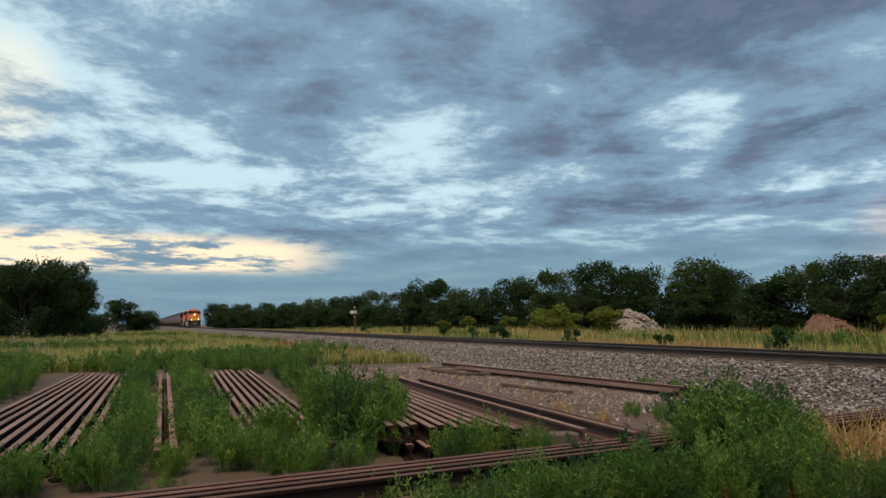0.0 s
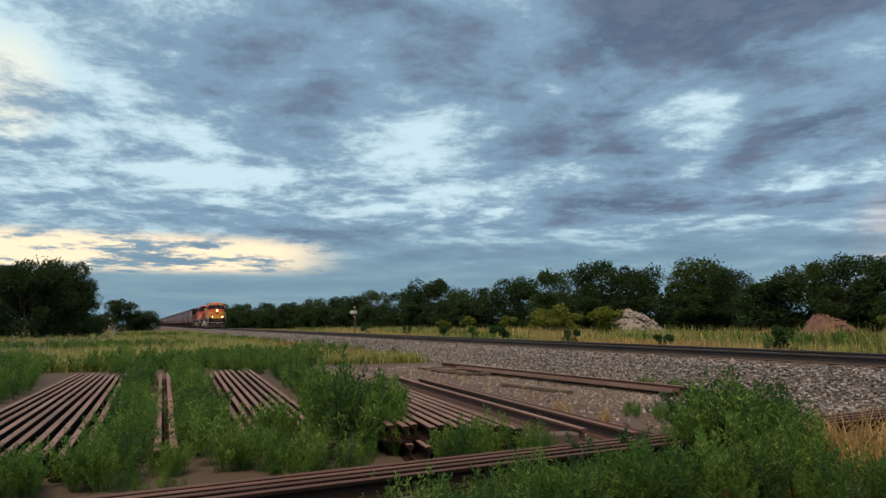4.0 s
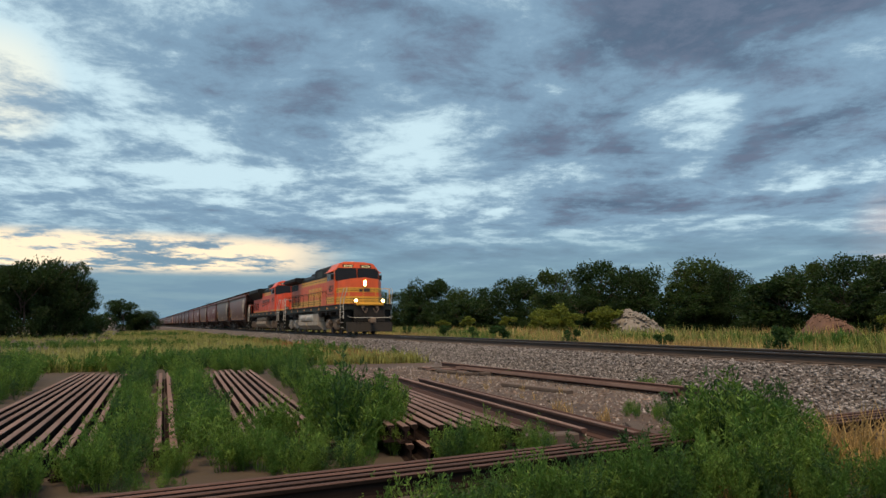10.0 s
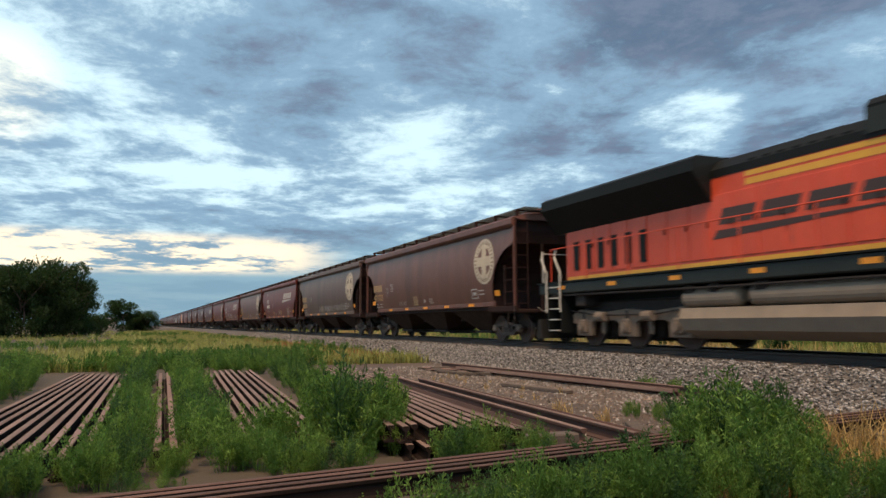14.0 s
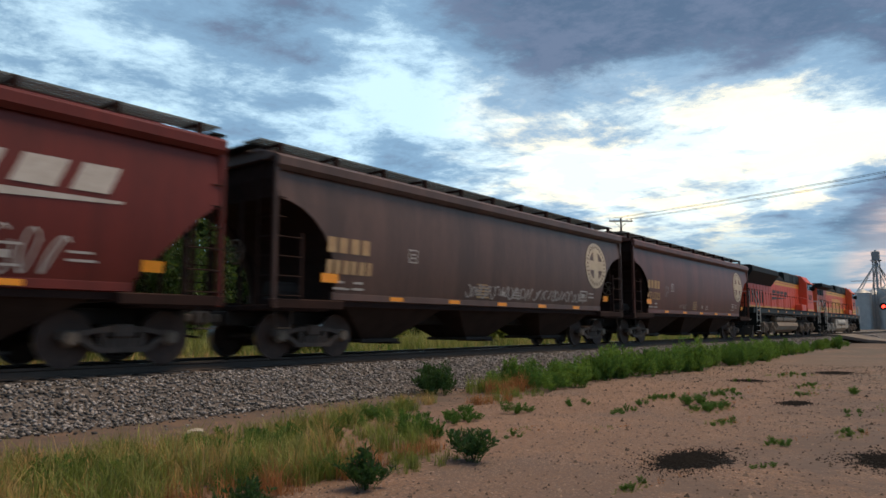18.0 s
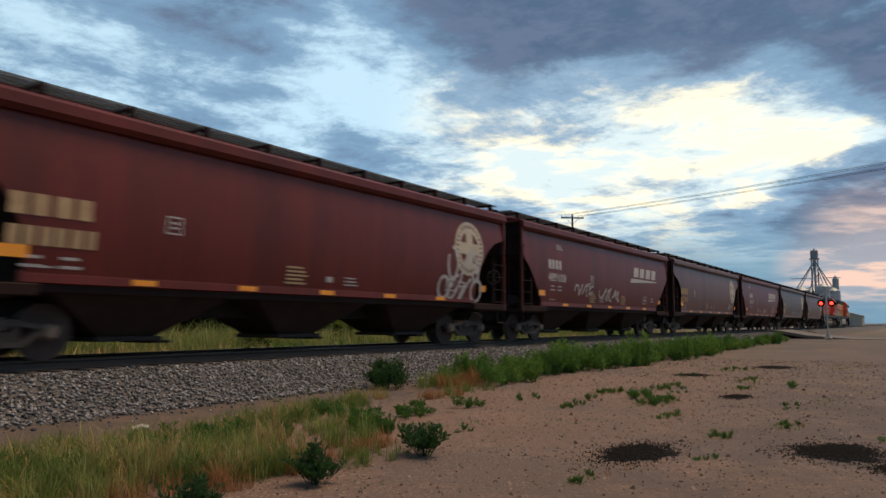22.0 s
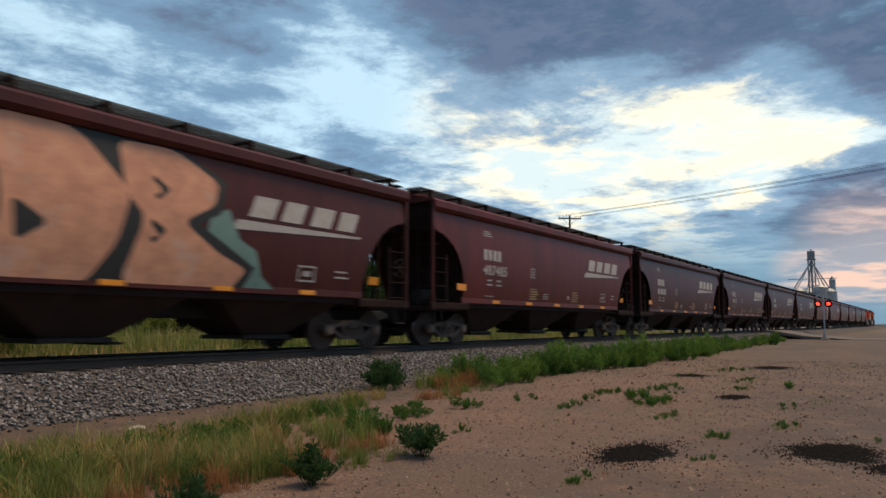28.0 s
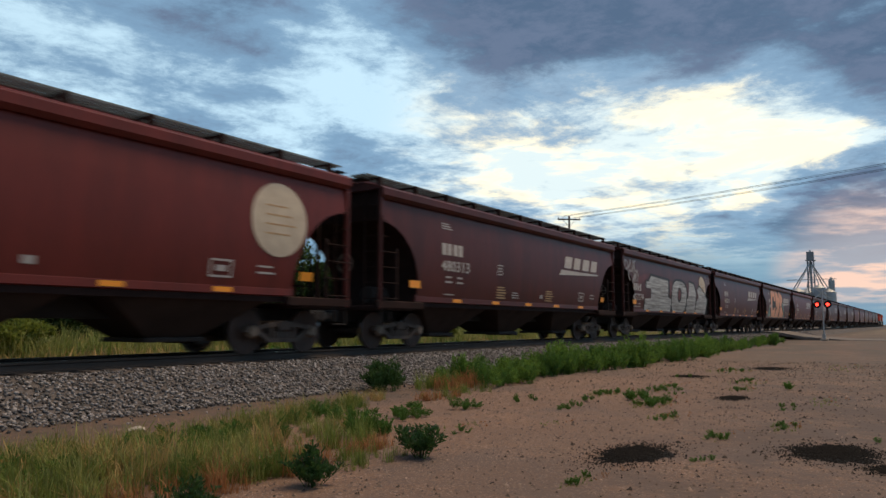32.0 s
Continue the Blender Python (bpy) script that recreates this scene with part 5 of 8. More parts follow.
    # cab: sloped roof edges, walls, roof, windows
    cab = Shape().prism([(-Y_CAB, 1.86), (Y_CAB, 1.86), (Y_CAB, 4.08), (1.12, 4.58), (0.6, 4.66), (-0.6, 4.66), (-1.12, 4.58), (-Y_CAB, 4.08)], 5.35, 7.55, "x")
    # windscreen plane leans back towards the roof
    cab.v = [(x - (0.22 * max(0.0, (z - 3.35)) / 1.3 if x > 7 else 0), y, z) for x, y, z in cab.v]
    part("cab", cab, paint, loco)
    part("cab_roof_cap", Shape().box(5.5, 6.9, -0.75, 0.75, 4.64, 4.72, 0.04), paint, loco)
    for s in (-1, 1):
        for xa, xb in ((5.52, 5.78), (5.95, 6.58), (6.62, 7.30)):
            window(loco, loco, "side_window", [(xa, 3.52), (xb, 3.52), (xb, 4.02), (xa, 4.02)], s, Y_CAB, M["frame_metal"])
        part("sunshade", Shape().prism([(s * 1.5, 4.02), (s * 1.72, 3.98), (s * 1.72, 4.0), (s * 1.45, 4.14)], 5.5, 7.3, "x"), paint, loco)
        part("mirror", Shape().box(7.3, 7.36, *yspan(s, 1.52, 1.72), 3.5, 3.85, 0.01), M["black"], loco)
        wz = Shape()
        rim = [(0.06, 3.47), (0.78, 3.33), (1.43, 3.47), (1.43, 4.03), (1.22, 4.22), (0.06, 4.24)]
        seal = Shape()
        for shape, grow, proud in ((seal, 0.035, 0.006), (wz, 0.0, 0.014)):
            pts = [(a + math.copysign(grow, a - 0.75), c + math.copysign(grow, c - 3.8)) for a, c in rim]
            for back in (0.0, 0.03):
                shape.v += [(7.55 - 0.22 * (c - 3.35) / 1.3 + proud - back, s * a, c) for a, c in pts]
            shape.f = [tuple(range(6)), tuple(range(11, 5, -1))] + [(i, (i + 1) % 6, 6 + (i + 1) % 6, 6 + i) for i in range(6)]
        part("windscreen_seal", seal, M["black"], loco)
        part("windscreen", wz, M["glass"], loco, "dark windscreen pane")
        part("board_housing", Shape().box(7.22, 7.385, *yspan(s, 0.22, 0.98), 4.27, 4.50, 0.03), M["black"], loco)
        nb = Shape().box(7.36, 7.40, *yspan(s, 0.33, 0.87), 4.32, 4.45, 0.02)
        board = part("number_board", nb, M["numberboard"] if first else M["white_paint"], loco, "small number board")
        bar_ = Shape().box(7.402, 7.406, *yspan(s, 0.40, 0.80), 4.35, 4.42)
        part("number_bar", bar_, M["black_text"], board)
        part("cab_seam", Shape().box(5.6, 7.3, *yspan(s, Y_CAB + 0.001, Y_CAB + 0.012), 2.56, 2.59), M["dark_green"], loco)
    part("cab_number", moved(lettering("4827" if first else "8452", 0.54), 5.92, -Y_CAB - 0.008, 2.76, 1.12, 1.0), M["black_text"], loco, "black road number")
    part("antenna_dome", Shape().rod((6.2, 0, 4.72), (6.2, 0, 4.80), 0.16, 12, 0.1), M["white_paint"], loco)
    # short nose: chamfered in plan, sloping top
    plan = [(7.5, -1.42), (8.28, -1.42), (9.15, -0.95), (9.25, 0), (9.15, 0.95), (8.28, 1.42), (7.5, 1.42)]
    tops = [3.40, 3.38, 3.46, 3.56, 3.46, 3.38, 3.40]
    nose = Shape()
    n = len(plan)
    nose.v = [(x, y, 1.86) for x, y in plan] + [(x - 0.05, y * 0.97, z) for (x, y), z in zip(plan, tops)]
    nose.f = [tuple(range(n - 1, -1, -1)), tuple(range(n, 2 * n))] + [(k, (k + 1) % n, n + (k + 1) % n, n + k) for k in range(n)]
    part("nose", nose, paint, loco)

    def nose_band(z0, z1, mat, out, name):
        b, pl = Shape(), [(x + (out if k not in (0, 6) else 0), y * (1 + out)) for k, (x, y) in enumerate(plan)]
        for z in (z0, z1):
            f = (z - 1.86) / 1.5
            b.v += [(x - 0.05 * f + 0.002, y * (1 - 0.03 * f), z) for x, y in pl]
        b.f = [(k, k + 1, n + k + 1, n + k) for k in range(n - 1)]
        part(name, b, mat, loco)

    if first:
        nose_band(1.92, 2.36, M["yellow"], 0.006, "nose_stripe")
        nose_band(2.62, 2.92, M["yellow"], 0.006, "nose_stripe")
        nose_band(2.05, 2.08, M["dark_green"], 0.010, "nose_pinstripe")
        nose_band(2.20, 2.23, M["dark_green"], 0.010, "nose_pinstripe")
        nose_band(2.70, 2.725, M["dark_green"], 0.010, "nose_pinstripe")
        nose_band(2.80, 2.825, M["dark_green"], 0.010, "nose_pinstripe")
        both(lambda s: part("stripe", Shape().box(5.4, 7.5, *yspan(s, Y_CAB + 0.001, Y_CAB + 0.006), 1.96, 2.40), M["yellow"], loco))
        for z in (2.10, 2.24):
            both(lambda s: part("pinstripe", Shape().box(5.4, 7.5, *yspan(s, Y_CAB + 0.006, Y_CAB + 0.009), z, z + 0.025), M["dark_green"], loco))
    else:
        nose_band(1.90, 2.0, M["yellow"], 0.006, "nose_stripe")
        both(lambda s: part("stripe", Shape().box(5.4, 7.5, *yspan(s, Y_CAB + 0.001, Y_CAB + 0.006), 1.90, 2.0), M["yellow"], loco))
        nm = Shape()
        for k in range(4):
            nm.box(9.12, 9.235, -0.5 + k * 0.26, -0.3 + k * 0.26, 2.68, 2.86)
        part("nose_wordmark", nm, M["black_text"], loco)
    emblem = Shape().box(9.15, 9.235, -0.34, 0.34, 2.66, 2.86)
    if first:
        part("nose_emblem", emblem, M["black_text"], loco, "dark nose emblem as a plain shape")
    hl = Shape().box(9.08, 9.26, -0.17, 0.17, 2.98, 3.38, 0.03)
    casing = part("headlight_casing", hl, M["black"] if not first else paint, loco)
    for z in (3.09, 3.27):
        part("headlight", Shape().rod((9.25, 0, z), (9.275, 0, z), 0.09, 16), M["lamp"] if first else M["frame_metal"], casing, "lit headlight" if first else "unlit headlight")
    for s in (-1, 1):
        dl = part("ditch_light", Shape().box(10.1, 10.3, *yspan(s, 0.72, 1.0), 1.90, 2.20, 0.03), M["black"], loco)
        part("lens", Shape().rod((10.30, s * 0.86, 2.06), (10.32, s * 0.86, 2.06), 0.095, 16), M["lamp"] if first else M["frame_metal"], dl)
    # pilot, plough, coupler, anticlimber, steps
    for e in (-1, 1):
        x0 = 10.2 if e > 0 else -10.5
        part("pilot_plate", Shape().box(min(x0, x0 + e * 0.14), max(x0, x0 + e * 0.14), -0.98, 0.98, 0.75, 1.80, 0.03), M["plough"], loco)
        cp = Shape().box(min(x0, e * 11.05), max(x0, e * 11.05), -0.1, 0.1, 0.76, 0.94, 0.04)
        cp.box(min(e * 10.92, e * 11.18), max(e * 10.92, e * 11.18), -0.18, 0.16, 0.68, 1.0, 0.05)
        part("coupler", cp, M["truck_brown"], loco)
        part("anticlimber", Shape().box(min(x0, x0 + e * 0.28), max(x0, x0 + e * 0.28), -0.85, 0.85, 1.76, 1.92, 0.04), M["yellow"] if first and e > 0 else M["black"], loco)
        pl = Shape()
        pl.v = [(x0 + e * 0.14, -1.45, 0.75), (x0 + e * 0.14, 1.45, 0.75), (x0 + e * 0.35, -1.4, 0.16), (x0 + e * 0.35, 1.4, 0.16), (x0 + e * 0.62, 0, 0.20), (x0 + e * 0.42, 0, 0.72),
                (x0, -1.45, 0.75), (x0, 1.45, 0.75), (x0, -1.4, 0.16), (x0, 1.4, 0.16)]
        pl.f = [(0, 2, 4, 5), (5, 4, 3, 1), (0, 5, 1, 7, 6), (6, 8, 2, 0), (1, 3, 9, 7), (8, 9, 3, 4, 2), (6, 7, 9, 8)]
        part("snow_plough", pl, M["plough"], loco)
        lever = Shape().path([(x0 + e * 0.2, -1.38, 1.12), (x0 + e * 0.3, -1.2, 1.02), (x0 + e * 0.3, 1.2, 1.02), (x0 + e * 0.2, 1.38, 1.12)], 0.014)
        part("uncoupling_lever", lever, M["handrail"], loco, "pale uncoupling lever")
        for k in (-0.45, 0.45):
            cable = Shape().path([(x0 + e * 0.16, k, 1.68), (x0 + e * 0.30, k * 1.1, 1.52), (x0 + e * 0.36, k * 0.75, 1.30), (x0 + e * 0.30, k * 0.5, 1.46), (x0 + e * 0.16, k * 0.45, 1.62)], 0.020)
            part("jumper_cable", cable, M["truck_brown"], loco, "dusty looped jumper cable")
            part("receptacle", Shape().box(min(x0 + e * 0.14, x0 + e * 0.24), max(x0 + e * 0.14, x0 + e * 0.24), k - 0.09, k + 0.09, 1.6, 1.76, 0.02), M["truck_brown"], loco)
        for k in range(4):
            h = Shape().path([(x0 + e * 0.15, -0.9 + k * 0.22, 1.2), (x0 + e * 0.32, -0.9 + k * 0.22, 0.95), (x0 + e * 0.35, -0.86 + k * 0.22, 0.62)], 0.022)
            part("air_hose", h, M["black"], loco)
        for s in (-1, 1):
            sx = 9.15 if e > 0 else -9.95
            well = part("step_well", Shape().box(sx, sx + 0.70, *yspan(s, 1.0, 1.04), 0.35, 1.82), M["black"], loco)
            for xx in (sx - 0.03, sx + 0.70):
                part("well_side", Shape().box(xx, xx + 0.03, *yspan(s, 1.0, 1.5), 0.35, 1.82), M["black"], well)
            for k in range(5):
                z = 0.40 + k * 0.32
                part("step", Shape().box(sx + 0.14, sx + 0.62, *yspan(s, 1.04, 1.55), z, z + 0.03), M["handrail"], well, "pale worn step edge")
            hr = Shape()
            for xx in (sx - 0.02, sx + 0.74):
                lean = (0.75 if e > 0 else -0.75) * 0.5
                hr.path([(xx, s * 1.54, 0.95), (xx, s * 1.54, 1.85), (xx, s * 1.52, 2.1), (xx + lean, s * 1.48, 2.6), (xx + lean, s * 1.42, 2.85)], 0.024, 8)
            part("grab_rail", hr, M["handrail"], loco, "pale curved grab rail")
        er = Shape().path([(x0 + e * 0.05, -1.3, 1.85), (x0 + e * 0.05, -1.3, 2.8), (x0 + e * 0.05, -0.4, 2.8), (x0 + e * 0.05, -0.4, 1.85)], 0.02)
        er.path([(x0 + e * 0.05, 1.3, 1.85), (x0 + e * 0.05, 1.3, 2.8), (x0 + e * 0.05, 0.4, 2.8), (x0 + e * 0.05, 0.4, 1.85)], 0.02)
        part("end_rail", er, M["yellow"] if first and e > 0 else M["handrail"], loco)
    for s in (-1, 1):
        rail_ = Shape().path([(-9.8, s * 1.46, 2.85), (5.2, s * 1.46, 2.85)], 0.017)
        for k in range(9):
            rail_.rod((-9.8 + k * 1.87, s * 1.46, 1.85), (-9.8 + k * 1.87, s * 1.46, 2.85), 0.017)
        part("handrail", rail_, M["black"] if first else M["red_orange"], loco)
        for k in range(8):
            x = -9.4 + k * 2.45
            part("reflector", Shape().box(x, x + 0.38, *yspan(s, 1.48, 1.486), 1.62, 1.73), M["reflector"], loco)
    both(lambda s: part("battery_box", Shape().box(3.6, 5.25, *yspan(s, 0.94, 1.45), 1.86, 2.35, 0.03), paint, loco))
    part("rear_wall", Shape().box(-9.80, -9.74, -0.8, 0.8, 1.9, 3.8, 0.02), paint, loco)
    return loco


LOCOS = [locomotive(0), locomotive(1)]
# ================= plants =================
M["weed"] = leaf_material("weed_leaf", (0.105, 0.212, 0.046), (0.017, 0.052, 0.014), (0.11, 0.225, 0.036))
M["weed_light"] = leaf_material("pale_weed_leaf", (0.185, 0.30, 0.066), (0.052, 0.112, 0.028), (0.18, 0.31, 0.046))
M["weed_dark"] = leaf_material("dark_weed_leaf", (0.052, 0.118, 0.042), (0.016, 0.042, 0.018), (0.06, 0.13, 0.030))
M["grass_green"] = leaf_material("green_grass_blade", (0.20, 0.24, 0.055), (0.085, 0.125, 0.034), (0.20, 0.26, 0.06))
M["grass_dry"] = leaf_material("dry_grass_blade", (0.50, 0.36, 0.15), (0.31, 0.205, 0.085), (0.40, 0.29, 0.12))
M["grass_pale"] = leaf_material("pale_meadow_grass_blade", (0.36, 0.365, 0.125), (0.17, 0.195, 0.06), (0.32, 0.32, 0.10))
M["grass_russet"] = leaf_material("russet_grass_blade", (0.40, 0.19, 0.08), (0.26, 0.115, 0.05), (0.33, 0.165, 0.065))
M["tree_leaf"] = leaf_material("tree_leaf", (0.036, 0.072, 0.022), (0.009, 0.021, 0.008), (0.036, 0.075, 0.018))
M["tree_leaf_light"] = leaf_material("light_tree_leaf", (0.066, 0.11, 0.030), (0.018, 0.036, 0.012), (0.066, 0.11, 0.024))
M["bush_leaf"] = leaf_material("yellow_green_bush_leaf", (0.17, 0.21, 0.035), (0.075, 0.105, 0.022), (0.20, 0.24, 0.04))
M["bark"] = material("tree_bark", (0.10, 0.078, 0.06), (0.045, 0.035, 0.028), scale=4, fine=30, rough=0.95, stretch=(1, 1, 0.3), bump=0.6)
M["dead_bark"] = material("bleached_dead_wood", (0.33, 0.27, 0.23), (0.2, 0.16, 0.14), scale=4, fine=30, rough=0.95, bump=0.4)
RNG = np.random.default_rng(11)


def leaves(centres, length, width, out=None, up=0.3):
    """Lance-shaped leaves (one folded quad each) at the given places; out: preferred directions."""
    n = len(centres)
    d = RNG.normal(0, 1, (n, 3))
    if out is not None:
        d = d * 0.55 + out
    d[:, 2] += up
    d /= np.linalg.norm(d, axis=1, keepdims=True) + 1e-9
    side = np.cross(d, RNG.normal(0, 1, (n, 3)))
    side /= np.linalg.norm(side, axis=1, keepdims=True) + 1e-9
    L = (length * RNG.uniform(0.6, 1.3, n))[:, None]
    Wd = (width * RNG.uniform(0.7, 1.2, n))[:, None]
    v = np.stack([centres, centres + d * L * 0.5 + side * Wd * 0.5, centres + d * L, centres + d * L * 0.5 - side * Wd * 0.5], 1)
    f = np.arange(4 * n).reshape(n, 4)
    return v.reshape(-1, 3), f


def weed_template(seed, stems, height, spread, per_stem, leaf, plume):
    global RNG
    RNG = np.random.default_rng(seed)
    P, O, SV, SF = [], [], [], []
    for k in range(stems):
        a = RNG.uniform(0, 6.283)
        r = spread * math.sqrt(RNG.uniform(0.02, 1))
        h = height * RNG.uniform(0.45, 1.15) * (1 - 0.3 * r / spread)
        base = np.array([math.cos(a) * r * 0.25, math.sin(a) * r * 0.25, 0])
        tip = np.array([math.cos(a) * r, math.sin(a) * r, h])
        t = RNG.uniform(0.12, 1.0, per_stem) ** 0.8
        mid = base + (tip - base) * np.array([0.4, 0.4, 0.6])
        line = ((1 - t) ** 2)[:, None] * base + (2 * t * (1 - t))[:, None] * mid + (t * t)[:, None] * tip
        ang = RNG.uniform(0, 6.283, per_stem)
        rad = plume * (1.1 - 0.8 * t) * RNG.uniform(0, 1, per_stem)
        o = np.stack([np.cos(ang), np.sin(ang), np.full(per_stem, 0.8)], 1)
        P.append(line + o * rad[:, None])
        O.append(o)
        ts = np.linspace(0, 1, 5)[:, None]
        sp = (1 - ts) ** 2 * base + 2 * ts * (1 - ts) * mid + ts * ts * tip
        w = np.array([0.004, 0, 0]) * (leaf / 0.045)
        for j in range(4):
            o_ = len(SV)
            SV += [sp[j] - w, sp[j] + w, sp[j + 1] + w * 0.7, sp[j + 1] - w * 0.7]
            SF.append((o_, o_ + 1, o_ + 2, o_ + 3))
    v, f = leaves(np.concatenate(P), leaf, leaf * 0.30, np.concatenate(O), 0.35)
    return np.concatenate([v, np.array(SV)]), np.concatenate([f, np.array(SF) + len(v)])


def grass_template(seed, blades, height, spread, width):
    rng = np.random.default_rng(seed)
    a, r = rng.uniform(0, 6.283, blades), spread * np.sqrt(rng.uniform(0, 1, blades))
    base = np.stack([np.cos(a) * r, np.sin(a) * r, np.zeros(blades)], 1)
    b, lean = rng.uniform(0, 6.283, blades), rng.uniform(0.05, 0.55, blades)
    h = height * rng.uniform(0.45, 1.1, blades)
    d = np.stack([np.cos(b) * lean, np.sin(b) * lean, np.ones(blades)], 1)
    droop = np.stack([np.cos(b) * lean * 1.1, np.sin(b) * lean * 1.1, -lean * 0.5], 1)
    side = np.stack([-np.sin(b), np.cos(b), np.zeros(blades)], 1) * (width * rng.uniform(0.6, 1.3, blades))[:, None] * 0.5
    m = base + d * (h * 0.55)[:, None]
    tip = base + (d + droop * 0.7) * h[:, None]
    v = np.stack([base - side, base + side, m + side * 0.8, m - side * 0.8, tip + side * 0.1, tip - side * 0.1], 1).reshape(-1, 3)
    o = (np.arange(blades) * 6)[:, None]
    f = np.concatenate([o + np.array([[0, 1, 2, 3]]), o + np.array([[3, 2, 4, 5]])])
    return v, f


def scatter(name, templates, x, y, scale, mat, label, category, z=None):
    """Many copies of small plants joined into one mesh of kind stuff."""
    rng = np.random.default_rng(len(x) * 7 + len(name))
    which = rng.integers(0, len(templates), len(x))
    V, F, off = [], [], 0
    for k, (tv, tf) in enumerate(templates):
        sel = np.nonzero(which == k)[0]
        if not len(sel):
            continue
        a = rng.uniform(0, 6.283, len(sel))
        c, s, sc = np.cos(a)[:, None], np.sin(a)[:, None], scale[sel][:, None]
        zz = np.array([ground_height(px, py) for px, py in zip(x[sel], y[sel])]) if z is None else z[sel]
        p = np.stack([(tv[:, 0] * c - tv[:, 1] * s) * sc + x[sel][:, None], (tv[:, 0] * s + tv[:, 1] * c) * sc + y[sel][:, None], tv[:, 2] * sc * rng.uniform(0.8, 1.2, (len(sel), 1)) + zz[:, None] - 0.01], -1)
        f = tf[None] + (np.arange(len(sel)) * len(tv))[:, None, None] + off
        V.append(p.reshape(-1, 3))
        F.append(f.reshape(-1, 4))
        off += len(sel) * len(tv)
    ob = part(name, raw_mesh(name, np.concatenate(V), np.concatenate(F), mat), None)
    return tagged(ob, label, category, kind="stuff")


def in_patches(patches, seed):
    """Random places in ellipses (cx, cy, rx, ry, count, size)."""
    rng = np.random.default_rng(seed)
    X, Y, S = [], [], []
    for cx, cy, rx, ry, n, size in patches:
        a, r = rng.uniform(0, 6.283, n), np.sqrt(rng.uniform(0, 1, n))
        X.append(cx + np.cos(a) * r * rx)
        Y.append(cy + np.sin(a) * r * ry)
        S.append(size * rng.uniform(0.65, 1.2, n))
    return np.concatenate(X), np.concatenate(Y), np.concatenate(S)


WEED_T = [weed_template(20 + k, 12, 0.66, 0.24, 38, 0.070, 0.075) for k in range(5)]
WEED_FINE = [weed_template(25 + k, 14, 0.66, 0.27, 46, 0.046, 0.075) for k in range(6)]
WEED_SMALL = [weed_template(40 + k, 6, 0.6, 0.28, 15, 0.14, 0.10) for k in range(4)]
BROAD_T = [weed_template(60 + k, 8, 0.42, 0.24, 40, 0.085, 0.05) for k in range(3)]
GRASS_T = [grass_template(80 + k, 30, 0.5, 0.13, 0.011) for k in range(5)]
GRASS_FAR = [grass_template(90 + k, 12, 0.55, 0.38, 0.042) for k in range(4)]


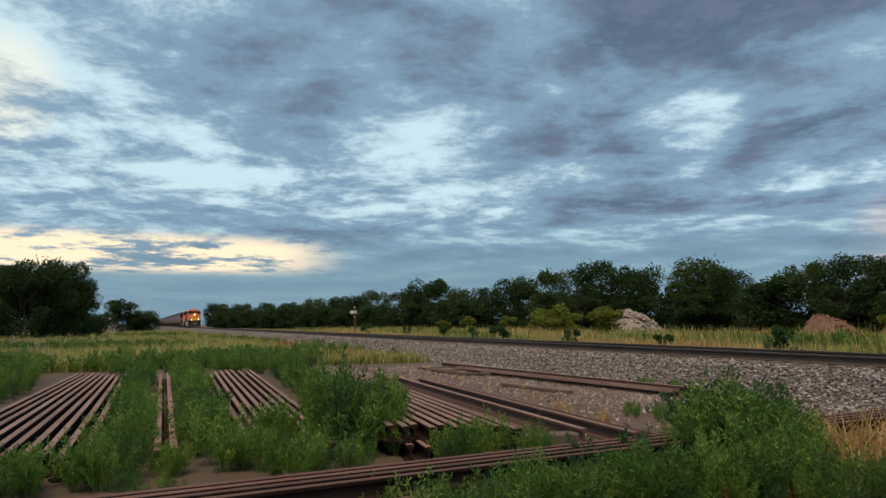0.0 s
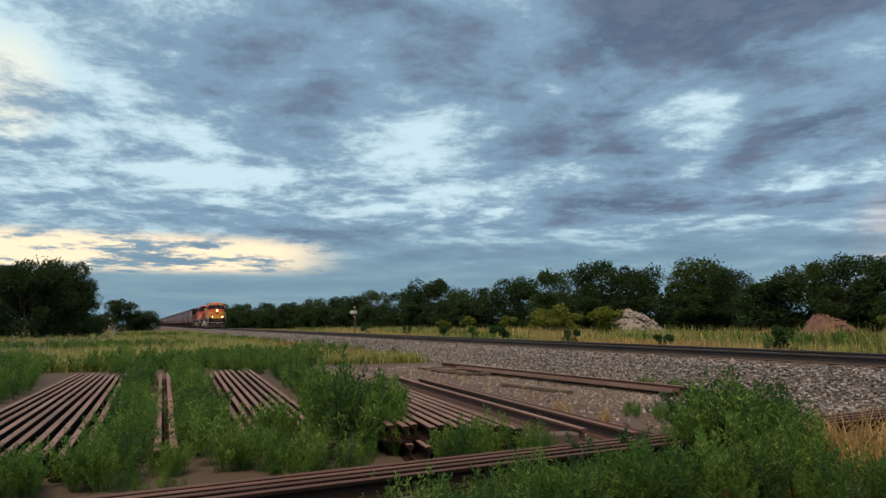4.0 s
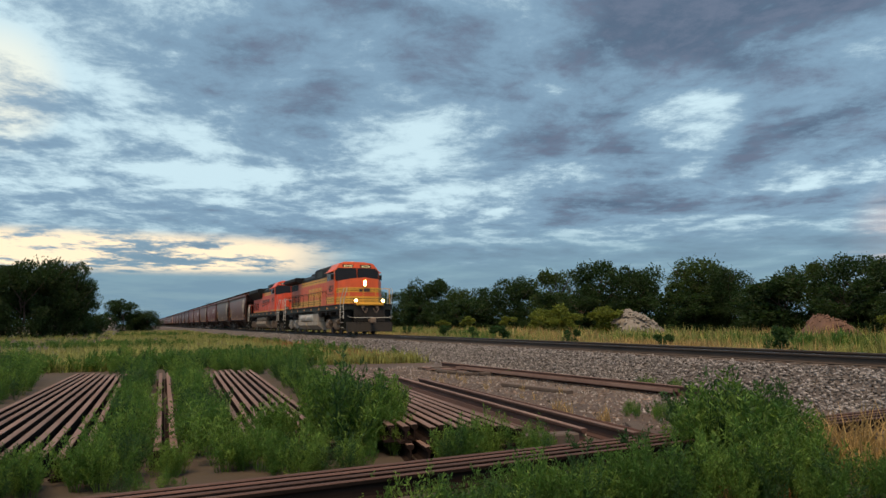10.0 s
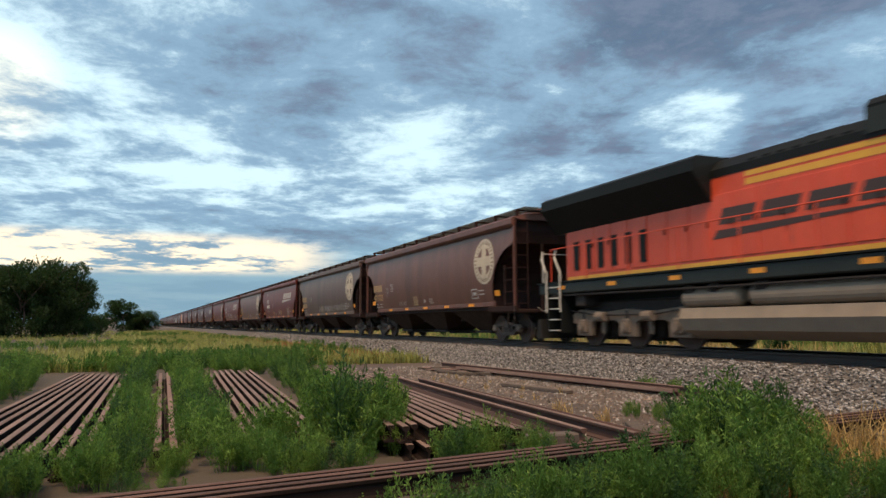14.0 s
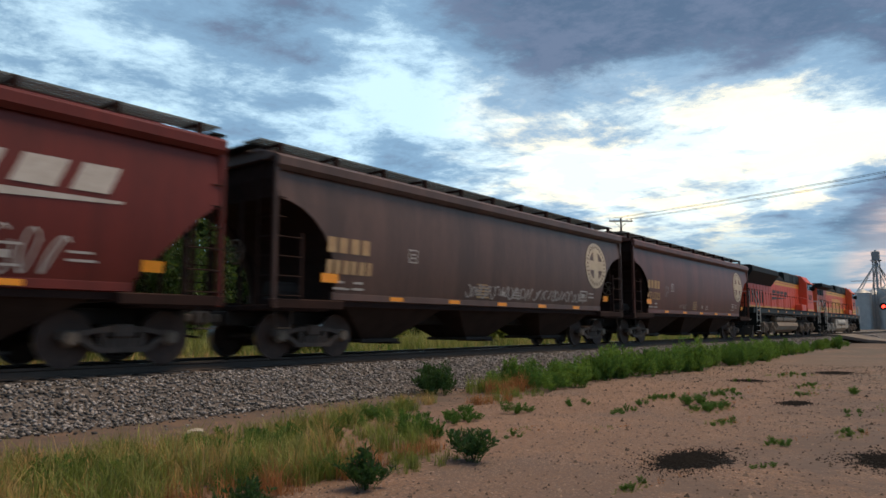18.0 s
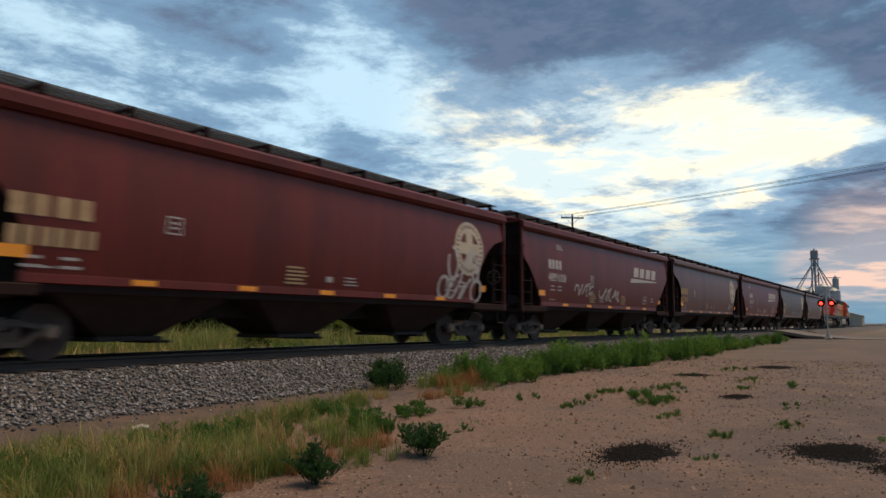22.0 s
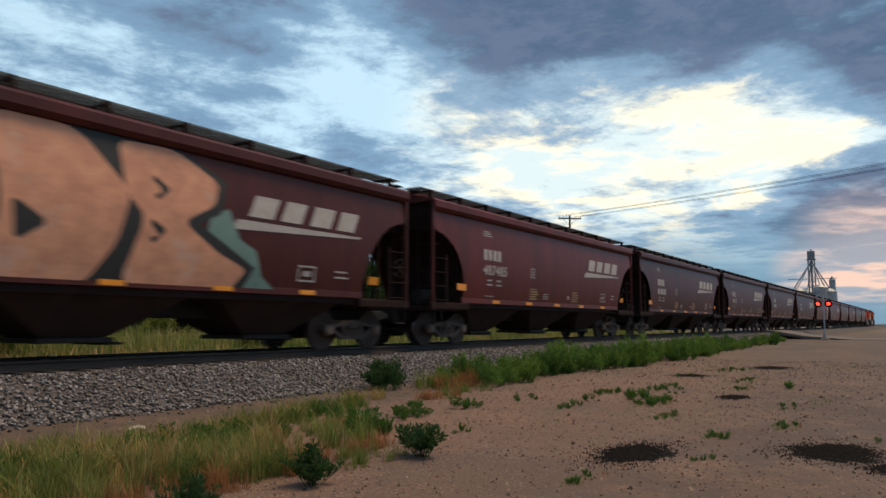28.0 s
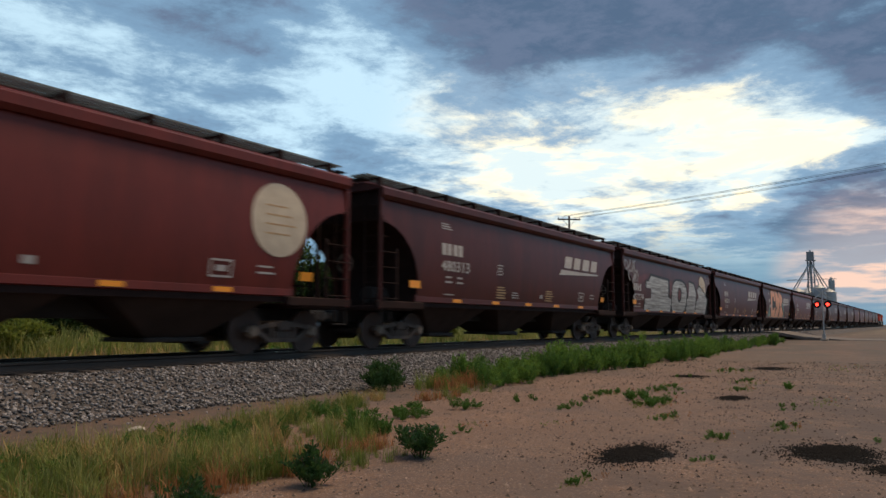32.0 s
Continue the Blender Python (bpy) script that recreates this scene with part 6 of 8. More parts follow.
def foreground_weeds():
    # feathery weeds between and in front of the stacked rails
    def strip(x0, y0, x1, y1, wide, n, size, steps=7):
        return [(x0 + (x1 - x0) * u, y0 + (y1 - y0) * u, abs(x1 - x0) / steps * 0.7 + 0.1, wide, n // steps, size) for u in [(k + 0.5) / steps for k in range(steps)]]

    near = strip(-7.3, -0.10, -19.5, 0.10, 0.20, 84, 0.86) + strip(-7.4, 0.68, -19.5, 1.10, 0.22, 91, 0.90) + strip(-7.2, 2.36, -19.5, 3.45, 0.20, 77, 0.95)
    near += [(-7.75, 2.15, 0.5, 0.35, 26, 1.25), (-8.4, 2.5, 0.7, 0.3, 18, 1.1), (-8.0, 1.35, 0.4, 0.30, 16, 0.8), (-6.9, -1.15, 0.4, 0.55, 34, 0.62), (-7.1, -0.3, 0.35, 0.35, 16, 0.7), (-7.3, 0.95, 0.3, 0.25, 12, 0.62), (-6.8, 1.55, 0.35, 0.55, 30, 0.6), (-6.5, 0.2, 0.3, 0.4, 8, 0.38), (-7.15, 0.27, 0.12, 0.2, 12, 0.42)]
    front = [(-6.55, 3.05, 0.3, 0.35, 22, 0.66), (-6.5, 3.75, 0.25, 0.3, 14, 0.6), (-5.05, 4.95, 0.45, 0.45, 36, 1.2), (-4.5, 4.75, 0.35, 0.6, 22, 0.9), (-5.6, 6.15, 0.35, 0.4, 14, 0.85), (-5.3, 5.6, 0.4, 0.4, 14, 0.9),
             (-4.35, 2.1, 0.3, 0.5, 26, 0.62), (-4.45, 2.9, 0.3, 0.5, 30, 0.66), (-4.45, 3.6, 0.3, 0.5, 32, 0.7), (-4.0, 4.4, 0.3, 0.5, 26, 0.75), (-3.8, 5.3, 0.3, 0.4, 14, 0.6), (-4.75, 1.5, 0.12, 0.35, 8, 0.42), (-4.75, 0.6, 0.1, 0.4, 5, 0.4), (-5.4, 2.4, 0.10, 0.25, 5, 0.55),
             (-8.6, 6.95, 0.5, 0.45, 26, 0.34), (-7.6, 6.6, 0.3, 0.4, 14, 0.45), (-6.9, -2.3, 1.0, 0.5, 20, 0.7), (-16.0, -2.35, 2.2, 0.35, 30, 1.0), (-20.0, -3.1, 2.5, 0.9, 36, 1.25), (-10.5, -2.75, 2.2, 0.4, 22, 0.85), (-20.6, 2.9, 0.5, 0.6, 14, 0.95), (-20.6, 0.9, 0.5, 0.4, 10, 0.9), (-12.5, 9.75, 0.35, 0.2, 8, 0.42), (-11.6, 9.8, 0.2, 0.15, 5, 0.40), (-16.9, 9.0, 0.25, 0.15, 5, 0.3)]
    behind = [(-22.5, 4.2, 1.2, 0.8, 26, 0.68), (-22.8, 1.9, 1.5, 0.9, 28, 0.66), (-23.0, -0.5, 0.8, 0.3, 8, 0.8), (-25, -4.4, 3.0, 1.2, 40, 0.85), (-33, -7.5, 5, 2.0, 40, 0.85), (-29.5, -0.6, 0.8, 0.4, 10, 0.75), (-31, 2.6, 1.0, 0.5, 8, 0.65)]
    for k, patches in enumerate((near, front, behind)):
        x, y, s = in_patches(patches, 100 + k)
        pick = np.random.default_rng(50 + k).random(len(x))
        for lo, hi, leaf, words in ((0.0, 0.44, "weed", "feathery bright green waist-high weeds"), (0.44, 0.80, "weed_light", "pale yellow-green feathery weeds"), (0.80, 1.0, "weed_dark", "dark green feathery weeds")):
            m = (pick >= lo) & (pick < hi)
            scatter("weeds", WEED_FINE if k < 2 else WEED_T, x[m], y[m], s[m], M[leaf], words, "weeds")
    x, y, s = in_patches([(-6.3, 6.3, 0.9, 0.9, 12, 1.0), (-8.8, 2.5, 1.0, 0.3, 8, 0.9), (-5.3, 4.2, 0.6, 1.5, 16, 0.7), (-24, 1, 2, 2.5, 12, 0.6)], 120)
    scatter("weeds", WEED_T, x, y, s, M["weed_dark"], "darker green weeds among the others", "weeds")
    # dry stalks and straw
    x, y, s = in_patches([(-4.6, 6.4, 0.5, 0.7, 26, 1.15), (-4.7, 3.9, 0.4, 1.2, 14, 0.5), (-7.9, 1.9, 0.5, 0.5, 8, 0.55), (-9.2, 5.9, 1.0, 0.5, 6, 0.6), (-14.0, 6.8, 4, 1.2, 14, 0.4), (-5.9, 0.8, 0.3, 0.8, 8, 0.4)], 121)
    scatter("dry_grass", GRASS_T, x, y, s, M["grass_dry"], "dry straw-coloured grass stalks", "dry grass")
    x, y, s = in_patches([(-4.3, 6.2, 0.4, 0.5, 14, 0.6), (-4.3, 4.0, 0.3, 1.0, 12, 0.4), (-30, 8.2, 5, 1.0, 300, 0.6), (-40, 8.8, 9, 0.9, 420, 0.6), (-26.5, 7.6, 2.2, 0.8, 110, 0.55), (-55, 8.6, 10, 1.0, 300, 0.6)], 122)
    scatter("russet_grass", GRASS_T, x, y, s, M["grass_russet"], "patch of russet dried grass by the ballast", "dry grass")


def left_meadow():
    rng = np.random.default_rng(31)
    n = 6400
    x = -24 - rng.uniform(0, 1, n) ** 2.0 * 150
    y = rng.uniform(-1.1, 1, n) * (9 + np.abs(x) * 0.32)
    y = np.where(y > 9.4, 9.4 - rng.uniform(0, 12, n), y)
    dry = np.array([noise.noise(Vector((a * 0.07, b * 0.12, 5.0))) for a, b in zip(x, y)]) + rng.normal(0, 0.12, n)
    s = rng.uniform(0.6, 1.1, n)
    k = dry > -0.25
    scatter("meadow_grass", GRASS_FAR, x[k], y[k], s[k] * 0.9, M["grass_pale"], "pale yellow-green meadow grass", "grass")
    m = (~k) & (dry > -0.35)
    scatter("meadow_grass", GRASS_FAR, x[m], y[m], s[m], M["grass_green"], "green meadow grass", "grass")
    j = (dry < -0.22) & (np.abs(x) < 100)
    scatter("meadow_weeds", WEED_SMALL, x[j], y[j], s[j] * 0.9, M["weed"], "low green weeds in the meadow", "weeds")


def far_field():
    rng = np.random.default_rng(32)
    for n, y0, y1, lo, hi in ((4600, 16.6, 27.0, 0.9, 1.5), (3600, 27.0, 50.0, 1.5, 2.2)):
        x = rng.uniform(-1, 1, n)
        x = np.sign(x) * np.abs(x) ** 1.4 * 115 - 22
        y = y0 + rng.uniform(0, 1, n) ** 1.2 * (y1 - y0)
        tone = np.array([noise.noise(Vector((a * 0.06, b * 0.15, 9.0))) for a, b in zip(x, y)]) + rng.normal(0, 0.15, n)
        s = rng.uniform(lo, hi, n)
        for m, mat, words in ((tone > 0.12, "grass_dry", "straw-coloured"), ((tone <= 0.12) & (tone > -0.2), "grass_pale", "pale yellow-green"), (tone <= -0.2, "grass_green", "green")):
            scatter("field_grass", GRASS_FAR, x[m], y[m], s[m], M[mat], f"tall {words} field grass beyond the track", "grass")
        j = (tone < -0.40) & (y < 30)
        scatter("field_weeds", WEED_SMALL, x[j], y[j], s[j] * 0.8, M["weed"], "green weeds in the field beyond the track", "weeds")


def tall_bank():
    """Waist-high grass in a band beyond the track."""
    rng = np.random.default_rng(36)
    x, y = rng.uniform(-17, 68, 1300), rng.uniform(22, 29, 1300)
    k = rng.random(1300) < 0.6
    for m, mat, words in ((k, "grass_pale", "pale yellow-green"), (~k, "grass_green", "green")):
        scatter("tall_grass", GRASS_T, x[m], y[m], rng.uniform(2.1, 2.9, m.sum()), M[mat], f"waist-high {words} grass beyond the track", "grass")


def yard_plants():
    # belt of weeds along the foot of the ballast, thinning away from the camera
    belt = [(13.6, 9.0, 1.0, 0.35, 18, 0.95), (16.5, 8.6, 2.6, 0.8, 80, 1.4), (22, 8.4, 4, 1.0, 120, 1.6), (30, 8.4, 6, 1.1, 140, 1.7), (41, 8.6, 5, 0.9, 70, 1.3), (55, 9.0, 7, 0.7, 50, 1.2)]
    rng = np.random.default_rng(3)
    for k in range(34):
        bx = 14 + 44 * (k / 34) ** 1.3
        belt.append((bx, 8.5 + rng.uniform(-0.9, 0.7), 0.5, 0.35, 9, rng.uniform(0.9, 2.1)))
    belt = [(a, b, c, d, n if c < 0.9 else int(n * 0.7), e * 0.62) for a, b, c, d, n, e in belt]
    x, y, s = in_patches(belt, 140)
    m = np.random.default_rng(6).random(len(x)) < 0.5
    scatter("weeds", WEED_T, x[m], y[m], s[m], M["weed"], "belt of bright green weeds beside the ballast", "weeds")
    scatter("weeds", WEED_T, x[~m], y[~m], s[~m], M["weed_light"], "pale green weeds beside the ballast", "weeds")
    x, y, s = in_patches([(12.0, 9.35, 0.55, 0.3, 9, 0.9), (17.5, 8.9, 0.8, 0.5, 8, 0.9), (40, 8.8, 2.0, 0.6, 14, 0.9), (24, 8.4, 3, 0.6, 14, 0.9)], 141)
    scatter("weeds", WEED_T, x, y, s, M["weed_dark"], "dark green weeds beside the ballast", "weeds")
    small = [(8.6, 6.3, 0.5, 0.2, 9, 0.4), (13.9, 5.3, 0.5, 0.2, 10, 0.3), (12.8, 4.0, 0.6, 0.25, 14, 0.36), (15.5, 4.6, 0.8, 0.25, 12, 0.24), (11.0, 3.3, 0.4, 0.15, 8, 0.2), (9.6, 2.2, 0.3, 0.15, 6, 0.2), (6.1, 2.6, 0.3, 0.1, 6, 0.16), (10.9, 1.6, 0.4, 0.15, 8, 0.18), (18, 3.4, 0.8, 0.2, 10, 0.2), (22, 4.6, 1.0, 0.4, 12, 0.24), (13.5, 1.9, 0.6, 0.2, 8, 0.18), (16.2, 3.2, 0.5, 0.2, 7, 0.2), (10.3, 6.3, 0.35, 0.2, 5, 0.5), (11.8, 6.0, 0.4, 0.15, 5, 0.3), (11.3, 4.9, 0.4, 0.2, 5, 0.28), (13.3, 4.5, 0.45, 0.25, 9, 0.42), (16.7, 2.3, 0.2, 0.12, 3, 0.35), (7.9, 4.9, 0.2, 0.1, 3, 0.22),
             (19, 5.1, 0.4, 0.2, 4, 0.22), (12.5, 5.2, 0.4, 0.15, 4, 0.25), (14.9, 4.2, 0.6, 0.2, 6, 0.2), (7.3, 6.0, 0.5, 0.4, 14, 0.55), (5.6, 6.8, 1.2, 0.5, 18, 0.5), (3.6, 6.4, 1.4, 0.6, 18, 0.5), (7.8, 7.2, 0.8, 0.3, 10, 0.5), (1.0, 6.8, 1.8, 0.6, 18, 0.5), (9.0, 6.9, 0.9, 0.4, 8, 0.4), (7.7, 1.9, 0.2, 0.1, 3, 0.2), (10.1, 0.3, 0.2, 0.2, 3, 0.22)]
    x, y, s = in_patches(small, 142)
    scatter("low_weeds", BROAD_T, x, y, s, M["weed"], "small green weeds on the bare earth", "weeds")
    # grass at the camera's feet, green and straw mixed
    g = [(0.2, 7.2, 3.0, 0.6, 150, 0.5), (-3.2, 6.9, 1.8, 0.6, 70, 0.5), (3.9, 7.2, 1.3, 0.6, 150, 0.6), (5.0, 6.2, 1.2, 0.5, 90, 0.6), (3.2, 5.9, 1.3, 0.8, 170, 0.7), (4.6, 5.2, 0.7, 0.4, 60, 0.6), (6.6, 7.4, 1.1, 0.45, 80, 0.55), (1.0, 6.2, 1.6, 0.8, 80, 0.65), (-2.0, 6.4, 1.5, 0.7, 50, 0.6), (8.6, 7.9, 1.0, 0.4, 50, 0.55), (10.4, 8.5, 0.7, 0.35, 24, 0.5), (7.0, 6.3, 0.5, 0.4, 24, 0.5)]
    x, y, s = in_patches(g, 143)
    k = np.random.default_rng(9).random(len(x))
    clump = np.array([noise.noise(Vector((a * 1.1, b * 1.1, 4.0))) for a, b in zip(x, y)])
    k = k + clump * 0.9
    for m, mat, words in ((k < 0.42, "grass_green", "green"), ((k >= 0.42) & (k < 0.72), "grass_pale", "pale yellow-green"), (k >= 0.72, "grass_dry", "straw-coloured")):
        scatter("grass", GRASS_T, x[m], y[m], s[m], M[mat], f"tufts of {words} grass by the ballast", "grass")
    x, y, s = in_patches([(3.4, 6.6, 1.3, 0.6, 26, 0.34), (5.4, 6.6, 0.9, 0.5, 22, 0.34), (7.2, 7.5, 0.9, 0.3, 14, 0.32), (9.0, 7.9, 0.8, 0.3, 10, 0.3), (1.0, 6.8, 1.6, 0.5, 22, 0.36), (4.2, 5.2, 0.8, 0.4, 12, 0.38)], 148)
    scatter("weeds", WEED_FINE, x, y, s, M["weed"], "low feathery green weeds among the grass", "weeds")
    x, y, s = in_patches([(5.0, 5.0, 0.5, 0.35, 34, 0.5), (6.2, 5.2, 0.5, 0.3, 24, 0.4), (3.6, 5.0, 0.8, 0.4, 24, 0.5), (13.2, 8.3, 0.8, 0.4, 26, 0.8), (11.2, 7.5, 0.6, 0.3, 14, 0.5), (0.5, 5.6, 2.5, 0.5, 40, 0.5)], 144)
    scatter("russet_grass", GRASS_T, x, y, s, M["grass_russet"], "russet dried grass on the bare earth", "dry grass")
    mats = [(12.8, 4.0, 0.9, 0.35, 40, 0.16), (15.5, 4.6, 1.3, 0.4, 40, 0.14), (11.0, 3.3, 0.5, 0.2, 24, 0.14), (16.2, 3.2, 0.7, 0.3, 24, 0.13), (9.6, 2.2, 0.4, 0.15, 20, 0.12), (6.1, 2.6, 0.35, 0.12, 20, 0.10), (10.9, 1.6, 0.5, 0.2, 24, 0.12),
            (18, 3.4, 1.2, 0.4, 30, 0.14), (22, 4.6, 1.6, 0.6, 36, 0.16), (13.9, 5.3, 0.8, 0.3, 30, 0.15), (8.3, 5.2, 0.6, 0.2, 20, 0.12), (26, 2.0, 2.0, 0.6, 30, 0.16), (14.5, 1.5, 0.8, 0.3, 24, 0.13), (9.4, 4.4, 0.3, 0.12, 14, 0.10)]
    x, y, s = in_patches(mats, 146)
    scatter("grass_mat", GRASS_T, x, y, s, M["grass_green"], "low mats of green grass on bare earth", "grass")
    x, y, s = in_patches([(a + 0.5, b - 0.1, c, d, n // 3, e) for a, b, c, d, n, e in mats], 147)
    scatter("grass_mat", GRASS_T, x, y, s, M["grass_russet"], "low mats of russet grass on bare earth", "dry grass")
    x, y, s = in_patches([(5.7, 4.7, 0.7, 0.25, 22, 0.4), (6.4, 5.6, 0.5, 0.3, 16, 0.7), (13.0, 8.8, 0.7, 0.4, 16, 0.9), (11.8, 7.6, 1.4, 0.4, 22, 0.5)], 145)
    scatter("grass", GRASS_T, x, y, s, M["grass_green"], "tufts of green grass on the bare earth", "grass")


def broad_bush(seed, x, y, scale, mat, label):
    (tv, tf), (tv2, tf2) = (weed_template(600 + seed * 2 + k, 14, 0.36, 0.26, 46, 0.062, 0.075) for k in (0, 1))
    b = thing("bush", pose(x, y, ground_height(x, y) - 0.01, 0, 0, seed * 70), label, "bush", group="low bushes")
    a = part("foliage", raw_mesh("foliage", tv * scale * 1.15, tf, mat), None, b)
    c = part("foliage", raw_mesh("foliage", tv2 * scale, tf2, mat), None, b)
    c.rotation_euler[2] = 1.1
    st = Shape()
    for k in range(4):
        st.rod((0, 0, 0), (0.12 * scale * math.cos(k * 1.6), 0.12 * scale * math.sin(k * 1.6), 0.3 * scale), 0.008 * scale, 5, 0.004 * scale)
    part("stem", st, M["bark"], b)


def crown(seed, n, lobes, squash=0.85, leaf=0.034):
    """A crown in a unit box (height 1, base at 0): leaf clumps on many overlapping lobes with gaps."""
    global RNG
    RNG = np.random.default_rng(seed)
    P, O = [], []
    for k in range(lobes):
        a, h = RNG.uniform(0, 6.283), RNG.uniform(0.10, 0.88)
        reach = 0.36 * math.sqrt(max(0.05, 1 - ((h - 0.48) / 0.52) ** 2)) * RNG.uniform(0.35, 1.0)
        c = np.array([math.cos(a) * reach, math.sin(a) * reach, h])
        r = RNG.uniform(0.07, 0.165)
        m = n // lobes
        d = RNG.normal(0, 1, (m, 3))
        d /= np.linalg.norm(d, axis=1, keepdims=True)
        rad = r * RNG.uniform(0.35, 1.05, m) ** 0.6 * (1 + 0.25 * np.sin(d[:, 0] * 7 + k) * np.cos(d[:, 1] * 6))
        q = c + d * rad[:, None] * np.array([1, 1, squash])
        q[:, 2] = np.maximum(q[:, 2], 0.02)
        P.append(q)
        O.append(d)
    return leaves(np.concatenate(P), leaf, leaf * 0.62, np.concatenate(O) * 0.8, 0.05)


def trunk_mesh(seed, height, base, mat, limbs=9, bare=False):
    rng = random.Random(seed)
    s = Shape()
    p, r = Vector((0, 0, -0.1)), base
    for k in range(4):
        q = p + Vector((rng.uniform(-0.04, 0.04), rng.uniform(-0.04, 0.04), 0.17)) * height
        s.rod(p, q, r, 8, r * 0.72)
        p, r = q, r * 0.72
    for k in range(limbs):
        h = rng.uniform(0.15, 0.6) * height
        a, L = rng.uniform(0, 6.28), rng.uniform(0.18, 0.34) * height
        st = Vector((0, 0, h))
        mid = st + Vector((math.cos(a) * L * 0.6, math.sin(a) * L * 0.6, L * 0.55))
        end = mid + Vector((math.cos(a + 0.4) * L * 0.5, math.sin(a + 0.4) * L * 0.5, L * 0.6))
        s.rod(st, mid, base * 0.4, 6, base * 0.25)
        s.rod(mid, end, base * 0.25, 5, base * 0.08)
        if bare:
            for j in range(4):
                e2 = mid + Vector((rng.uniform(-0.16, 0.16), rng.uniform(-0.16, 0.16), rng.uniform(0.05, 0.2))) * height
                s.rod(mid, e2, base * 0.14, 4, base * 0.04)
    return s.mesh("trunk", mat)


def make_trees():
    kinds = []
    for k in range(6):
        v, f = crown(200 + k, 15000, 58, 0.85, 0.030)
        kinds.append((v, f))
    crowns = {}
    low = [raw_mesh("crown", *crown(230 + k, 7000, 32, 0.85, 0.044), M["tree_leaf"]) for k in range(4)]
    for k, (v, f) in enumerate(kinds):
        for nm in ("tree_leaf", "tree_leaf_light"):
            crowns[k, nm] = raw_mesh("crown", v, f, M[nm])
    trunks = [trunk_mesh(300 + k, 1.0, 0.024, M["bark"]) for k in range(3)]

    def tree(k, x, y, h, wide=1.0, light=False, label="dark green broad-crowned cottonwood tree in the tree line", group="trees beyond the track", up=0.0, small=False):
        t = thing("tree", Matrix.Translation((x, y, GROUND_Z + up)) @ Matrix.Rotation(k * 1.3, 4, "Z"), label, "tree", group=group)
        tr = part("trunk", trunks[k % 3], None, t)
        tr.scale = (h, h, h)
        c = part("crown", low[k % 4] if small else crowns[k % 6, "tree_leaf_light" if light else "tree_leaf"], None, t)
        c.scale = (h * wide, h * wide, h)

    def line_y(x):
        return float(np.interp(x, [-420, -330, -200, -120, -60, 0, 60], [27, 33, 44, 54, 58, 53, 56]))

    rng = random.Random(77)
    rng_np = np.random.default_rng(77)
    # main trees by bearing and apparent height in degrees
    for k, (az, el, wide) in enumerate([(-84.6, 1.7, 1.3), (-83, 1.65, 1.3), (-81, 1.75, 1.2), (-79, 1.8, 1.2), (-77.2, 2.1, 1.2), (-75.5, 2.2, 1.1), (-74, 2.4, 1.1), (-72.6, 2.75, 1.0), (-70.3, 2.7, 1.0),
                                        (-68.6, 3.75, 1.15), (-66, 2.9, 1.0), (-63.8, 2.9, 1.0), (-61.3, 3.85, 1.1), (-58.0, 4.3, 1.0), (-55.2, 5.0, 1.1), (-52.4, 4.7, 1.05), (-47.6, 5.0, 1.1), (-45.4, 4.1, 0.95),
                                        (-43.0, 3.0, 1.0), (-40.3, 4.4, 0.95), (-37.6, 4.9, 1.0), (-34.5, 4.6, 1.0)]):
        x = -100.0
        for _ in range(30):
            x = line_y(x) * math.tan(radians(az))
        y = line_y(x)
        h = math.hypot(x, y) * math.tan(radians(el)) + EYE.z - GROUND_Z
        tree(k, x, y, h * 1.03, wide, light=k % 3 == 1)
    # trees that show between the passing cars
    for k, (x, y, h) in enumerate([(-28, 57, 8.5), (-18, 60, 9), (-8, 56, 7.5), (2, 50, 8.0), (7, 52, 9.0), (13, 50, 7.5), (20, 54, 8.5), (29, 55, 10.0), (38, 60, 8.0), (47, 52, 8.5), (56, 58, 9), (66, 54, 8), (-12.2, 26, 6.9), (-5.5, 31, 8.0), (-2.0, 33, 8.4), (-8.0, 29, 7.4), (20, 38, 9.6), (25, 42, 9.8), (34, 46, 10.6), (40, 48, 10.8), (47.5, 50, 10.4), (15, 42, 9.0), (78, 56, 9), (92, 52, 8), (108, 55, 9), (128, 50, 8), (150, 52, 9)]):
        tree(k + 2, x, y, h, 1.1, light=True)
    for k in range(26):
        x = 4 + k * 5.5 + rng.uniform(-1.5, 1.5)
        tree(k + 1, x, 46 + rng.uniform(-2, 5), rng.uniform(6.5, 9.0), 1.35, label="dense green tree in the row behind the track", group="trees beyond the track", small=True)
    # understorey of low trees in front of and between the tall ones
    for k in range(62):
        x = -330 + k * 6.3 + rng.uniform(-2, 2)
        y = line_y(x) - rng.uniform(1, 6)
        tree(k, x, y, rng.uniform(3.6, 6.0) * (1 + max(0, -x - 150) / 300), 1.5, label="low dark green tree in the understorey", group="understorey trees", small=True)
    x = rng_np.uniform(-340, 170, 700)
    y = np.array([line_y(v) for v in x]) + rng_np.uniform(-2.5, 4, 700)
    scatter("undergrowth", WEED_SMALL, x, y, rng_np.uniform(2.2, 4.2, 700), M["tree_leaf_light"], "dark undergrowth along the foot of the tree line", "undergrowth")
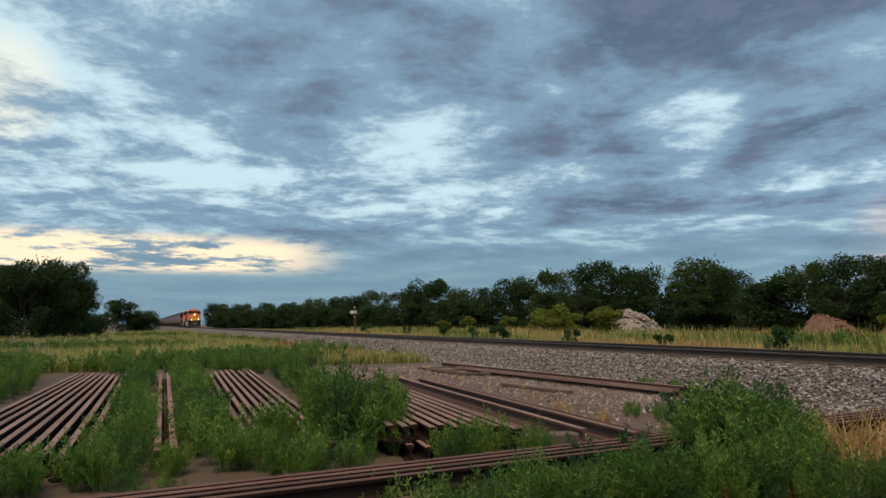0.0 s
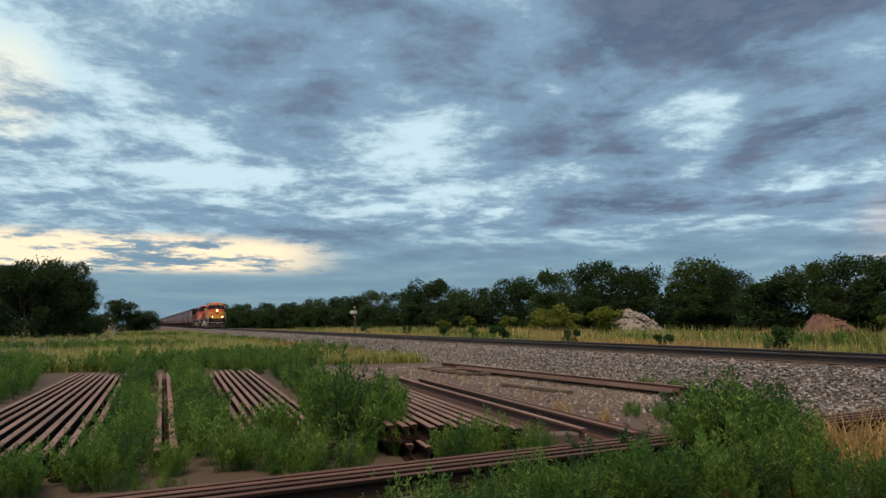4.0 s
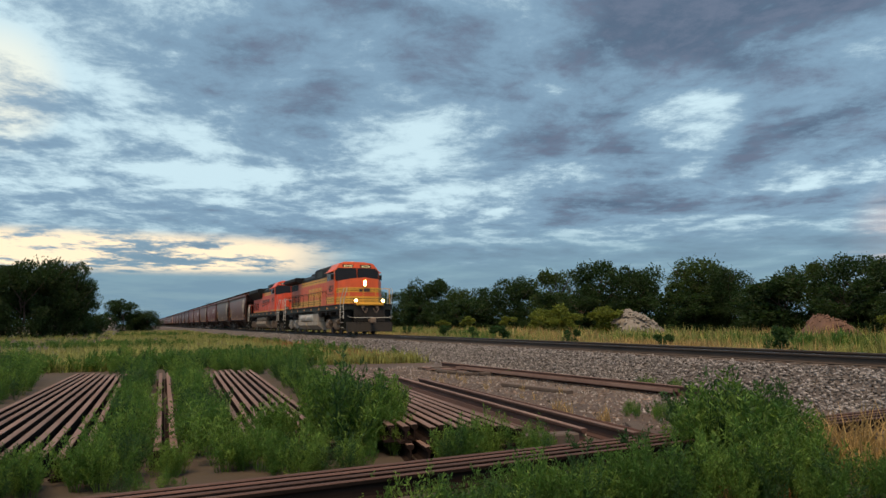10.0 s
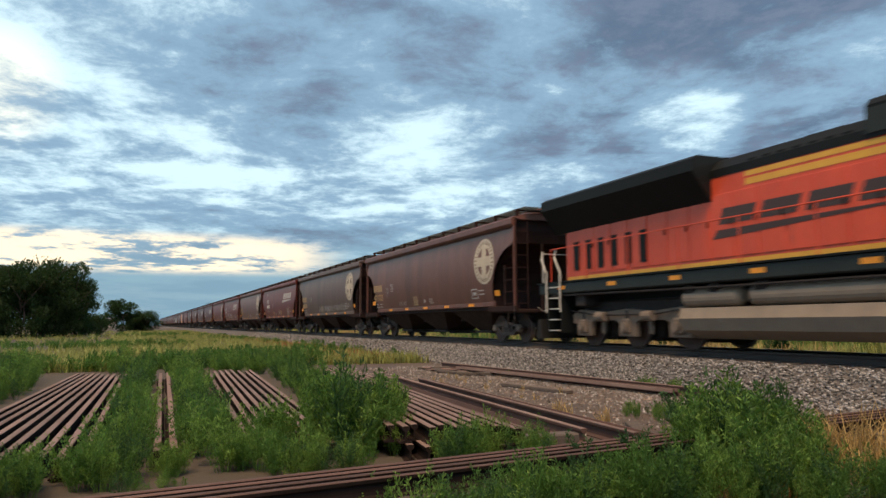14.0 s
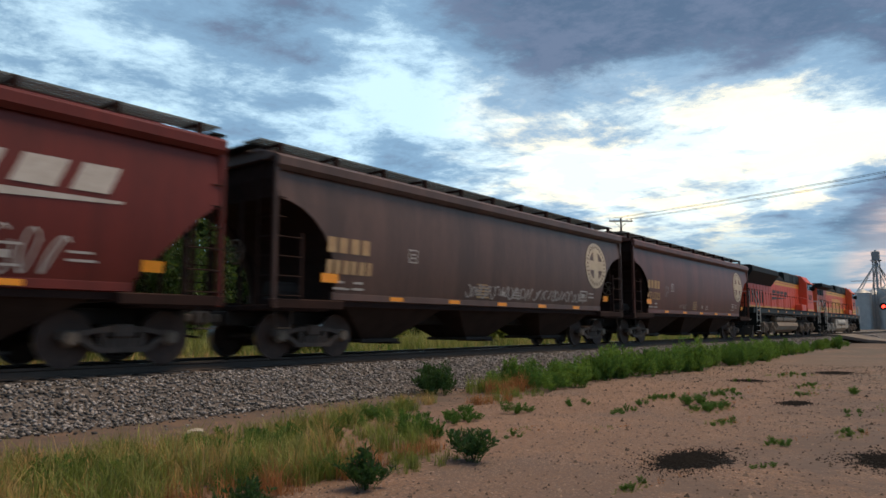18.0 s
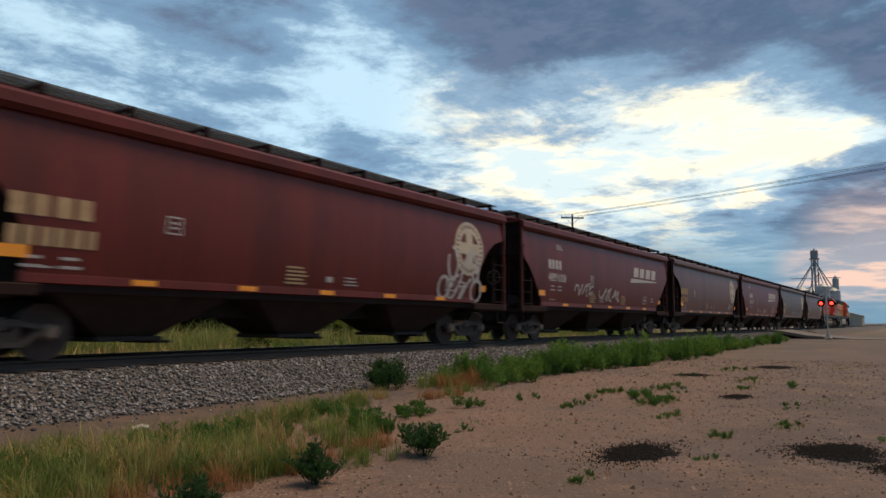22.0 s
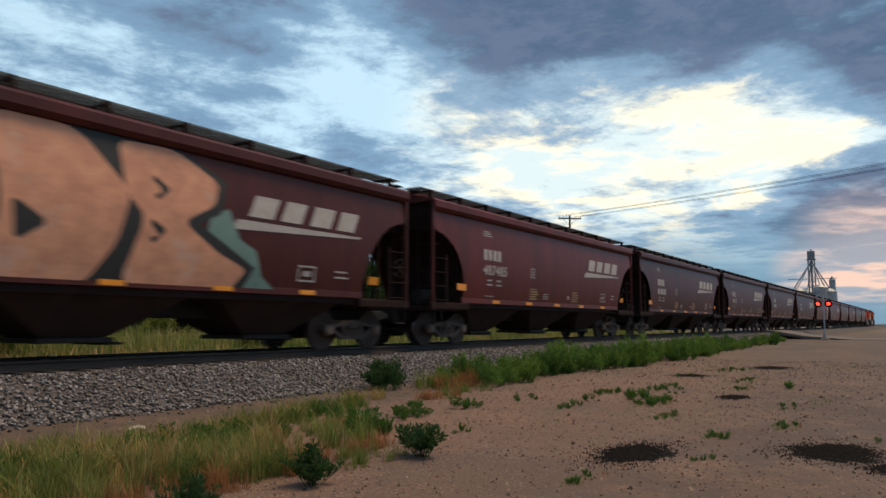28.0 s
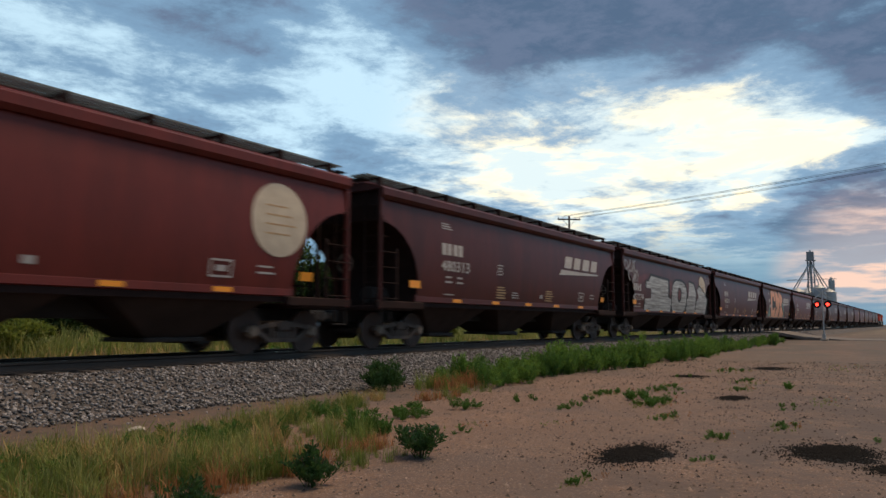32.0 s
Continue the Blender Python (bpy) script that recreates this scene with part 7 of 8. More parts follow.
    # grove on the near side at the far left
    for k, (az, el, d, wide) in enumerate([(-101, 4.3, 95, 1.1), (-99, 4.5, 92, 1.0), (-97.6, 4.6, 88, 0.95), (-96.2, 4.95, 90, 0.9), (-95.0, 4.6, 90, 0.85), (-94.2, 3.7, 91, 0.8)]):
        x, y = d * math.sin(radians(az)), d * math.cos(radians(az))
        tree(k + 1, x, y, d * math.tan(radians(el)) + 1.4, wide, label="dark green tree in a grove beside the meadow", group="trees in the grove")
    for k, (az, el, d, wide) in enumerate([(-91.2, 2.05, 150, 1.15), (-89.6, 1.15, 150, 1.6), (-90.2, 0.9, 152, 1.5), (-93.2, 0.9, 110, 1.6), (-92.6, 0.6, 200, 1.5)]):
        x, y = d * math.sin(radians(az)), d * math.cos(radians(az))
        tree(k + 3, x, y, d * math.tan(radians(el)) + 1.4, wide, label="small round dark green tree in the meadow", group="meadow trees")
    # bare bleached tree in the line
    x, y = line_y(-120) * math.tan(radians(-71.2)), line_y(-120) - 3
    dead = thing("bare_tree", Matrix.Translation((x, y, GROUND_Z)), "bare bleached dead tree before the tree line", "tree")
    part("trunk", trunk_mesh(9, 9.0, 0.22, M["dead_bark"], 16, True), None, dead)
    # yellow-green bushes beyond the track
    bush_me = [raw_mesh("foliage", *crown(400 + k, 2600, 12, 0.8, 0.075), M["bush_leaf"]) for k in range(3)]
    for k, (x, y, h) in enumerate([(-64, 38, 2.6), (-60, 37, 2.2), (-58.5, 37.5, 2.5), (-61.5, 38.5, 3.2), (-68, 40, 2.2), (-63.5, 39, 3.0), (-70, 41, 3.0), (-60, 43, 3.4), (-85, 45, 2.4), (-95, 44, 2.4), (-105, 44, 2.2), (-33, 47, 2.0)] + [(-9 + 3.1 * i + 1.3 * math.sin(i * 2.3), 27 + 4 * math.sin(i * 1.7), 1.75 + 0.3 * math.sin(i * 3.1)) for i in range(24)]):
        b = thing("shrub", Matrix.Translation((x, y, GROUND_Z)) @ Matrix.Rotation(k, 4, "Z"), "yellow-green leafy shrub in the dry field", "shrub", group="field shrubs")
        c = part("foliage", bush_me[k % 3], None, b)
        c.scale = (h * 1.25, h * 1.25, h)
        part("stem", trunks[k % 3], None, b).scale = (h, h, h * 0.7)
    dark_me = [raw_mesh("foliage", *crown(420 + k, 1500, 9, 0.8, 0.09), M["weed_dark"]) for k in range(2)]
    for k, (x, y, h) in enumerate([(-17.5, 19.5, 1.3), (-24, 20, 1.0), (-31, 20, 1.1), (-37, 19, 1.4), (-45, 21, 1.2), (-52, 22, 1.4), (-66, 24, 1.2), (-80, 24, 1.5)]):
        b = thing("shrub", Matrix.Translation((x, y, GROUND_Z)) @ Matrix.Rotation(k, 4, "Z"), "small dark green shrub beside the track", "shrub", group="trackside shrubs")
        c = part("foliage", dark_me[k % 2], None, b)
        c.scale = (h * 1.1, h * 1.1, h)
        part("stem", trunks[k % 3], None, b).scale = (h, h, h * 0.7)


foreground_weeds()
left_meadow()
far_field()
tall_bank()
yard_plants()
broad_bush(1, 6.2, 4.35, 1.0, M["weed_dark"], "leafy dark green bush on bare earth")
broad_bush(2, 4.6, 4.35, 0.85, M["weed_dark"], "leafy dark green bush in dry grass")
broad_bush(3, 3.4, 4.4, 0.7, M["weed_dark"], "leafy dark green bush among grass")
broad_bush(4, 11.9, 9.4, 1.5, M["weed_dark"], "dense dark green bush at the ballast's foot")
make_trees()
# ================= stacked old rails and yard clutter =================
def old_rail_mesh(length):
    s = Shape().prism(RAIL, 0, length, "x")
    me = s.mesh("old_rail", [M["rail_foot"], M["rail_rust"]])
    # only the head top keeps plain rust; sides and foot carry painted shade
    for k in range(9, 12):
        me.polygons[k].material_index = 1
    return me


_rail_mesh = old_rail_mesh(11.9)
_rail_short = old_rail_mesh(8.5)
_rail_mid = old_rail_mesh(10.4)
_rail_loose = old_rail_mesh(10.4)
for _m in (_rail_short, _rail_loose):
    _m.materials[0] = M["rail_dark_rust"]
_rail_dark = old_rail_mesh(11.9)
_rail_dark.materials[1] = M["rail_dark_rust"]


def old_rail(x0, y0, x1, y1, z, tilt=0.0, mesh=None, group="stacked old rails", label="rusted old rail lying in a stack on the ground"):
    """A rail from one end towards the other."""
    a = math.atan2(y1 - y0, x1 - x0)
    ob = part("old_rail", mesh or _rail_mesh, None)
    ob.matrix_basis = Matrix.Translation((x0, y0, z)) @ Matrix.Rotation(a, 4, "Z") @ Matrix.Rotation(radians(tilt), 4, "X")
    return tagged(ob, label, "rail", group=group)


def rail_rows():
    rng = random.Random(4)

    def row(n, far_a, far_b, near_a, near_b, z, jit=0.35, mesh=None):
        for i in range(n):
            u = i / (n - 1)
            f = [far_a[k] + (far_b[k] - far_a[k]) * u for k in (0, 1)]
            g = [near_a[k] + (near_b[k] - near_a[k]) * u for k in (0, 1)]
            old_rail(f[0] + rng.uniform(-jit, jit), f[1], g[0], g[1], z + rng.uniform(0, 0.006), rng.uniform(-1.5, 1.5), mesh)

    z = GROUND_Z + 0.012
    row(10, (-19.9, -1.38), (-19.4, -0.30), (-8.0, -1.95), (-7.4, -0.46), z)
    row(2, (-19.35, 0.52), (-19.5, 0.68), (-7.6, 0.20), (-7.6, 0.345), z, 0.1)
    row(8, (-19.9, 1.66), (-19.4, 2.70), (-8.1, 1.10), (-8.0, 2.02), z)
    row(10, (-17.4, 3.80), (-16.9, 4.60), (-7.15, 2.42), (-7.1, 3.58), z + 0.145, 0.2, _rail_mid)
    row(7, (-17.2, 3.95), (-16.9, 4.50), (-7.3, 2.60), (-7.25, 3.46), z - 0.02, 0.15, _rail_mid)
    for x, ya, yb in ((-6.95, 3.62, 4.5),):
        tm = part("timber", Shape().box(-0.11, 0.11, 0, yb - ya, 0, 0.17, 0.015), M["tie"])
        tm.location = (x, ya, GROUND_Z)
        tagged(tm, "weathered timber beside the stacked rails", "timber", group="dunnage timbers")
    # bundle lying across in front, on timbers
    zb = GROUND_Z + 0.19
    for i in range(4):
        ob = old_rail(-4.90 + i * 0.135, -1.0 + rng.uniform(-0.1, 0.1), -6.30 + i * 0.135, 10.3, zb + rng.uniform(0, 0.005), rng.uniform(-1, 1), _rail_dark, label="rusted old rail in a bundle laid on timbers", group="bundled old rails")
        ob.matrix_basis = ob.matrix_basis @ Matrix.Diagonal((1, 0.72, 0.8, 1))
    for y, x in ((1.0, -4.95), (4.8, -5.4), (9.2, -5.9)):
        tm = part("timber", Shape().box(-0.55, 0.65, -0.11, 0.11, 0, 0.19, 0.015), M["tie"])
        tm.location = (x, y, GROUND_Z)
        tagged(tm, "weathered timber under the bundled rails", "timber", group="dunnage timbers")
    # singles on the bare earth
    old_rail(-20.85, 8.72, -10.47, 9.52, z, 0, _rail_loose, label="long rusted rail lying on bare earth by the ballast", group="loose old rails")
    old_rail(-19.3, 8.66, -10.8, 9.33, z + 0.07, 80, _rail_short, label="rusted rail tipped on its side on bare earth", group="loose old rails")
    old_rail(-15.03, 5.74, -6.51, 5.04, z, 0, _rail_short, label="reddish rusted rail lying on bare earth", group="loose old rails")
    old_rail(-14.7, 5.92, -6.4, 5.30, z + 0.07, 90, _rail_short, label="rusted rail tipped on its side on bare earth", group="loose old rails")
    old_rail(-15.5, 5.42, -7.2, 4.70, z, 0, _rail_short, label="dark rusted rail lying on bare earth", group="loose old rails")
    old_rail(-15.8, 5.12, -7.4, 4.42, z + 0.07, 85, _rail_short, label="short rusted rail tipped on its side", group="loose old rails")
    for x, y, a, L in ((-18.2, 8.1, 20, 1.6), (-17.6, 8.35, 60, 0.9), (-7.4, 5.75, -28, 1.3), (-20.5, 8.3, 80, 1.0), (-19.4, 8.0, -15, 1.2), (-13.2, 7.6, 8, 2.2)):
        pl = part("scrap_plank", Shape().box(-L / 2, L / 2, -0.09, 0.09, 0, 0.07, 0.01), M["tie"])
        pl.matrix_basis = pose(x, y, GROUND_Z + 0.005, 0, 0, a)
        tagged(pl, "broken weathered plank on bare earth", "plank", group="scrap timber")
    for k in range(9):
        b = part("scrap_plate", Shape().box(-0.15, 0.15, -0.09, 0.09, 0, 0.03, 0.006), M["rail_rust"])
        b.matrix_basis = pose(-19.6 + rng.uniform(-1.2, 1.2), 8.2 + rng.uniform(-0.35, 0.35), GROUND_Z + 0.01 + 0.02 * (k % 3), rng.uniform(-12, 12), 0, rng.uniform(0, 180))
        tagged(b, "rusted steel tie plate in a scrap heap", "tie plate", group="scrap tie plates")


def heap(name, x, y, w, h, seed, mat, stone, count, label):
    """A mound of rubble: an uneven core with lumps over it."""
    rng = np.random.default_rng(seed)
    t = thing(name, pose(x, y, GROUND_Z), label, "heap")
    s, n, rings = Shape(), 26, 8
    for j in range(rings + 1):
        f = j / rings
        for i in range(n):
            a = 6.28319 * i / n
            r = w / 2 * (1 - f) ** 0.75 * (1 + 0.38 * noise.noise(Vector((math.cos(a) * 2, math.sin(a) * 2, seed + f * 3))))
            z = h * (1 - (1 - f) ** 1.3) * (0.8 + 0.55 * noise.noise(Vector((math.cos(a) * 1.3 * (1 - f), math.sin(a) * 1.3 * (1 - f), seed * 2.0)))) - 0.03
            s.v.append((r * math.cos(a) * 1.25, r * math.sin(a), z))
    s.f = [(j * n + i, j * n + (i + 1) % n, (j + 1) * n + (i + 1) % n, (j + 1) * n + i) for j in range(rings) for i in range(n)]
    part("core", s, mat, t, smooth=True)
    lump = Shape()
    for k in range(count):
        f, a = rng.uniform(0, 0.95), rng.uniform(0, 6.283)
        r = w / 2 * (1 - f) ** 0.75
        z = h * (1 - (1 - f) ** 1.3) * (0.8 + 0.55 * noise.noise(Vector((math.cos(a) * 1.3 * (1 - f), math.sin(a) * 1.3 * (1 - f), seed * 2.0))))
        q = stone * rng.uniform(0.4, 1.2)
        cx, cy = r * math.cos(a) * 1.25, r * math.sin(a)
        pts = [(cx + q * dx * rng.uniform(0.5, 1), cy + q * dy * rng.uniform(0.5, 1), z + q * dz * rng.uniform(0.4, 1)) for dx, dy, dz in ((1, 0, 0.1), (-1, 0.2, 0), (0, 1, 0), (0.1, -1, 0), (0, 0, 1), (0, 0, -0.8))]
        lump.add(pts, [(0, 2, 4), (2, 1, 4), (1, 3, 4), (3, 0, 4), (2, 0, 5), (1, 2, 5), (3, 1, 5), (0, 3, 5)])
    tagged(part("rubble", lump, mat, t), kind="stuff")


def ash_patch(x, y, rx, ry, seed, label):
    """A thin spread of black cinders on the earth."""
    rng = np.random.default_rng(seed)
    s, n = Shape(), 90
    s.v.append((x, y, ground_height(x, y) + 0.03))
    for i in range(n):
        a = 6.28319 * i / n
        k = 0.86 + 0.3 * noise.noise(Vector((math.cos(a) * 1.5, math.sin(a) * 1.5, seed))) + 0.3 * noise.noise(Vector((math.cos(a) * 6, math.sin(a) * 6, seed))) + rng.uniform(-0.07, 0.07)
        px, py = x + rx * k * math.cos(a), y + ry * k * math.sin(a)
        s.v.append((px, py, ground_height(px, py) - 0.004))
    s.f = [(0, 1 + i, 1 + (i + 1) % n) for i in range(n)]
    cin = material("black_cinders", (0.022, 0.021, 0.021), (0.007, 0.007, 0.008), spec=0.1, scale=14, fine=70, rough=1.0, bump=0.8)
    ob = part("ash_patch", s, cin)
    tagged(ob, label, "ash")
    m = 3600
    a, r = rng.uniform(0, 6.283, m), np.abs(rng.normal(0.25, 0.48, m))
    px, py = x + rx * r * np.cos(a), y + ry * r * np.sin(a)
    q = rng.uniform(0.006, 0.018, m)
    base = np.array([(1, 0, 0), (-0.5, 0.8, 0), (-0.5, -0.8, 0), (0, 0, 1.0)])
    gz = np.array([ground_height(u, v) for u, v in zip(px, py)])
    top = np.clip(1 - r, 0, 1) * 0.03
    v = base[None] * q[:, None, None] * rng.uniform(0.6, 1.2, (m, 4, 1)) + np.stack([px, py, gz + top], 1)[:, None, :]
    f = (np.array([(0, 1, 3), (1, 2, 3), (2, 0, 3)])[None] + (np.arange(m) * 4)[:, None, None]).reshape(-1, 3)
    tagged(part("cinders", raw_mesh("cinders", v.reshape(-1, 3), f, cin), None), "scattered black cinders on the earth", "cinders", kind="stuff")


def yard_pebbles():
    rng = np.random.default_rng(8)
    m = 30000
    x, y = 3.5 + 26 * rng.uniform(0, 1, m) ** 1.5, rng.uniform(-5, 8.8, m)
    k = rng.random(m) < 0.38
    x, y = np.where(k, rng.uniform(-21, -5.5, m), x), np.where(k, rng.uniform(4.2, 9.7, m), y)
    q = rng.uniform(0.007, 0.026, m) * np.where(rng.random(m) > 0.95, 2.0, 1) * (0.7 + np.abs(x) / 30)
    base = np.array([(1, 0, 0), (-0.5, 0.8, 0), (-0.5, -0.8, 0), (0, 0, 0.8)])
    gz = np.array([ground_height(u, v) for u, v in zip(x, y)])
    v = base[None] * q[:, None, None] * rng.uniform(0.6, 1.2, (m, 4, 1)) + np.stack([x, y, gz], 1)[:, None, :]
    f = (np.array([(0, 1, 3), (1, 2, 3), (2, 0, 3)])[None] + (np.arange(m) * 4)[:, None, None]).reshape(-1, 3)
    peb = material("yard_pebble", (0.20, 0.148, 0.12), (0.03, 0.025, 0.022), scale=5, rough=0.95, random_tint=0.85, spread=0.15, island=True)
    tagged(part("pebbles", raw_mesh("pebbles", v.reshape(-1, 3), f, peb), None), "loose pebbles on pinkish earth", "pebbles", kind="stuff")


def spilled_stones():
    """Stray ballast and gravel on the bare earth among the old rails."""
    rng = np.random.default_rng(12)
    m = 5000
    x, y = rng.uniform(-22, -5, m), 9.9 - np.abs(rng.normal(0, 2.2, m))
    k = y > 2.5
    x, y = x[k], y[k]
    m = len(x)
    q = rng.uniform(0.012, 0.036, m)
    base = np.array([(1, 0, 0), (-0.5, 0.8, 0), (-0.5, -0.8, 0), (0.1, 0, 0.9)])
    gz = np.array([ground_height(u, v) for u, v in zip(x, y)])
    a = rng.uniform(0, 6.283, m)[:, None]
    p = base[None] * q[:, None, None] * rng.uniform(0.6, 1.3, (m, 4, 1))
    v = np.stack([p[..., 0] * np.cos(a) - p[..., 1] * np.sin(a), p[..., 0] * np.sin(a) + p[..., 1] * np.cos(a), p[..., 2]], -1) + np.stack([x, y, gz], 1)[:, None, :]
    f = (np.array([(0, 1, 3), (1, 2, 3), (2, 0, 3)])[None] + (np.arange(m) * 4)[:, None, None]).reshape(-1, 3)
    tagged(part("gravel", raw_mesh("gravel", v.reshape(-1, 3), f, M["ballast"]), None), "stray grey gravel on bare earth among old rails", "gravel", kind="stuff")


# ================= posts, poles, wires, crossing, grain elevator =================
M["pole_wood"] = material("weathered_pole_wood", (0.12, 0.09, 0.07), (0.055, 0.042, 0.036), scale=3, fine=40, rough=0.9, stretch=(1, 1, 0.2), bump=0.3)
M["galvanised"] = material("galvanised_steel", (0.42, 0.44, 0.46), (0.28, 0.30, 0.32), scale=0.3, fine=2, rough=0.5, metal=0.5)
M["silver_paint"] = material("aluminium_paint", (0.5, 0.5, 0.5), (0.36, 0.36, 0.36), scale=3, rough=0.5, metal=0.3)
M["tower_steel"] = material("dull_tower_steel", (0.29, 0.30, 0.33), (0.18, 0.19, 0.21), scale=0.4, rough=0.7)


def whistle_post():
    p = thing("track_sign", pose(-57.2, 16.2, GROUND_Z), "slim trackside post with small white signs", "track sign")
    part("post", Shape().rod((0, 0, 0), (0, 0, 2.85), 0.045, 8), M["pole_wood"], p)
    for z, w, h in ((2.75, 0.10, 0.12), (2.35, 0.42, 0.24), (1.95, 0.10, 0.12)):
        part("sign_plate", Shape().box(-0.03, 0.03, -w, w / 3, z - h / 2, z + h / 2, 0.01), M["white_paint"], p, "small white plate")


def power_pole(x, y, h, turn, label):
    p = thing("utility_pole", pose(x, y, GROUND_Z, 0, 0, turn), label, "utility pole", group="utility poles")
    part("post", Shape().rod((0, 0, 0), (0, 0, h), 0.16, 10, 0.10), M["pole_wood"], p)
    for z in (h - 0.35,):
        part("crossarm", Shape().box(-1.3, 1.3, -0.06, 0.06, z - 0.07, z + 0.07, 0.01), M["pole_wood"], p)
        for s in (-1, 1):
            part("brace", Shape().rod((0, 0.06, z - 0.75), (s * 0.75, 0.06, z - 0.05), 0.02, 5), M["pole_wood"], p)
    for k in (-1.2, -0.7, 0.7, 1.2):
        part("insulator", Shape().rod((k, 0, h - 0.28), (k, 0, h - 0.08), 0.05, 8, 0.03), M["galvanised"], p)
    return p


def wires(ax, ay, bx, by, h, sag):
    ux, uy = bx - ax, by - ay
    L = math.hypot(ux, uy)
    nx, ny = -uy / L, ux / L
    for k in (-1.2, -0.7, 0.7, 1.2):
        s = Shape()
        pts = []
        for i in range(17):
            t = i / 16
            pts.append((ax + ux * t + nx * k, ay + uy * t + ny * k, GROUND_Z + h - 0.08 - sag * 4 * t * (1 - t)))
        for p in pts:
            s.v += [(p[0] + nx * 0.016 * c, p[1] + ny * 0.016 * c, p[2] + 0.016 * d) for c, d in ((1, 0), (0, 1), (-1, 0), (0, -1))]
        s.f = [(i * 4 + j, i * 4 + (j + 1) % 4, i * 4 + 4 + (j + 1) % 4, i * 4 + 4 + j) for i in range(16) for j in range(4)] + [(0, 1, 2, 3), (67, 66, 65, 64)]
        w = part("overhead_wire", s, M["black"])
        tagged(w, "thin dark overhead wire between poles", "wire", group="overhead wires")


def crossing_signal():
    c = thing("crossing_signal", pose(68.7, 6.7, GROUND_Z, 0, 0, 90), "level-crossing signal with two lit red lamps", "crossing signal")
    part("foundation", Shape().box(-0.3, 0.3, -0.3, 0.3, 0, 0.18, 0.03), M["tank_grey"], c)
    part("mast", Shape().rod((0, 0, 0.1), (0, 0, 4.4), 0.06, 10), M["silver_paint"], c, "silver mast")
    part("junction_box", Shape().box(-0.13, 0.13, -0.13, 0.13, 0.18, 0.55, 0.02), M["silver_paint"], c)
    part("lamp_arm", Shape().rod((-0.42, 0, 3.05), (0.42, 0, 3.05), 0.035, 8), M["silver_paint"], c)
    for s in (-1, 1):
        disc = part("backing_disc", Shape().lathe((s * 0.40, 0.09, 3.05), [(0.0, 0.0), (0.30, 0.0), (0.30, 0.02), (0.0, 0.02)], 20), M["black"], c)
        for d in (-1, 1):
            part("lamp", Shape().lathe((s * 0.40, 0.09, 3.05), [(0.0, 0.10 * d), (0.10, 0.08 * d), (0.14, 0.03 * d)], 16), M["red_lamp"], disc, "lit red lamp")
    xb = Shape()
    for s in (-1, 1):
        xb.add([(-0.6 * s - 0.08, -0.08, 3.6), (-0.6 * s + 0.08, -0.08, 3.6), (0.6 * s + 0.08, -0.08, 4.5), (0.6 * s - 0.08, -0.08, 4.5),
                (-0.6 * s - 0.08, -0.06, 3.6), (-0.6 * s + 0.08, -0.06, 3.6), (0.6 * s + 0.08, -0.06, 4.5), (0.6 * s - 0.08, -0.06, 4.5)],
               [(0, 1, 2, 3), (7, 6, 5, 4), (0, 4, 5, 1), (1, 5, 6, 2), (2, 6, 7, 3), (3, 7, 4, 0)])
    part("crossbuck", xb, M["white_paint"], c, "white crossbuck boards")


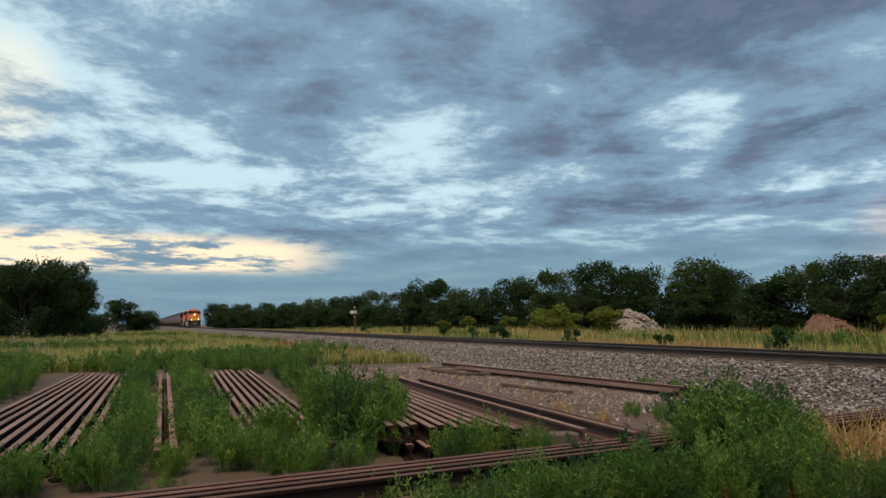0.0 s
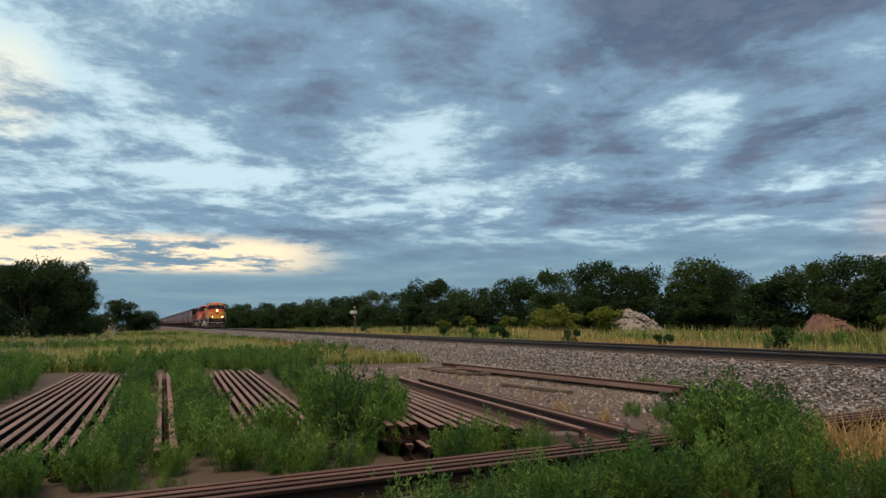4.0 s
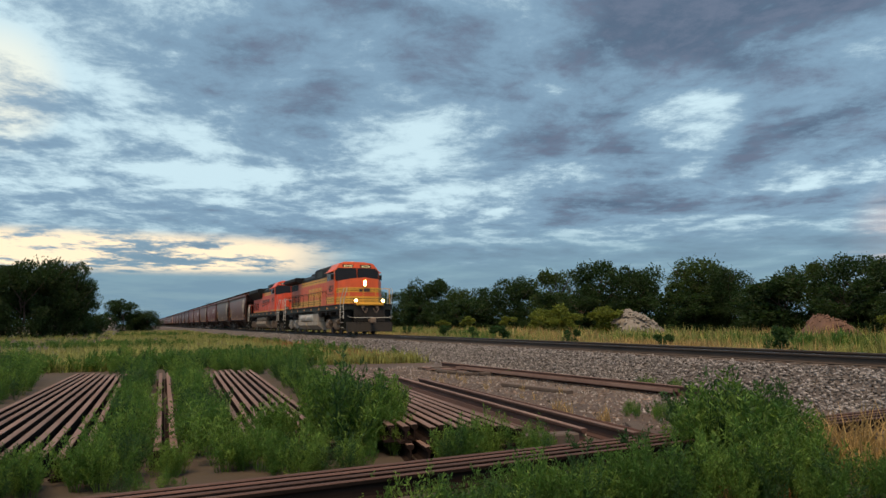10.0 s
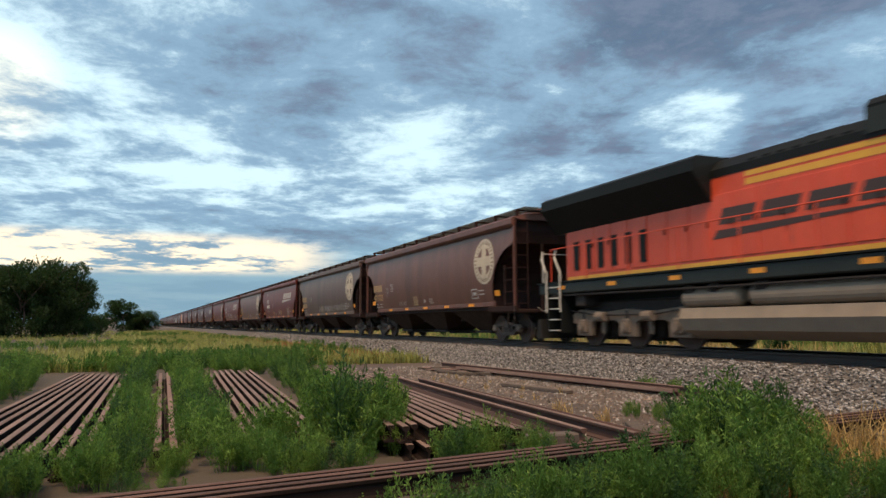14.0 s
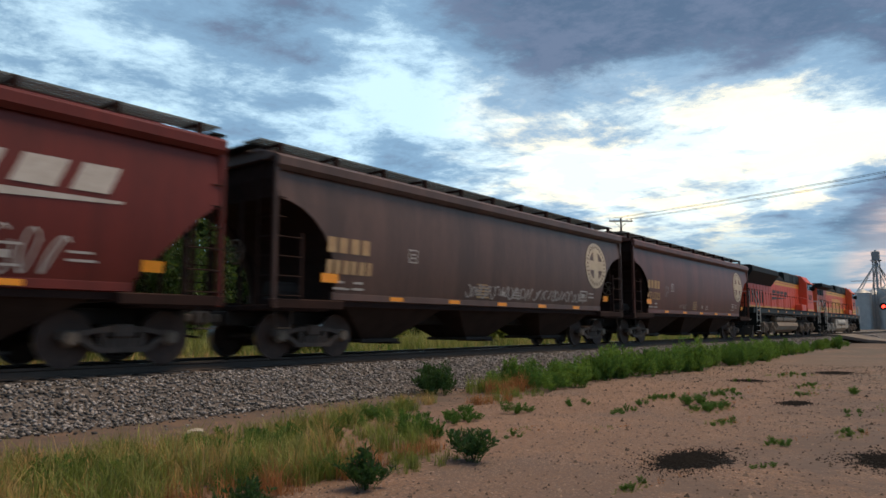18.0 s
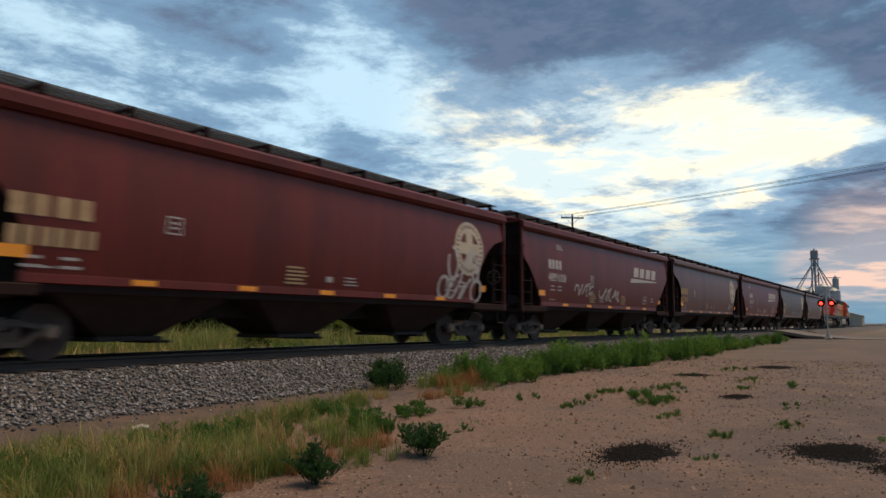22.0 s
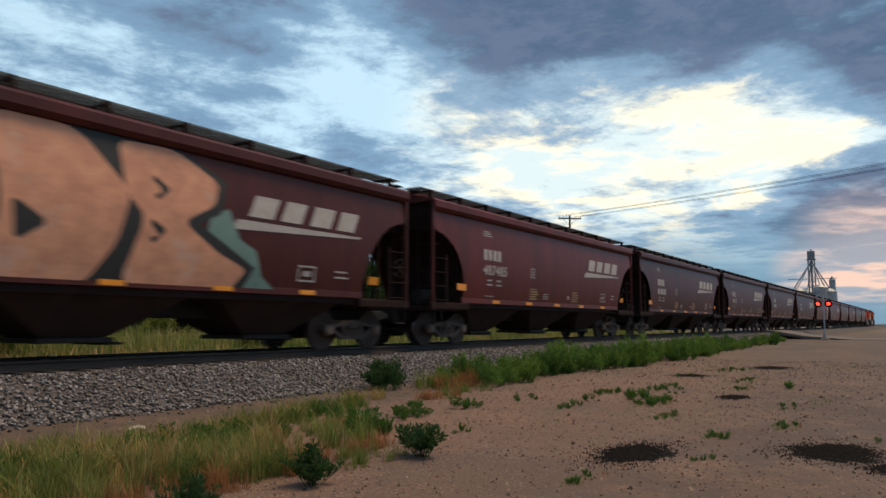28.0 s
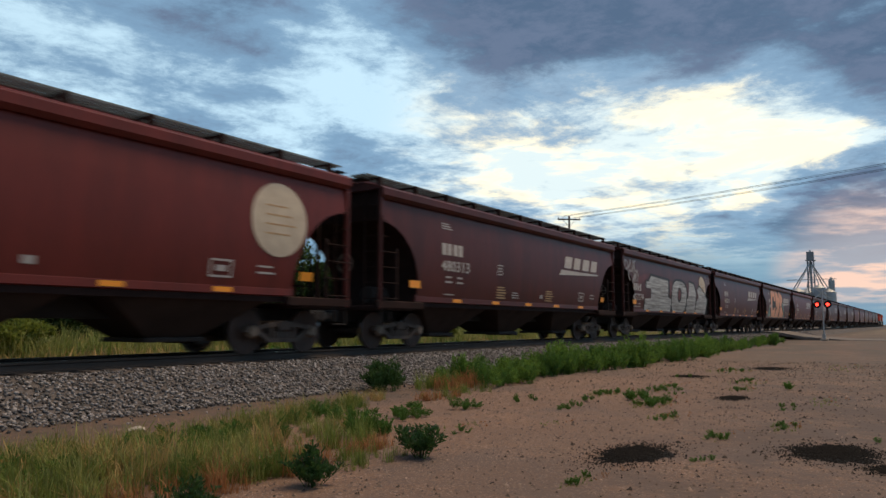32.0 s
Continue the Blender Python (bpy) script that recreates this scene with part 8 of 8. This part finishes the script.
def grain_elevator():
    X, Y = 471, 51
    e = thing("grain_elevator", pose(X, Y, GROUND_Z), "steel grain elevator with leg tower, spouts and bins", "grain elevator")
    H = 45.0
    for dx in (-1.7, 1.7):
        for dy in (-1.7, 1.7):
            part("tower_leg", Shape().box(dx - 0.16, dx + 0.16, dy - 0.16, dy + 0.16, 0, H - 2), M["tower_steel"], e)
    for k in range(14):
        z = 2 + k * 3
        for a, b in (((-1.7, -1.7), (1.7, -1.7)), ((1.7, -1.7), (1.7, 1.7)), ((1.7, 1.7), (-1.7, 1.7)), ((-1.7, 1.7), (-1.7, -1.7))):
            part("girt", Shape().rod((*a, z), (*b, z), 0.09, 4), M["tower_steel"], e)
            part("diagonal_brace", Shape().rod((*a, z), (*b, z + 3), 0.08, 4), M["tower_steel"], e)
    part("leg_casing", Shape().box(-0.7, 0.7, -0.5, 0.5, 0, H, 0.1), M["galvanised"], e)
    part("head_house", Shape().box(-1.9, 1.9, -1.9, 1.9, H - 6, H - 1, 0.2), M["tower_steel"], e)
    part("head_platform", Shape().box(-2.6, 2.6, -2.6, 2.6, H - 6.3, H - 6), M["tower_steel"], e)
    bins = [(2, 10.5, 5.0, 19), (1, -8.5, 4.0, 20), (14, 4, 6.5, 20), (16, -6, 5.0, 18), (-14, 6, 4.5, 20), (-12, -5, 3.5, 22)]
    for x, y, r, h in bins:
        prof = Shape()
        n, k = 28, 9
        for j in range(k + 1):
            prof.v += [(x + r * math.cos(6.28319 * i / n), y + r * math.sin(6.28319 * i / n), h * j / k) for i in range(n)]
        prof.f = [(j * n + i, j * n + (i + 1) % n, (j + 1) * n + (i + 1) % n, (j + 1) * n + i) for j in range(k) for i in range(n)]
        bin_ = part("grain_bin", prof, M["galvanised"], e, "galvanised round grain bin")
        roof = Shape()
        roof.v = [(x + (r + 0.2) * math.cos(6.28319 * i / n), y + (r + 0.2) * math.sin(6.28319 * i / n), h) for i in range(n)] + [(x + 0.8 * math.cos(6.28319 * i / n), y + 0.8 * math.sin(6.28319 * i / n), h + r * 0.5) for i in range(n)]
        roof.f = [(i, (i + 1) % n, n + (i + 1) % n, n + i) for i in range(n)] + [tuple(range(n, 2 * n))]
        part("bin_roof", roof, M["galvanised"], bin_)
        part("spout", Shape().rod((0, 0, H - 7), (x, y, h + r * 0.5 + 0.3), 0.32, 8), M["galvanised"], e, "steel grain spout")
    part("distributor", Shape().rod((0, 0, H - 9.5), (0, 0, H - 7), 1.5, 10, 0.7), M["galvanised"], e)
    part("catwalk", Shape().box(-0.5, 0.5, -13, 13, 27.5, 27.8), M["tower_steel"], e)
    hopper_bin = part("overhead_bin", Shape().rod((4, -10.0, 19), (4, -10.0, 27), 1.7, 14), M["galvanised"], e)
    part("bin_roof", Shape().rod((4, -10.0, 27), (4, -10.0, 29), 1.7, 14, 0.3), M["galvanised"], hopper_bin)


def far_sheds():
    wall = material("beige_metal_siding", (0.42, 0.37, 0.30), (0.32, 0.28, 0.23), scale=1, fine=6, rough=0.7)
    roof = material("pale_metal_roof", (0.35, 0.35, 0.35), (0.27, 0.27, 0.27), scale=1, rough=0.5, metal=0.4)
    for x, y, a, b, h in ((330, 24, 14, 9, 4.2), (405, 34, 10, 8, 3.6)):
        s = thing("shed", pose(x, y, GROUND_Z), "low beige metal-sided shed beside the line", "shed", group="far sheds")
        part("wall", Shape().prism([(-b / 2, 0), (b / 2, 0), (b / 2, h), (0, h + 1.3), (-b / 2, h)], -a / 2, a / 2, "x"), wall, s)
        part("roof", Shape().prism([(-b / 2 - 0.3, h - 0.05), (0, h + 1.35), (b / 2 + 0.3, h - 0.05), (b / 2 + 0.3, h + 0.1), (0, h + 1.5), (-b / 2 - 0.3, h + 0.1)], -a / 2 - 0.3, a / 2 + 0.3, "x"), roof, s)
        part("door", Shape().box(-a / 2 - 0.06, -a / 2 - 0.01, -1.5, 1.5, 0, 3.0), roof, s)
    van = thing("parked_van", pose(-215, -7.2, GROUND_Z), "small white trailer parked far off in the meadow", "trailer")
    part("body", Shape().box(-4, 4, -1.3, 1.3, 0.7, 3.3, 0.15), M["white_paint"], van)
    for x in (-1.5, 1.5):
        for y in (-1.2, 1.2):
            part("wheel", Shape().lathe((x, y, 0.45), [(0, -0.12), (0.45, -0.12), (0.45, 0.12), (0, 0.12)], 14), M["black"], van)


def crossing_road():
    s = Shape()
    xs = [70.5, 79.5]
    prof = [(-60, GROUND_Z + 0.03), (5, GROUND_Z + 0.03), (8.5, -0.45), (10.9, -0.02), (12.05, -0.02)]
    prof2 = [(13.85, -0.02), (15.0, -0.02), (17.5, -0.45), (21, GROUND_Z + 0.03), (90, GROUND_Z + 0.03)]
    gravel = material("grey_gravel_road", (0.20, 0.175, 0.155), (0.12, 0.105, 0.095), scale=1.2, fine=20, rough=0.95, bump=0.4)
    for pr in (prof, [(12.36, -0.02), (13.52, -0.02)], prof2):
        o = len(s.v)
        for y, z in pr:
            s.v += [(xs[0], y, z), (xs[1], y, z), (xs[0], y, z - 0.25), (xs[1], y, z - 0.25)]
        for k in range(len(pr) - 1):
            b = o + k * 4
            s.f += [(b, b + 1, b + 5, b + 4), (b, b + 4, b + 6, b + 2), (b + 1, b + 3, b + 7, b + 5)]
    ob = part("road", s, gravel)
    tagged(ob, "grey gravel road ramping up to the level crossing", "road", kind="structure")


rail_rows()
M["rubble"] = material("pale_concrete_rubble", (0.30, 0.28, 0.26), (0.11, 0.10, 0.09), scale=2, fine=9, rough=0.95, bump=0.6)
M["red_earth"] = material("reddish_earth_heap", (0.17, 0.10, 0.073), (0.085, 0.05, 0.04), scale=2, fine=14, rough=0.98, bump=0.6)
heap("rubble_heap", -59.5, 46, 6.4, 3.0, 3, M["rubble"], 0.34, 520, "pale heap of broken concrete in the field")
heap("earth_heap", -36.5, 45, 4.0, 2.2, 5, M["red_earth"], 0.16, 260, "reddish heap of dug earth in the field")
heap("earth_heap", 2.2, 8.6, 0.7, 0.10, 6, M["red_earth"], 0.02, 60, "small low mound of sand by the ballast")
ash_patch(7.75, 2.65, 0.95, 0.42, 3, "black burnt ash patch on pinkish earth")
ash_patch(9.0, 0.85, 0.75, 0.62, 4, "black burnt ash patch with weeds on earth")
ash_patch(8.2, 0.2, 0.35, 0.3, 7, "small burnt patch on bare earth")
ash_patch(19.2, 5.0, 0.5, 0.4, 8, "small cinder patch on bare earth")
ash_patch(24.5, 3.9, 1.2, 0.6, 9, "dark cinder patch on bare earth")
ash_patch(14.5, 3.0, 0.35, 0.25, 10, "small cinder patch on bare earth")
yard_pebbles()
spilled_stones()
lit_ = part("paper_litter", Shape().prism([(-0.10, 0), (0.02, 0.035), (0.12, 0.01), (0.12, 0.014), (0.02, 0.04), (-0.10, 0.006)], -0.05, 0.05), M["white_paint"])
lit_.matrix_basis = pose(5.6, 8.35, ground_height(5.6, 8.35) + 0.03, 14, 0, -30) @ Matrix.Scale(0.9, 4)
tagged(lit_, "crumpled white paper litter on the ground", "litter")
whistle_post()
mp_ = part("marker_post", Shape().rod((0, 0, 0), (0, 0, 1.15), 0.045, 8), M["white_paint"])
mp_.location = (32.0, 35.5, GROUND_Z)
tagged(mp_, "slim white marker post in the field beyond the track", "post")
power_pole(73.5, 31.7, 13.3, -50, "wooden utility pole with a crossarm beyond the train")
power_pole(52.0, -19.5, 13.3, 20, "wooden utility pole with a crossarm beside the yard")
wires(73.5, 31.7, 52.0, -19.5, 13.3, 0.4)
power_pole(-91 * math.sin(radians(83.7)) * 1.0, 91 * math.cos(radians(96.3)), 7.2, 90, "old wooden pole before the grove")
crossing_signal()
grain_elevator()
far_sheds()
crossing_road()
# ================= motion: the train rolls through =================
# seconds, place of the first hopper's leading coupler along the track
TRAIN = [(0.0, -240.0), (3.0, -196.2), (6.0, -150.4), (9.0, -102.8), (11.0, -69.8), (12.0, -53.3), (13.4, -30.1), (15.0, -4.1),
         (16.1, 13.6), (17.0, 28.4), (19.0, 61.6), (21.0, 95.2), (23.0, 129.0), (25.0, 163.5), (28.0, 215.6), (30.0, 250.9), (32.0, 285.8)]


def train_at(t):
    ts, xs = [a for a, _ in TRAIN], [b for _, b in TRAIN]
    k = min(max(int(np.searchsorted(ts, t)) - 1, 0), len(ts) - 2)

    def slope(i):
        a, b = max(i - 1, 0), min(i + 1, len(ts) - 1)
        return (xs[b] - xs[a]) / (ts[b] - ts[a])

    h = ts[k + 1] - ts[k]
    u = (t - ts[k]) / h
    return ((2 * u ** 3 - 3 * u * u + 1) * xs[k] + (u ** 3 - 2 * u * u + u) * h * slope(k)
            + (-2 * u ** 3 + 3 * u * u) * xs[k + 1] + (u ** 3 - u * u) * h * slope(k + 1))


def motions():
    times = [i * 0.5 for i in range(65)]
    offsets = [(LOCOS[1], LOCO_LEN[1] / 2), (LOCOS[0], LOCO_LEN[1] + LOCO_LEN[0] / 2 - 0.1)]
    offsets += [(car, -CAR_PITCH * (i + 0.5)) for i, car in enumerate(HOPPERS)]
    for ob, off in offsets:
        walk(ob, [(t, pose(train_at(t) + off, TRACK_Y, 0)) for t in times])
    # wheels of the locomotives and of the cars that pass close by
    for ob in LOCOS + HOPPERS[:16]:
        for w in [o for o in ob.children if "turns" in o]:
            r, at = w["turns"], w.location.copy()
            step = radians(88) * r
            rows, t, s0 = [], 0.0, train_at(0.0)
            total = train_at(32.0) - s0
            n = int(total / step) + 1
            grid = np.linspace(0, 32, 1281)
            way = np.array([train_at(g) - s0 for g in grid])
            for k in range(n + 1):
                d = total * k / n
                rows.append((32.0 if k == n else float(np.interp(d, way, grid)), Matrix.Translation(at) @ Matrix.Rotation(d / r, 4, "Y")))
            walk(w, rows)


motions()
